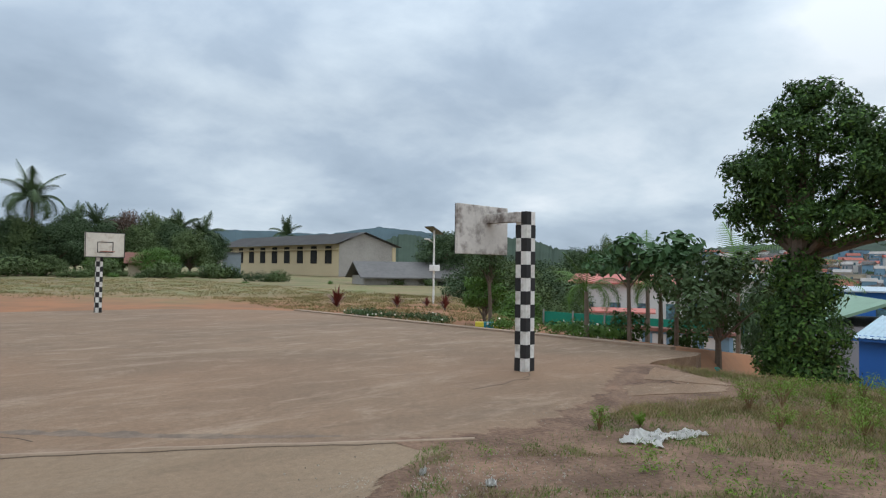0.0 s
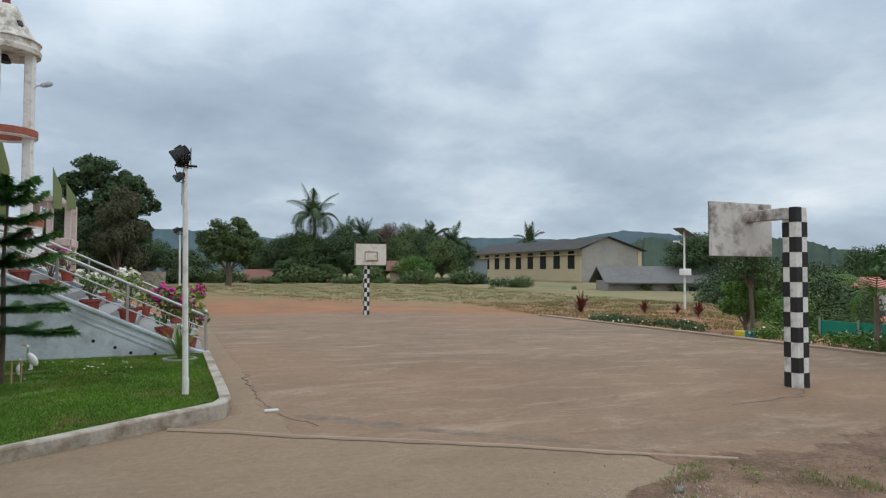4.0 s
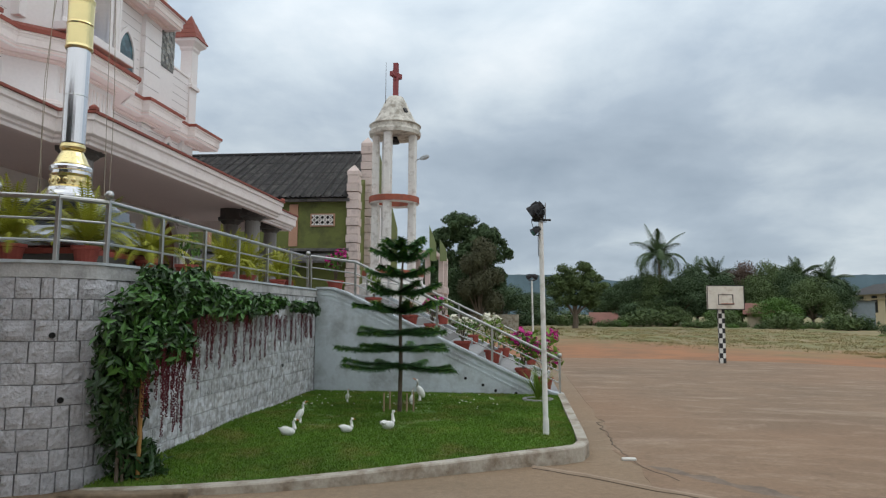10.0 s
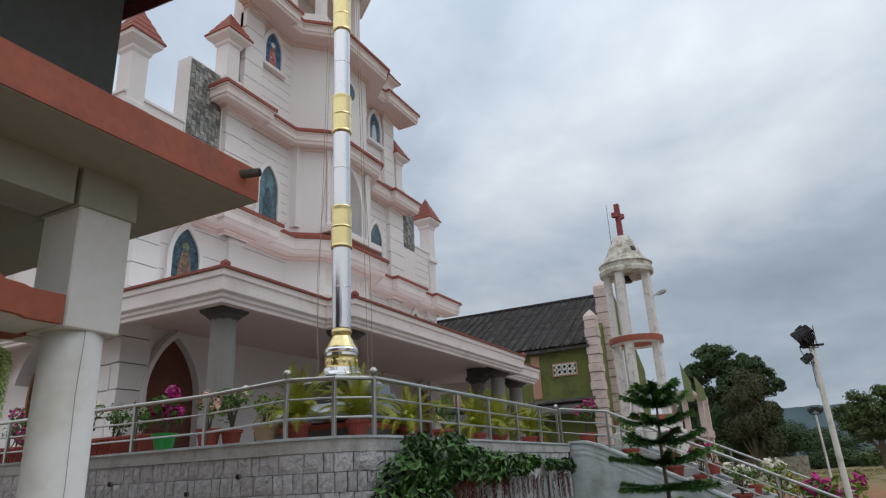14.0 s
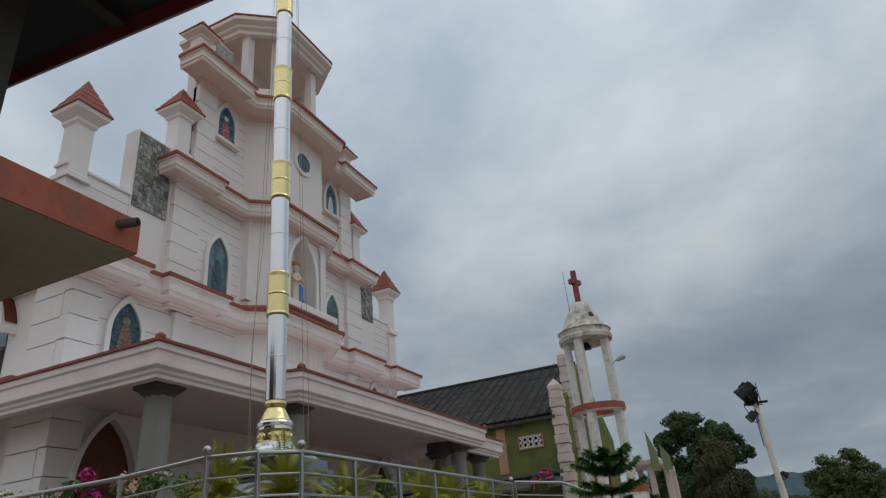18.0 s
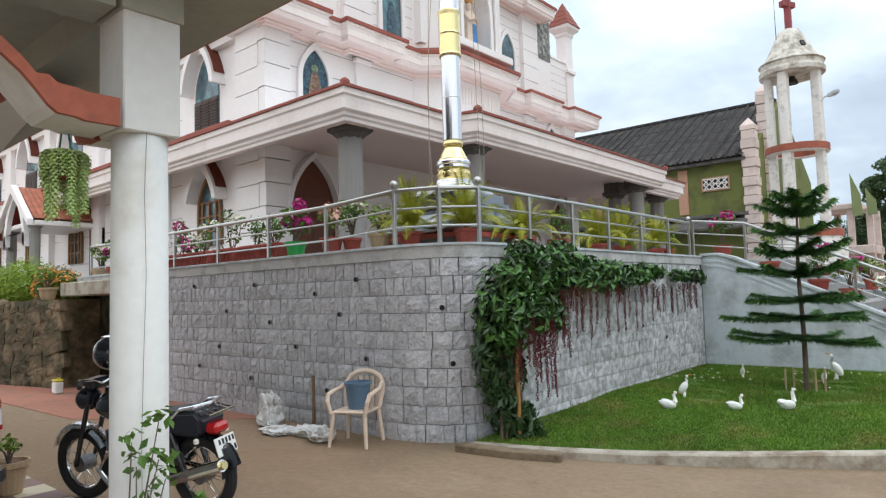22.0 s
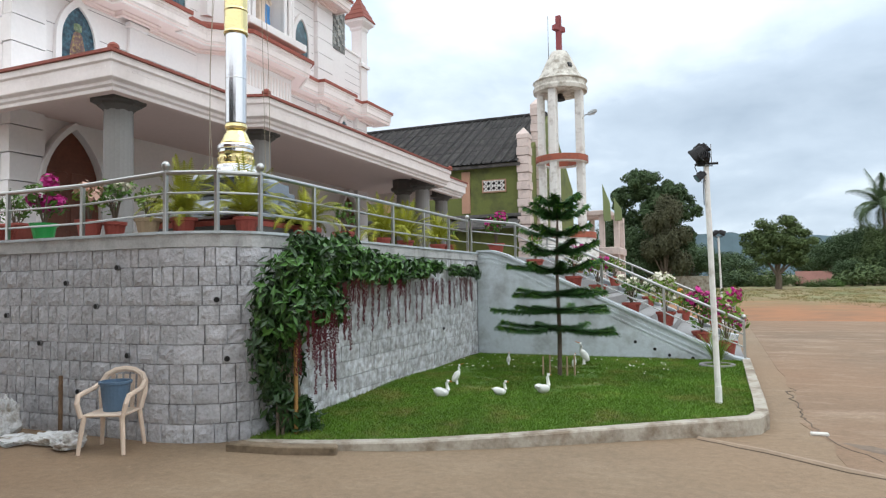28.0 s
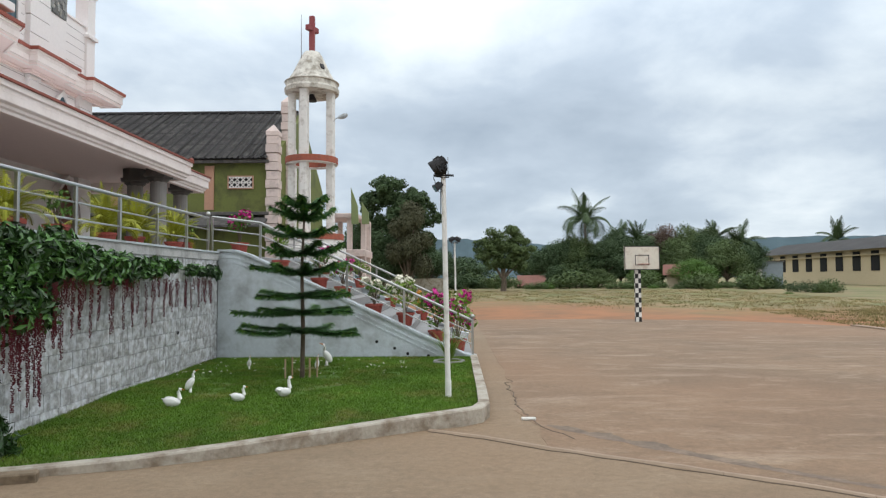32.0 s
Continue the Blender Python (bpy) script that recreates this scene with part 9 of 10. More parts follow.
# bushes along the field's edge
bush_protos = []
for k in range(3):
    b = thing("bush", (0, 0, 0), "low green bush along the far edge of the field", "bush", "bushes along the field")
    v, f = leaf_mesh([((0, 0, 0.7), (1.5, 1.0, 0.8)), ((1.0, 0.1, 0.5), (0.9, 0.8, 0.6)), ((-1.0, 0, 0.6), (0.9, 0.8, 0.7))], 1500, 0.11, 300 + k, 0.4, fill=0.9)
    mesh_part("foliage", v, f, ("leaf", "far_leaf", "far_leaf_dark")[k], b)
    part("stem", tube(B(), (0, 0, -0.2), (0, 0, 0.8), 0.06, 0.03, 6), "bark", b)
    bush_protos.append(b)
for k in range(84):
    az = 4.5 - 31.0 * k / 55 + rg.uniform(-0.4, 0.4) if k < 56 else -26.5 - 22 * (k - 56) / 27 + rg.uniform(-0.5, 0.5)
    d = rg.uniform(70, 76) if az > -27 else rg.uniform(57, 62)
    x, y = polar(az, d)
    if rg.random() < 0.3 and k >= 3:
        continue
    s = rg.choice((0.45, 0.7, 0.95, 1.3)) * rg.uniform(0.85, 1.2) if az > -26 else (rg.uniform(0.5, 0.95) if az > -36 else rg.uniform(0.35, 0.7))
    if az < -38:
        s *= 0.8
    m = Matrix.Translation((x, y, ground_at(x, y) - 0.05)) @ Matrix.Rotation(rg.uniform(0, 6.28), 4, "Z") @ Matrix.Diagonal((s, s, s * rg.uniform(0.7, 1.2), 1))
    if k < 3:
        bush_protos[k].matrix_basis = m
    else:
        copy_thing(bush_protos[k % 3], m)
for k, (az, d, hub, fr) in enumerate(((-12.15, 80, 8.0, 4.0), (-14.9, 86, 6.3, 2.6), (-16.2, 86, 5.9, 3.0), (-22.4, 90, 5.9, 3.2), (-24.3, 90, 5.2, 3.4), (-31.0, 130, 7.4, 3.8))):
    x, y = polar(az, d)
    g = ground_at(x, y)
    coconut_palm((x, y, g), hub - g, 400 + k, "tall coconut palm above the trees", fr, 25)

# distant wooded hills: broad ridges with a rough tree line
# distance haze is mixed into the far hill's blue base colour
M["hill"] = material("haze_tinted_hill", (0.075, 0.115, 0.135), 0.95, 0.25, 0.05, 0.008, 0.0)
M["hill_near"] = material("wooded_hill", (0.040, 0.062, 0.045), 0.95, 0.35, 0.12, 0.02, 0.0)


def hill(name, az0, az1, d, tops, mat, label, base=-20.0, depth=160.0, seed=0):
    """A ridge on an arc: tops are heights at even steps of bearing."""
    n = 160
    verts, faces = [], []
    for i in range(n + 1):
        u = i / n
        az = az0 + (az1 - az0) * u
        s = u * (len(tops) - 1)
        k = min(int(s), len(tops) - 2)
        t = s - k
        t = t * t * (3 - 2 * t)
        top = tops[k] * (1 - t) + tops[k + 1] * t
        top += d * 0.0030 * noise.noise((i * 0.9, seed, 0)) + d * 0.0015 * noise.noise((i * 3.1, seed, 5))
        for dd, zz in ((d - depth * 0.5, base), (d - depth * 0.2, base + (top - base) * 0.55 + d * 0.002 * noise.noise((i * 1.7, seed, 9))), (d, top), (d + depth, base)):
            x, y = polar(az, dd)
            verts.append((x, y, zz))
    for i in range(n):
        for k in range(3):
            a = i * 4 + k
            faces.append((a, a + 4, a + 5, a + 1))
    return tagged(mesh_part(name, verts, faces, mat), label, "hill", kind="structure")


hill("backdrop_hill_far", 14, -60, 900, [20, 42, 55, 56, 48, 44, 48, 50, 50, 48, 58, 52, 34, 14, 6], "hill", "wooded hill far behind the field, tinted haze blue", seed=1)
hill("backdrop_hill_near", -34, -62, 380, [4, 14, 22, 18, 22, 20, 14, 10, 8], "hill_near", "wooded hill beyond the school", seed=2, depth=120)
hill("backdrop_hill_town", -55, -100, 460, [8, 13, 17, 20, 22, 22, 20, 18, 18, 18], "hill_near", "hillside with houses of the town", seed=3, depth=260)
# town houses on the hillside
wall_mats = [material("town_wall_white", (0.55, 0.54, 0.52), 0.85, 0.1, 1, 0.2), material("town_wall_cream", (0.45, 0.38, 0.28), 0.85, 0.1, 1, 0.2), material("town_wall_grey", (0.26, 0.27, 0.29), 0.85, 0.1, 1, 0.2), material("town_wall_blue", (0.16, 0.27, 0.36), 0.85, 0.1, 1, 0.2)]
roof_mats = [M["redtile"], M["brick"], M["darkroof"]]
rg = random.Random(71)
for k in range(270):
    az = rg.uniform(-62, -80)
    d = rg.uniform(270, 430)
    x, y = polar(az, d)
    frac = (d - 268) / (460 - 268)
    z = -14 + 30 * frac + rg.uniform(-1, 1.5)
    w, dp, h = rg.uniform(3.5, 9), rg.uniform(4, 6), rg.uniform(2.2, 5)
    hs = thing("town_house", (x, y, z - 3), "small town house on the far hillside", "house", "houses of the town")
    hs.rotation_euler = (0, 0, radians(az + rg.uniform(-25, 25)))
    part("wall", box(B(), -w / 2, -dp / 2, 0, w / 2, dp / 2, h + 3), wall_mats[rg.randrange(4)], hs)
    bm = B()
    if rg.random() < 0.6:
        prism(bm, [(-dp / 2 - 0.4, h + 3.0), (0, h + 4.4), (dp / 2 + 0.4, h + 3.0)], "x", -w / 2 - 0.4, w / 2 + 0.4)
    else:
        box(bm, -w / 2 - 0.3, -dp / 2 - 0.3, h + 3.0, w / 2 + 0.3, dp / 2 + 0.3, h + 3.35)
    part("roof", bm, rg.choice(roof_mats), hs)
    for j in range(2):
        part("window", box(B(), -w / 2 + w * (j + 0.3) / 3, -dp / 2 - 0.04, h * 0.5 + 2, -w / 2 + w * (j + 0.3) / 3 + w * 0.12, -dp / 2 - 0.01, h * 0.5 + 3.4), "glass", hs)
for k in range(46):
    az = rg.uniform(-57, -81)
    d = rg.uniform(255, 440)
    x, y = polar(az, d)
    z = -16 + 30 * (d - 268) / 192
    s = rg.uniform(0.7, 1.25)
    t = copy_thing(protos[k % 4], Matrix.Translation((x, y, z - 1)) @ Matrix.Diagonal((s, s, s, 1)))
    tagged(t, "leafy tree between the town houses", group="trees of the town")
for az, d, h in ((-68.25, 480, 34), (-64.5, 500, 28), (-19.26, 420, 36)):
    x, y = polar(az, d)
    m = thing("radio_mast", (x, y, 10 if az < -60 else 2), "thin lattice radio mast on the skyline", "radio mast")
    bm = B()
    for a in range(3):
        u, v = 1.3 * math.cos(a * 2.09), 1.3 * math.sin(a * 2.09)
        sweep(bm, [(u, v, -6), (u * 0.25, v * 0.25, h - 10)], 0.22, 4)
    for j in range(9):
        q = j / 9
        sweep(bm, [(1.3 * (1 - 0.75 * q), 0, (h - 10) * q), (-0.6 * (1 - 0.75 * q), 1.1 * (1 - 0.75 * q), (h - 10) * (q + 0.1))], 0.15, 4)
    part("lattice", bm, "grey", m)

M["bluish_sheet"] = material("bluish_metal_roof", (0.42, 0.50, 0.56), 0.5, 0.1, 4, 0.6)
M["sheet_wall"] = material("grey_metal_sheet", (0.22, 0.26, 0.29), 0.6, 0.12, 4, 0.6)
# ---- school and sheds beyond the field ----
school = thing("school", (54, 86, 1.2), "long cream school with grey block gable, dark roof", "school building")
put(school, "long_wall", box(B(), 50, 70.7, 0.5, 50.3, 104, 4.8), "cream")
put(school, "gable_wall", prism(B(), [(50.02, 0.5), (59.5, 0.5), (59.5, 4.7), (53.9, 6.35), (50.02, 4.75)], "y", 70.6, 70.95), "brick")
put(school, "gable_strip", box(B(), 59.0, 70.5, 0.5, 59.6, 70.7, 4.6), "cream")
bm = B()
for pts in (((49.0, 70.0, 4.75), (49.0, 105, 4.75), (53.9, 105, 6.5), (53.9, 70.0, 6.5)), ((53.9, 70.0, 6.5), (53.9, 105, 6.5), (60.4, 105, 4.6), (60.4, 70.0, 4.6))):
    bm.faces.new([bm.verts.new(p) for p in pts])
bmesh.ops.solidify(bm, geom=bm.faces[:], thickness=0.15)
M["grey_roof"] = material("grey_sheet_roof", (0.135, 0.13, 0.127), 0.85, 0.2, 3, 0.4, 0.1)
put(school, "roof", bm, "grey_roof")
for k in range(9):
    y = 72.3 + 3.5 * k
    w = put(school, "window", box(B(), 49.93, y, 2.2, 50.02, y + 1.5, 4.0), "hole", "dark classroom window with bars")
    put(school, "transom", box(B(), 49.92, y + 0.1, 4.2, 50.02, y + 1.4, 4.55), "hole")
put(school, "ledge", box(B(), 49.6, 70.7, 4.05, 50.0, 104, 4.15), "cream")
put(school, "end_wall", box(B(), 50, 103.7, 0.5, 59.5, 104, 4.7), "brick")
shed = thing("shed", (40.8, 44.2, -0.1), "low long shed with grey sheet roof", "shed")
part("wall", box(B(), -6.2, -2.2, -1, 6.2, 2.2, 1.1), "brick", shed)
part("roof", prism(B(), [(-2.9, 0.95), (0, 2.35), (2.9, 0.95), (2.9, 0.85), (0, 2.22), (-2.9, 0.85)], "x", -6.7, 6.7), "grey_roof", shed)
for k in range(3):
    part("opening", box(B(), 0.5 + 1.6 * k, -2.3, -0.1, 1.3 + 1.6 * k, -2.25, 0.6), "hole", shed)
shed.rotation_euler = (0, 0, radians(-23))
M["dull_roof"] = material("dull_red_tile_roof", (0.19, 0.085, 0.065), 0.85, 0.25, 6, 0.8, 0.2)
for az, d, w, h in ((-7.4, 75.5, 2.4, 0.6), (-19.4, 77.5, 2.2, 1.7)):
    x, y = polar(az, d)
    c = thing("cottage", (x, y, 0.4), "small cottage with dull red tiled roof among trees", "house")
    part("wall", box(B(), -w / 2, -1.6, -0.6, w / 2, 1.6, h), wall_mats[1], c)
    part("roof", prism(B(), [(-2.2, h - 0.3), (0, h + 0.9), (2.2, h - 0.3)], "x", -w / 2 - 0.4, w / 2 + 0.4), "dull_roof", c)
    c.rotation_euler = (0, 0, radians(az))
x, y = polar(-25.0, 92)
c = thing("cottage", (x, y, 0.6), "small white house beside the school", "house")
part("wall", box(B(), -1.0, -1, -0.5, 1.0, 1, 2.0), wall_mats[0], c)
part("roof", box(B(), -1.3, -1.3, 2.0, 1.3, 1.3, 2.12), "bluish_sheet", c)
x, y = polar(-26.4, 86)
c = thing("sheet_shed", (x, y, 0.6), "shed with grey metal sheet wall", "shed")
part("wall", box(B(), -1.1, -0.8, -0.5, 1.1, 0.8, 2.7), "sheet_wall", c)
part("roof", box(B(), -1.25, -1.0, 2.7, 1.25, 1.0, 2.78), "grey_roof", c)
c.rotation_euler = (0, 0, radians(-26))
wl_ = thing("boundary_wall", (-1, 60, 0.3), "low grey boundary wall beyond the field", "wall")
put(wl_, "masonry", box(B(), -6, 58, 0, 0.2, 58.3, 1.6), "kerb")

# ---- garden beside the court ----
M["cordyline"] = material("red_cordyline_leaf", (0.14, 0.032, 0.026), 0.5, 0.3, 8, 3, 0.0)


def spiky(at, size, n, seed, mat, label, category="plant"):
    p = thing("spiky_plant", at, label, category, "red leaved plants in the garden")
    rg = random.Random(seed)
    v, f = [], []
    for k in range(n):
        a, L, t = rg.uniform(0, 6.28), size * rg.uniform(0.6, 1.1), rg.uniform(0.15, 1.0)
        z0 = size * 0.4 * rg.random()
        for i in range(3):
            b = len(v)
            q = []
            for u, s in ((i / 3, -1), (i / 3, 1), ((i + 1) / 3, 1), ((i + 1) / 3, -1)):
                wd = 0.07 * size * math.sin(math.pi * (0.12 + 0.85 * u))
                d = L * t * u
                q.append((math.cos(a) * d - math.sin(a) * s * wd, math.sin(a) * d + math.cos(a) * s * wd, z0 + L * u * (1 - 0.5 * t * u)))
            v += q
            f.append((b, b + 1, b + 2, b + 3))
    mesh_part("leaves", v, f, mat, p)
    part("stem", tube(B(), (0, 0, -0.1), (0, 0, size * 0.4), 0.04, 0.03, 6), "bark", p)
    return p


for px_az, d, s in ((-35.2, 27, 0.75), (-40.4, 27.5, 0.5), (-44.6, 26.5, 0.55), (-43.0, 28, 0.4)):
    x, y = polar(px_az, d)
    spiky((x, y, ground_at(x, y)), s, 40, int(d * 10), "cordyline", "red leaved plant in the dry grass")
sol = thing("solar_street_lamp", (21.5, 22.6, ground_at(21.5, 22.6)), "white solar street lamp with control box", "street lamp")
part("pole", tube(B(), (0, 0, -0.1), (0, 0, 3.5), 0.05, 0.04, 10), "white", sol)
part("control_box", box(B(), -0.22, -0.2, 1.55, 0.22, 0.1, 1.85, 0.02), "plate", sol)
part("solar_panel", box(B(), -0.4, -0.3, -0.02, 0.4, 0.3, 0.02, 0.005, Matrix.Translation((0, 0, 3.5)) @ Matrix.Rotation(radians(25), 4, "Y")), "carglass", sol)
part("lamp_arm", sweep(B(), [(0, 0, 2.9), (-0.5, -0.1, 3.05)], 0.02, 6), "white", sol)
part("lamp_head", box(B(), -0.7, -0.16, 3.03, -0.4, -0.04, 3.09, 0.01), "plate", sol)


def hedge(line, h, w, seed, label, count, mat="leaf"):
    b = thing("hedge", (*line[0], 0), label, "hedge")
    bl = []
    rg = random.Random(seed)
    for (x0, y0), (x1, y1) in zip(line, line[1:]):
        n = max(2, int(math.hypot(x1 - x0, y1 - y0) / 0.7))
        for i in range(n):
            t = i / n
            x, y = x0 + (x1 - x0) * t, y0 + (y1 - y0) * t
            bl.append(((x - line[0][0] + rg.uniform(-0.2, 0.2), y - line[0][1], ground_at(x, y) + h * 0.45), (0.55, w, h * rg.uniform(0.4, 0.65))))
    v, f = leaf_mesh(bl, int(count * 1.6), 0.045, seed, 0.4, fill=0.8)
    mesh_part("foliage", v, f, mat, b)
    v, f = leaf_mesh(bl, count // 34, 0.035, seed + 1, 0.8, fill=0.05)
    mesh_part("blossom", v, f, "petal_white", b)
    return b


M["olive_leaf"] = material("olive_leaf", (0.066, 0.105, 0.042), 0.65, 0.35, 6, 1.6, 0.0, spec=0.15)
hedge([(13.5, 18.0), (13.9, 15.8), (14.1, 13.6)], 0.28, 0.4, 501, "low flowering hedge beside the court", 1500, "olive_leaf")
hedge([(13.9, 11.8), (14.2, 10.2), (14.2, 9.0), (14.2, 8.2)], 0.40, 0.45, 502, "flowering hedge beside the court", 2600, "leaf")
bm = B()
prism(bm, [(12.9, 21.0), (13.15, 21.0), (13.15, 6.4), (12.9, 6.4)], "z", -0.6, 0.045)
tagged(part("court_kerb", bm, "lip"), "sandy kerb along the court edge", "kerb", kind="structure")
broad_tree((14.3, 12.6, -0.2), 2.7, 1.5, 511, 3000, 0.04, "olive_leaf", "small airy tree in a painted planter beside the court", 0.55, girth=0.02)
broad_tree((15.2, 13.6, -0.3), 2.2, 1.7, 512, 4200, 0.045, "leaf", "small dense tree behind the planter", 0.2)
pb = thing("tree_planter", (14.1, 12.5, -0.25), "yellow and blue painted planter box", "planter")
for k, (a, b, mm) in enumerate(((-0.55, -0.2, "stickyellow"), (-0.2, 0.2, "bluepot"), (0.2, 0.55, "stickyellow"))):
    part("planter_side", box(B(), a, -0.25, 0.2, b, 0.25, 0.5, 0.01), mm, pb)
pb.rotation_euler = (0, 0, radians(-48))
pb.scale = (0.7, 0.7, 0.7)
tagged(pb, kind="")


def fan_palm(at, height, seed, label, frond=1.4):
    t = thing("palm_tree", at, label, "palm tree", "garden palms")
    part("trunk", sweep(B(), [(0, 0, -0.4), (0.03, 0, height * 0.5), (0.0, 0, height)], [0.08, 0.06, 0.045], 8), "palm_trunk", t)
    frond_plant(t, (0, 0, height - 0.05), frond, 13, seed, "leaf", 26, droop=1.6, spread=(15, 100), width=0.10, fat=0.26)


fan_palm((13.75, 9.0, -0.15), 1.25, 521, "young palm beside the court")
fan_palm((16.6, 8.9, -0.6), 2.2, 522, "palm with arching fronds in the garden")
fan_palm((15.4, 7.9, -0.4), 1.5, 523, "young palm in the garden")
fan_palm((18.5, 7.2, -0.9), 2.4, 524, "palm with hanging fronds in the garden", 2.0)
fan_palm((17.5, 5.3, -0.8), 1.9, 526, "palm with drooping fronds behind the shrub", 2.0)
M["bigleaf"] = material("broad_papaya_leaf", (0.058, 0.120, 0.045), 0.6, 0.3, 5, 1.5, 0.0, spec=0.2)
broad_tree((14.4, 7.0, -0.3), 2.7, 1.9, 531, 620, 0.11, "bigleaf", "slim tree with broad dark leaves", 0.6, lumps=7, girth=0.018)
broad_tree((13.9, 7.9, -0.3), 2.8, 1.7, 532, 520, 0.11, "bigleaf", "slim tree with broad dark leaves", 0.6, lumps=6, girth=0.018)
broad_tree((13.75, 5.75, -0.35), 2.5, 2.3, 533, 3600, 0.06, "olive_leaf", "dense shrubby tree tied with green cloth", 0.22, lumps=9)
M["cloth"] = material("teal_cloth", (0.01, 0.20, 0.19), 0.8, 0.15)
tagged(part("tied_cloth", lathe(B(), [(0.06, 0), (0.085, 0.08), (0.08, 0.18), (0.055, 0.2)], (13.5, 5.7, -0.55), n=10), "cloth"), "teal cloth wrapped round the shrub foot", "cloth")
for x, y in ((15.0, 8.6), (15.8, 7.4)):
    b = thing("bush", (x, y, ground_at(x, y)), "small rounded bush near the court kerb", "bush")
    v, f = leaf_mesh([((0, 0, 0.35), (0.5, 0.5, 0.42))], 700, 0.06, int(x * 100), 0.5)
    mesh_part("foliage", v, f, "leaf_dark", b)
    part("stem", tube(B(), (0, 0, -0.1), (0, 0, 0.4), 0.03, 0.02, 6), "bark", b)
# large tree wrapped in a creeper
big = thing("tree", (12.75, 3.85, -0.45), "large dark green tree wrapped in creeper leaves", "tree")
part("trunk", sweep(B(), [(0, 0, -0.3), (0.03, 0.02, 0.8), (0.0, 0.05, 1.7), (0.05, 0.0, 2.6), (0.1, 0.0, 4.4)], [0.26, 0.22, 0.2, 0.18, 0.05], 12), "bark", big)
blobs = [((0.0, 0.3, 3.5), (1.0, 1.0, 0.75)), ((0.0, 0.75, 3.65), (0.75, 0.75, 0.7)), ((0.3, -0.9, 3.6), (1.0, 1.0, 0.8)), ((-0.4, 0.2, 4.1), (0.9, 0.9, 0.7)), ((0.2, -0.3, 4.7), (0.95, 0.9, 0.7)), ((0.0, 0.0, 5.05), (0.6, 0.6, 0.5)),
         ((0.2, -1.6, 3.6), (0.9, 0.9, 0.75)), ((0.1, 1.0, 3.15), (0.5, 0.5, 0.5)), ((0.3, -1.2, 4.4), (0.85, 0.85, 0.65)), ((0.0, 0.85, 4.1), (0.5, 0.5, 0.42)), ((-0.3, -0.7, 2.9), (0.7, 0.8, 0.5)), ((0.2, -1.9, 2.8), (0.6, 0.7, 0.45)), ((0.1, 0.45, 2.85), (0.6, 0.5, 0.4)), ((0.2, -1.35, 2.95), (0.8, 0.8, 0.5)), ((0.3, -2.2, 3.1), (0.7, 0.7, 0.6))]
rgt = random.Random(606)
lumps_ = []
for c, q in blobs:
    lumps_.append((c, tuple(0.72 * u for u in q)))
    for k in range(7):
        a_, e_ = rgt.uniform(0, 6.28), rgt.uniform(-0.6, 1.3)
        k_ = rgt.uniform(0.65, 0.98)
        lumps_.append(((c[0] + q[0] * k_ * math.cos(a_) * math.cos(e_), c[1] + q[1] * k_ * math.sin(a_) * math.cos(e_), c[2] + q[2] * k_ * math.sin(e_)), tuple(rgt.uniform(0.22, 0.36) * u for u in q)))
bm = B()
for c, r in blobs:
    sweep(bm, [(0.03, 0, 2.3), (c[0] * 0.5, c[1] * 0.5, (2.4 + c[2]) / 2), c], [0.08, 0.05, 0.015], 6)
part("limb", bm, "bark", big)
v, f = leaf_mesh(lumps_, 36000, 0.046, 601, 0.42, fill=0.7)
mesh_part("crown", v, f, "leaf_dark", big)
# lighter green leaves on the crown's outer shell
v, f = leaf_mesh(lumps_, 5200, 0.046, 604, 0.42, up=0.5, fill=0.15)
mesh_part("outer_crown_leaves", v, f, "leaf", big)
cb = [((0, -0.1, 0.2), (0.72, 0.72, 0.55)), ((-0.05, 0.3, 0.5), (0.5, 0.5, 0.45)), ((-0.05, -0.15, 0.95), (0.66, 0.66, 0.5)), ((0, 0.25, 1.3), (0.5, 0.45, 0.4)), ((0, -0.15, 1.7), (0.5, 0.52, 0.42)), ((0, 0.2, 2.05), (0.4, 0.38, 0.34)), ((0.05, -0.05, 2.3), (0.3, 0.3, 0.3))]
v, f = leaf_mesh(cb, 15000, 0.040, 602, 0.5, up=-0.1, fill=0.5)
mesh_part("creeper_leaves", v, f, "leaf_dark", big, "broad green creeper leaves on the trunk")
# lighter green leaves on the outside of the trunk's creeper
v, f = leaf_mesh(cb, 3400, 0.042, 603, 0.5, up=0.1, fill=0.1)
mesh_part("outer_leaves", v, f, "leaf", big)

# ---- houses below the garden ----
M["bluepaint"] = material("bright_blue_wall", (0.02, 0.12, 0.42), 0.7, 0.1)
M["greensheet"] = material("pale_green_sheet_roof", (0.18, 0.29, 0.20), 0.6, 0.15, 4, 0.6)
M["bluesheet"] = material("pale_blue_sheet_roof", (0.36, 0.48, 0.55), 0.5, 0.15, 4, 0.6)
M["netgreen"] = material("green_shade_net", (0.01, 0.20, 0.13), 0.8, 0.2)
M["fadedred"] = material("faded_red_roof", (0.46, 0.16, 0.13), 0.75, 0.15, 5, 0.6)


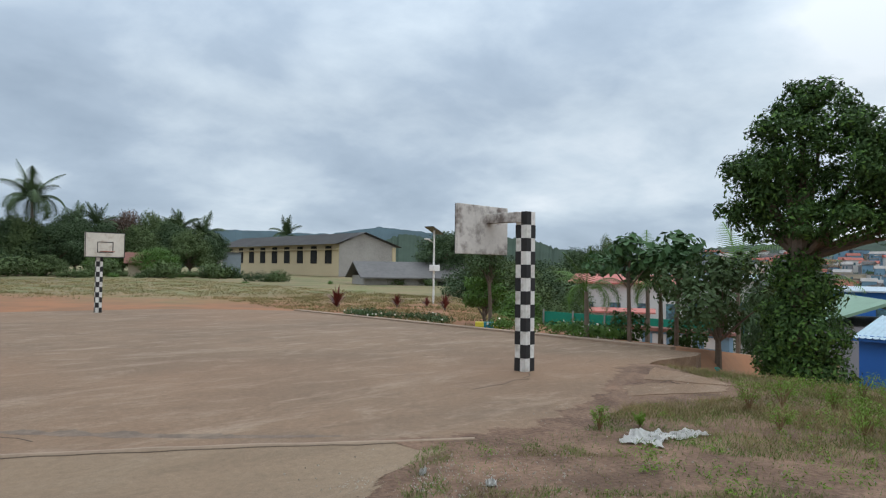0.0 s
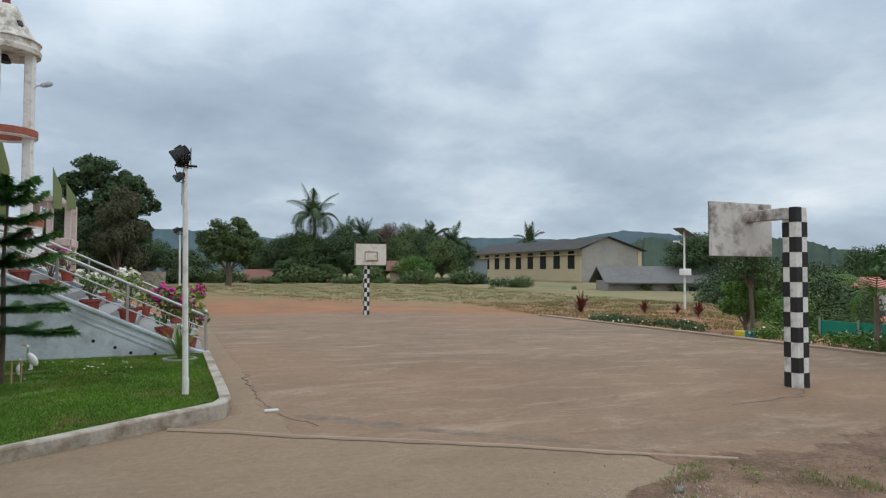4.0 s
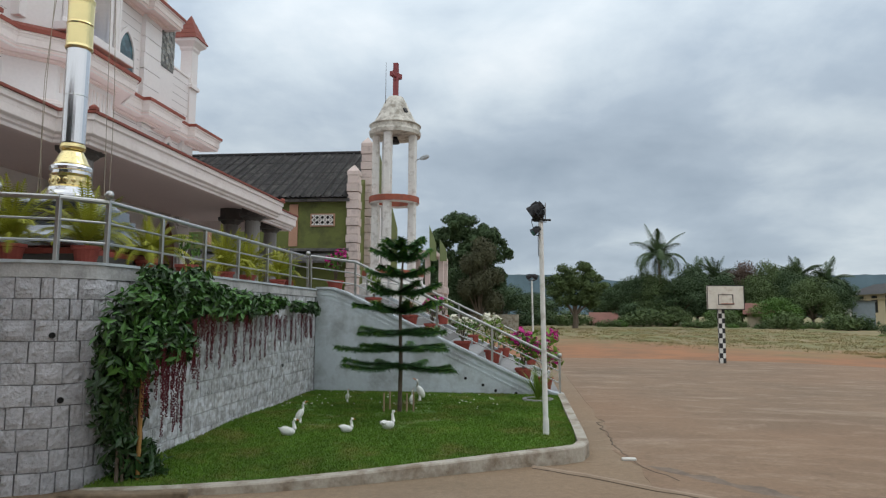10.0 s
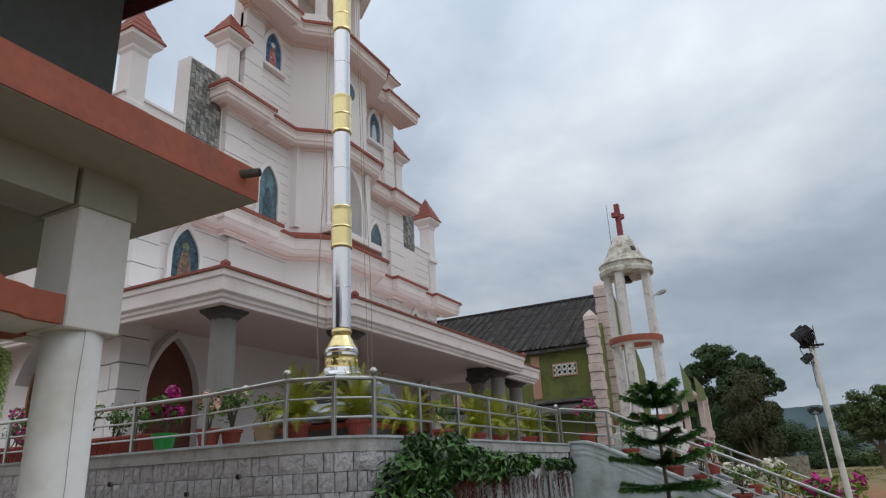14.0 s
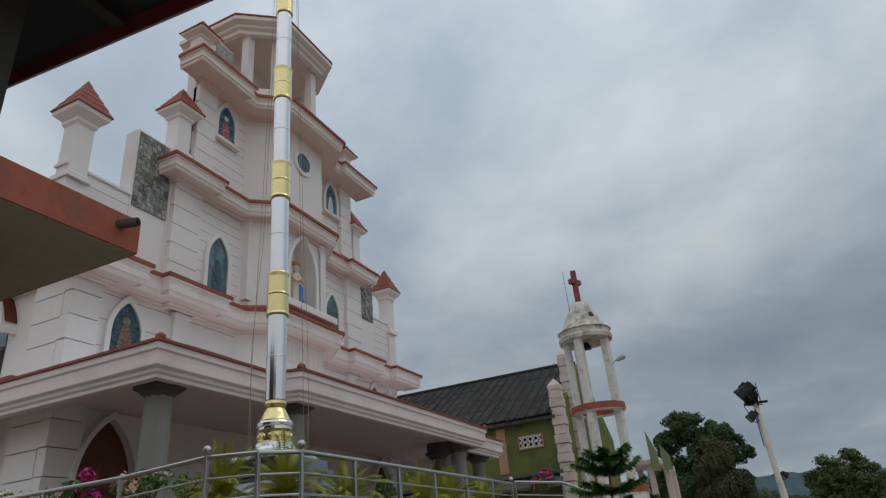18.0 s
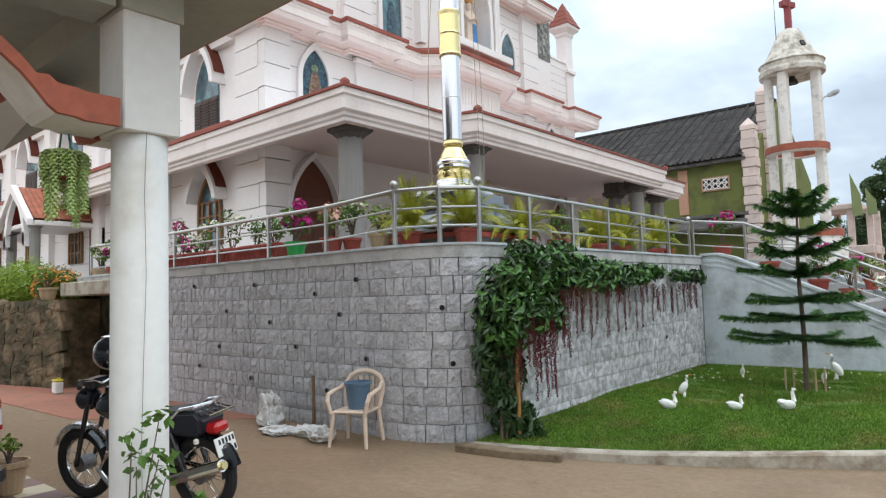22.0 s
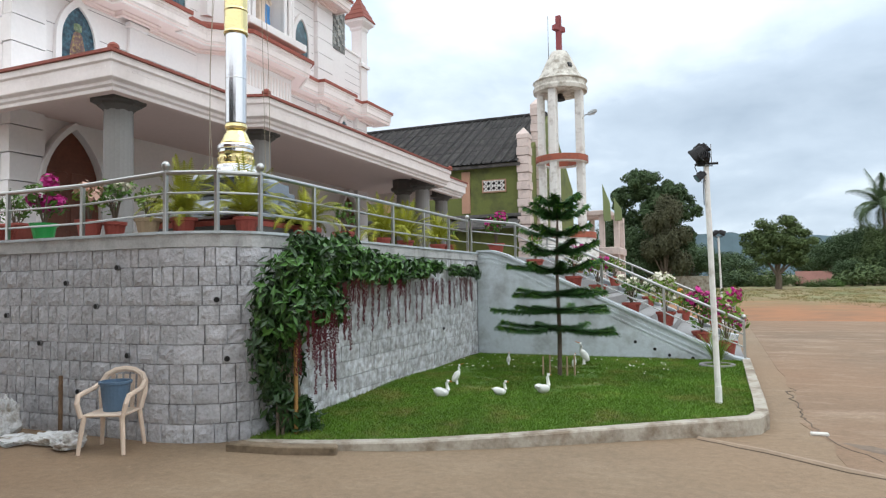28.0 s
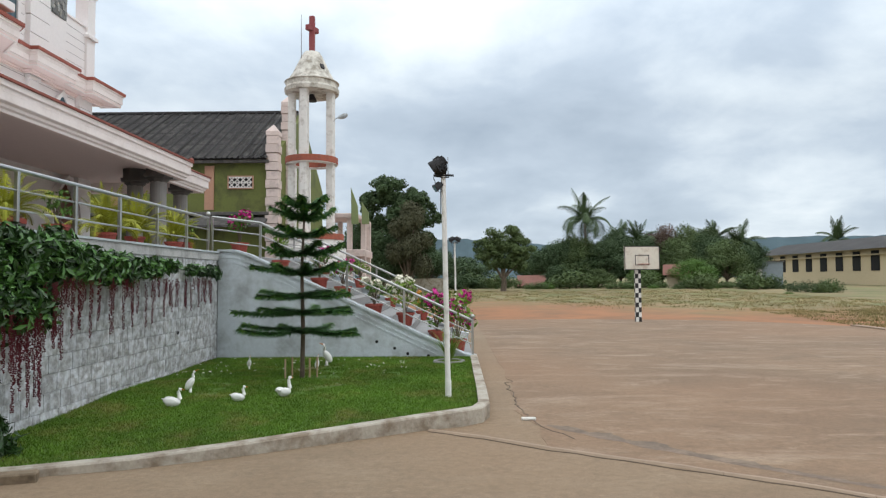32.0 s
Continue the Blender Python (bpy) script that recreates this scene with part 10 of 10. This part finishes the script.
def house_below(x, y, z, w, d, h, turn, wall_mat, roof_mat, rise, label, windows=3):
    t = thing("house", (x, y, z), label, "house")
    part("wall", box(B(), -w / 2, -d / 2, -3, w / 2, d / 2, h), wall_mat, t)
    part("roof", prism(B(), [(-d / 2 - 0.5, h), (0, h + rise), (d / 2 + 0.5, h), (d / 2 + 0.5, h - 0.12), (0, h + rise - 0.15), (-d / 2 - 0.5, h - 0.12)], "x", -w / 2 - 0.5, w / 2 + 0.5), roof_mat, t)
    for k in range(windows):
        u = -w / 2 + w * (k + 0.5) / windows
        win = part("window", box(B(), u - 0.45, -d / 2 - 0.05, h * 0.35, u + 0.45, -d / 2 - 0.01, h * 0.75), "glass", t)
        part("window_frame", box(B(), u - 0.5, -d / 2 - 0.03, h * 0.35 - 0.05, u + 0.5, -d / 2 - 0.005, h * 0.35 - 0.002), "plate", win)
    t.rotation_euler = (0, 0, radians(turn))
    return t


def low(az, d):
    return polar(az, d)


house_below(*low(-60.6, 60), -6.0, 9.0, 7.0, 6.7, -65, wall_mats[0], "fadedred", 0.7, "white house with faded red roof below the garden", 4)
house_below(*low(-58.4, 53), -6.0, 6.5, 3.0, 4.6, -62, wall_mats[0], "fadedred", 0.2, "low white annex with faded red roof")
house_below(*low(-57.8, 47), -6.0, 5.0, 2.0, 3.4, -62, wall_mats[0], "fadedred", 0.12, "white porch with faded red roof")
house_below(*low(-65.6, 62), -6.5, 9, 6, 7.6, -68, wall_mats[0], "bluish_sheet", 0.5, "white two storey house behind the palms", 5)
house_below(*low(-77.4, 39), -4.6, 9, 5.4, 3.9, 24, wall_mats[2], "greensheet", 1.2, "house with pale green sheet roof", 2)
house_below(*low(-77.2, 62), -5.2, 5, 4, 5.6, -77, "bluepaint", "bluish_sheet", 0.3, "blue hut beyond the green roof", 2)
shed_b = thing("blue_shed", (25.5, 3.0, -2.0), "bright blue shed with pale blue sheet roof", "shed")
put(shed_b, "wall", box(B(), 24.5, -2.0, -4.0, 28.0, 5.7, -0.36), "bluepaint")
bm = B()
for k in range(44):
    y0 = -2.3 + 0.185 * k
    q = [bm.verts.new(p) for p in ((24.15, y0, -0.42), (28.2, y0, 0.12), (28.2, y0 + 0.1, 0.12), (24.15, y0 + 0.1, -0.42))]
    bm.faces.new(q)
    q2 = [bm.verts.new(p) for p in ((24.15, y0 + 0.1, -0.42), (28.2, y0 + 0.1, 0.12), (28.2, y0 + 0.1425, 0.155), (24.15, y0 + 0.1425, -0.385))]
    bm.faces.new(q2)
    q3 = [bm.verts.new(p) for p in ((24.15, y0 + 0.1425, -0.385), (28.2, y0 + 0.1425, 0.155), (28.2, y0 + 0.185, 0.12), (24.15, y0 + 0.185, -0.42))]
    bm.faces.new(q3)
put(shed_b, "roof", bm, "bluesheet", "ribbed pale blue metal roof")
put(shed_b, "eave_board", box(B(), 24.2, -2.2, -0.52, 24.24, 5.9, -0.44), "bluepaint")
lowb = thing("parapet", (21.5, 10.2, -1.0), "pale blue parapet wall with brown coping below the court", "wall")
put(lowb, "masonry", box(B(), 20.9, 8.4, -3.5, 21.2, 12.2, -0.42), wall_mats[3])
put(lowb, "coping", box(B(), 20.8, 8.3, -0.42, 21.35, 12.3, -0.30), "dull_roof")
for k in range(4):
    put(lowb, "panel", box(B(), 20.88, 8.7 + 0.9 * k, -0.85, 20.91, 9.2 + 0.9 * k, -0.5), wall_mats[0])
net = thing("shade_net_fence", (23, 13.4, -1.5), "green shade net fence below the garden", "fence")
put(net, "net", box(B(), 22.9, 9.5, -3, 23.0, 17.2, -0.15), "netgreen")
for k in range(6):
    put(net, "post", tube(B(), (22.85, 9.6 + 1.5 * k, -3.0), (22.85, 9.6 + 1.5 * k, -0.05), 0.04, n=6), "grey")
lowwall = thing("garden_wall", (19.5, 9, -1.4), "low cream wall with painted panels below the garden", "wall")
put(lowwall, "masonry", box(B(), 19.4, 5.0, -3, 19.6, 12.0, -0.75), "creampot")
tank = thing("water_tank", polar(-77.6, 95) + (-2.0,), "yellow plastic water tank on a roof", "water tank")
part("drum", lathe(B(), [(1.0, 0), (1.05, 0.1), (1.05, 1.6), (0.9, 1.9), (0.3, 2.05), (0.3, 2.2)], n=18), "stickyellow", tank)
part("stand", box(B(), -1.1, -1.1, -8, 1.1, 1.1, 0.0), wall_mats[3], tank)

# ---- verge with litter, field grass ----
BARE = [(4.0, 3.45), (4.75, 2.6), (5.46, 2.15), (5.83, 1.44), (5.9, 0.2)]


def verge_cover(x, y):
    """How much grass grows at a place of the verge: none on the concrete, little on the trodden path."""
    if (y > (4.0 - 0.12 * (x - 5) if x < 9.4 else 3.5 + 1.5 * (x - 9.4)) + 0.2 * math.sin(x * 2)) or x < (2.3 + 0.55 * (y - 2.6) if y < 3.45 else 2.85 + 1.3 * (y - 3.45)) + 0.3 * noise.noise((y * 2.2, x * 2.2, 6)):
        return 0.0
    d = 9.0
    for (x0, y0), (x1, y1) in zip(BARE, BARE[1:]):
        t = max(0.0, min(1.0, ((x - x0) * (x1 - x0) + (y - y0) * (y1 - y0)) / ((x1 - x0) ** 2 + (y1 - y0) ** 2)))
        d = min(d, math.hypot(x - x0 - t * (x1 - x0), y - y0 - t * (y1 - y0)))
    if d < 0.42 + 0.2 * noise.noise((x * 1.5, y * 1.5, 8)):
        return 0.06
    tuft = noise.noise((x * 1.2, y * 1.2, 3)) + 0.55 * noise.noise((x * 4.2, y * 4.2, 5))
    if x < 6.0:
        return 0.9 if tuft > 0.0 else 0.12
    return 0.7 if tuft > -0.05 else 0.2


blades("verge_grass", 90000, (3.0, 10.6, -1.0, 5.2), lambda x, y: ground_height(x, y) + 0.015, 0.045, 0.0042, "weed", "patchy verge grass between the court and the trees", 701, verge_cover, 0.0)
blades("dry_verge_grass", 60000, (5.8, 11.5, -1.0, 5.4), lambda x, y: ground_height(x, y) + 0.01, 0.10, 0.0036, "straw", "taller dry straw coloured grass on the verge", 702, lambda x, y: verge_cover(x, y) * min(1.0, max(0.0, (x - 5.8 + 1.5 * noise.noise((x * 0.8, y * 0.8, 1))) / 1.6)), 0.0, 0.6)
blades("field_grass", 60000, (-3, 26, 25.4, 64), lambda x, y: ground_height(x, y), 0.08, 0.016, "straw", "dry straw coloured field grass", 703, lambda x, y: min(1.0, max(0.0, (y - 41 + 0.85 * max(0.0, x) - 6 * noise.noise((x * 0.2, y * 0.1, 0))) / 7)) * (28.0 / max(28.0, y)), 0.25)
blades("garden_grass", 30000, (13.2, 26, 12, 30), lambda x, y: ground_height(x, y), 0.09, 0.014, "straw", "dry grass of the garden bank beside the court", 704, lambda x, y: 1.0 if x > 13.2 + 0.02 * y and y > 13 else 0.0, 0.2)
M["litter"] = material("white_litter_sheet", (0.70, 0.69, 0.66), 0.7, 0.1, 10, 3, 0.1)


def crumpled(x, y, sx, sy, seed, label):
    n = 12
    r = random.Random(seed)
    v, f = [], []
    for j in range(n + 1):
        for i in range(n + 1):
            u, w = i / n - 0.5, j / n - 0.5
            e = 1 + 0.35 * noise.noise((u * 3 + seed, w * 3, 0))
            v.append((u * sx * e, w * sy * e, max(0.01, 0.025 + 0.05 * noise.noise((u * 6 + seed, w * 6, 1)) + 0.04 * noise.noise((u * 14, w * 14 + seed, 2)))))
    for j in range(n):
        for i in range(n):
            a = j * (n + 1) + i
            f.append((a, a + 1, a + n + 2, a + n + 1))
    bm = B()
    vs = [bm.verts.new(p) for p in v]
    for q in f:
        bm.faces.new([vs[k] for k in q])
    bmesh.ops.solidify(bm, geom=bm.faces[:], thickness=0.006)
    ob = part("litter", bm, "litter")
    ob.location = (x, y, -0.008)
    ob.rotation_euler = (0, 0, r.uniform(0, 3))
    tagged(ob, label, "litter", "litter on the verge")


crumpled(5.78, 3.12, 0.55, 0.35, 1, "crumpled white plastic sheet on the verge")
crumpled(6.18, 2.92, 0.42, 0.22, 2, "torn white plastic sheet on the verge")
crumpled(3.68, 3.22, 0.12, 0.08, 3, "small white scrap on the verge")
crumpled(3.48, 3.75, 0.07, 0.05, 4, "small pale scrap beside the drive")
rg = random.Random(88)
v, f = [], []
for k in range(2600):
    x, y = (rg.uniform(2.6, 11), rg.uniform(0.5, 4.6)) if k < 700 else (2.95 + rg.gauss(0, 0.4) + max(0.0, k - 1600) * 0.0012, 3.3 + rg.uniform(-1.2, 0.7))
    s = rg.uniform(0.005, 0.018) if k < 700 else rg.uniform(0.004, 0.013)
    z = -0.004
    b = len(v)
    v += [(x + s, y, z), (x - s * 0.5, y + s * 0.9, z), (x - s * 0.5, y - s * 0.9, z), (x, y, z + s * 1.1)]
    f += [(b, b + 1, b + 3), (b + 1, b + 2, b + 3), (b + 2, b, b + 3)]
tagged(mesh_part("gravel", v, f, "kerb"), "loose pebbles on the verge and court edge", "gravel", kind="stuff")
bm = B()
prism(bm, [(1.3, -10), (1.8, 2.5), (2.4, 3.4), (3.0, 4.0), (4.0, 4.5), (4.7, 4.7), (6.3, 4.8), (7.7, 5.2), (9.6, 6.0), (10.5, 6.1), (10.62, 5.0), (10.5, 4.0), (10.56, 3.0), (10.4, 1.8), (10.5, 0.5), (10.4, -10)], "z", -0.5, -0.002)
tagged(part("verge", bm, "dirt"), "bare brown earth verge beside the court", "ground", kind="structure")

# earth and grit that has drifted over the broken edges of the concrete
def drift(edge, away, back, seed, label):
    """A thin uneven sheet of earth that laps over an edge, towards (away) and behind it (back)."""
    v, f = [], []
    n = 300
    for i in range(n + 1):
        s_ = i / n * (len(edge) - 1)
        k = min(int(s_), len(edge) - 2)
        t = s_ - k
        x, y = edge[k][0] * (1 - t) + edge[k + 1][0] * t, edge[k][1] * (1 - t) + edge[k + 1][1] * t
        lap = 0.05 + 0.40 * abs(noise.noise((i * 0.05, 2.0 + seed, 0))) + 0.22 * abs(noise.noise((i * 0.31, 5.0 + seed, 0))) + 0.12 * abs(noise.noise((i * 0.93, 7.0 + seed, 0)))
        v += [(x + back[0], y + back[1], 0.0), (x, y, 0.009), (x + away[0] * lap, y + away[1] * lap, 0.0035)]
    for i in range(n):
        a = i * 3
        f += [(a, a + 3, a + 4, a + 1), (a + 1, a + 4, a + 5, a + 2)]
    tagged(mesh_part("dirt_drift", v, f, "dirt", smooth=True), label, "earth", kind="structure")


drift([(3.9, 4.62), (4.55, 4.19), (5.1, 4.05), (5.46, 3.98), (6.2, 4.16), (6.9, 4.35), (7.7, 4.55), (8.1, 4.9), (8.63, 5.06), (9.3, 5.2), (9.7, 5.5), (10.5, 5.6)], (-0.1, 1.0), (0.0, -0.35), 0, "brown earth drifted over the broken court edge")
for outline in ([(7.6, 4.35), (8.2, 4.0), (8.9, 3.62), (9.3, 3.7), (9.15, 4.2), (8.7, 4.6), (8.2, 4.72)], [(9.22, 4.3), (9.45, 3.75), (9.75, 4.15), (10.05, 4.75), (10.2, 5.3), (9.6, 5.15), (9.0, 4.88)]):
    bm = B()
    prism(bm, wander(outline + outline[:1], 0.16, 0.025)[:-1], "z", -0.2, 0.006)
    tagged(part("broken_slab", bm, "court"), "broken piece of court concrete half sunk in earth", "slab", kind="structure")
drift([(2.1, -1.0), (2.15, 0.6), (2.2, 1.6), (2.25, 2.6), (2.75, 3.45), (3.4, 3.95), (4.2, 4.1), (4.5, 4.25)], (-1.0, -0.15), (0.3, 0.0), 9, "brown earth drifted over the driveway edge")
M["weedstem"] = material("reddish_weed_stem", (0.20, 0.12, 0.06), 0.8, 0.2)
M["weedleaf"] = material("fresh_weed_leaf", (0.15, 0.25, 0.035), 0.65, 0.3, 8, 2.0, 0.0, spec=0.2)
# leafy weeds in loose clumps on the verge
rg = random.Random(17)
clumps = []
for k in range(420):
    x, y = rg.uniform(2.9, 10.6), rg.uniform(0.6, 4.6)
    if y > 3.75 - 0.10 * (x - 5) or x > 10.6 or x < 3.0 + 1.3 * max(0.0, y - 3.45) or noise.noise((x * 0.8, y * 0.8, 7.7)) < -0.05:
        continue
    q = rg.uniform(0.03, 0.10) * (1.0 if x < 7 else 1.5)
    clumps.append(((x, y, q * 0.5), (q * 1.3, q * 1.3, q)))
v, f = leaf_mesh(clumps, 9000, 0.017, 771, 0.3, up=0.8, fill=0.8)
tagged(mesh_part("leafy_weeds", v, f, "weedleaf"), "small green leafy weeds on the verge", "weeds", kind="stuff")
for x, y, h_ in ((7.9, 2.95, 0.34), (8.4, 2.75, 0.40), (8.75, 2.3, 0.30), (7.1, 2.35, 0.26), (7.5, 1.7, 0.36), (7.9, 1.45, 0.42), (8.9, 1.7, 0.40), (9.6, 2.2, 0.34), (5.75, 3.6, 0.24), (10.2, 1.6, 0.4), (6.9, 1.25, 0.3), (6.2, 3.4, 0.14)):
    w_ = thing("weed_clump", (x, y, -0.01), "bushy light green weed on the verge", "weed", "bushy weeds on the verge")
    rw_ = random.Random(int(x * 100 + y * 10))
    bm, blobs = B(), []
    for k in range(12):
        a_, d_ = rw_.uniform(0, 6.28), rw_.uniform(0.1, 0.6) * h_
        tip = (math.cos(a_) * d_, math.sin(a_) * d_, h_ * rw_.uniform(0.55, 1.0))
        sweep(bm, [(0, 0, 0), (tip[0] * 0.4, tip[1] * 0.4, tip[2] * 0.6), tip], [0.005, 0.004, 0.002], 4)
        blobs.append((tip, (h_ * 0.16, h_ * 0.16, h_ * 0.22)))
        blobs.append(((tip[0] * 0.7, tip[1] * 0.7, tip[2] * 0.65), (h_ * 0.14, h_ * 0.14, h_ * 0.2)))
    tagged(part("stem", bm, "weedstem", w_), kind="stuff")
    v, f = leaf_mesh(blobs, 380, 0.022, int(x * 1000), 0.16, up=0.9, fill=0.9)
    mesh_part("foliage", v, f, "weedleaf", w_)
# damp stain along the inner side of the lip
v, f = [], []
n_ = 60
for i in range(n_ + 1):
    t = i / n_
    x, y = 1.32 + 2.5 * t, 7.35 - 2.35 * t - 0.15 * math.sin(3 * t)
    w0 = (0.08 + 0.30 * abs(noise.noise((i * 0.13, 1.0, 0))) + 0.10 * abs(noise.noise((i * 0.5, 4.0, 0)))) * math.sin(math.pi * min(1, 0.05 + t)) ** 0.5
    v += [(x - w0 * 0.25, y - w0 * 0.3, 0.0045), (x + w0 * 0.6, y + w0 * 0.7, 0.0045)]
for i in range(n_):
    f.append((2 * i, 2 * i + 2, 2 * i + 3, 2 * i + 1))
M["damp"] = material("damp_concrete_stain", (0.15, 0.108, 0.078), 0.8, 0.3, 30, 1.5, 0.2, stain=(0.22, 0.158, 0.112), stain_amount=0.5)
tagged(mesh_part("damp_stain", v, f, "damp"), "dark damp stain along the cement lip", "stain", kind="structure")
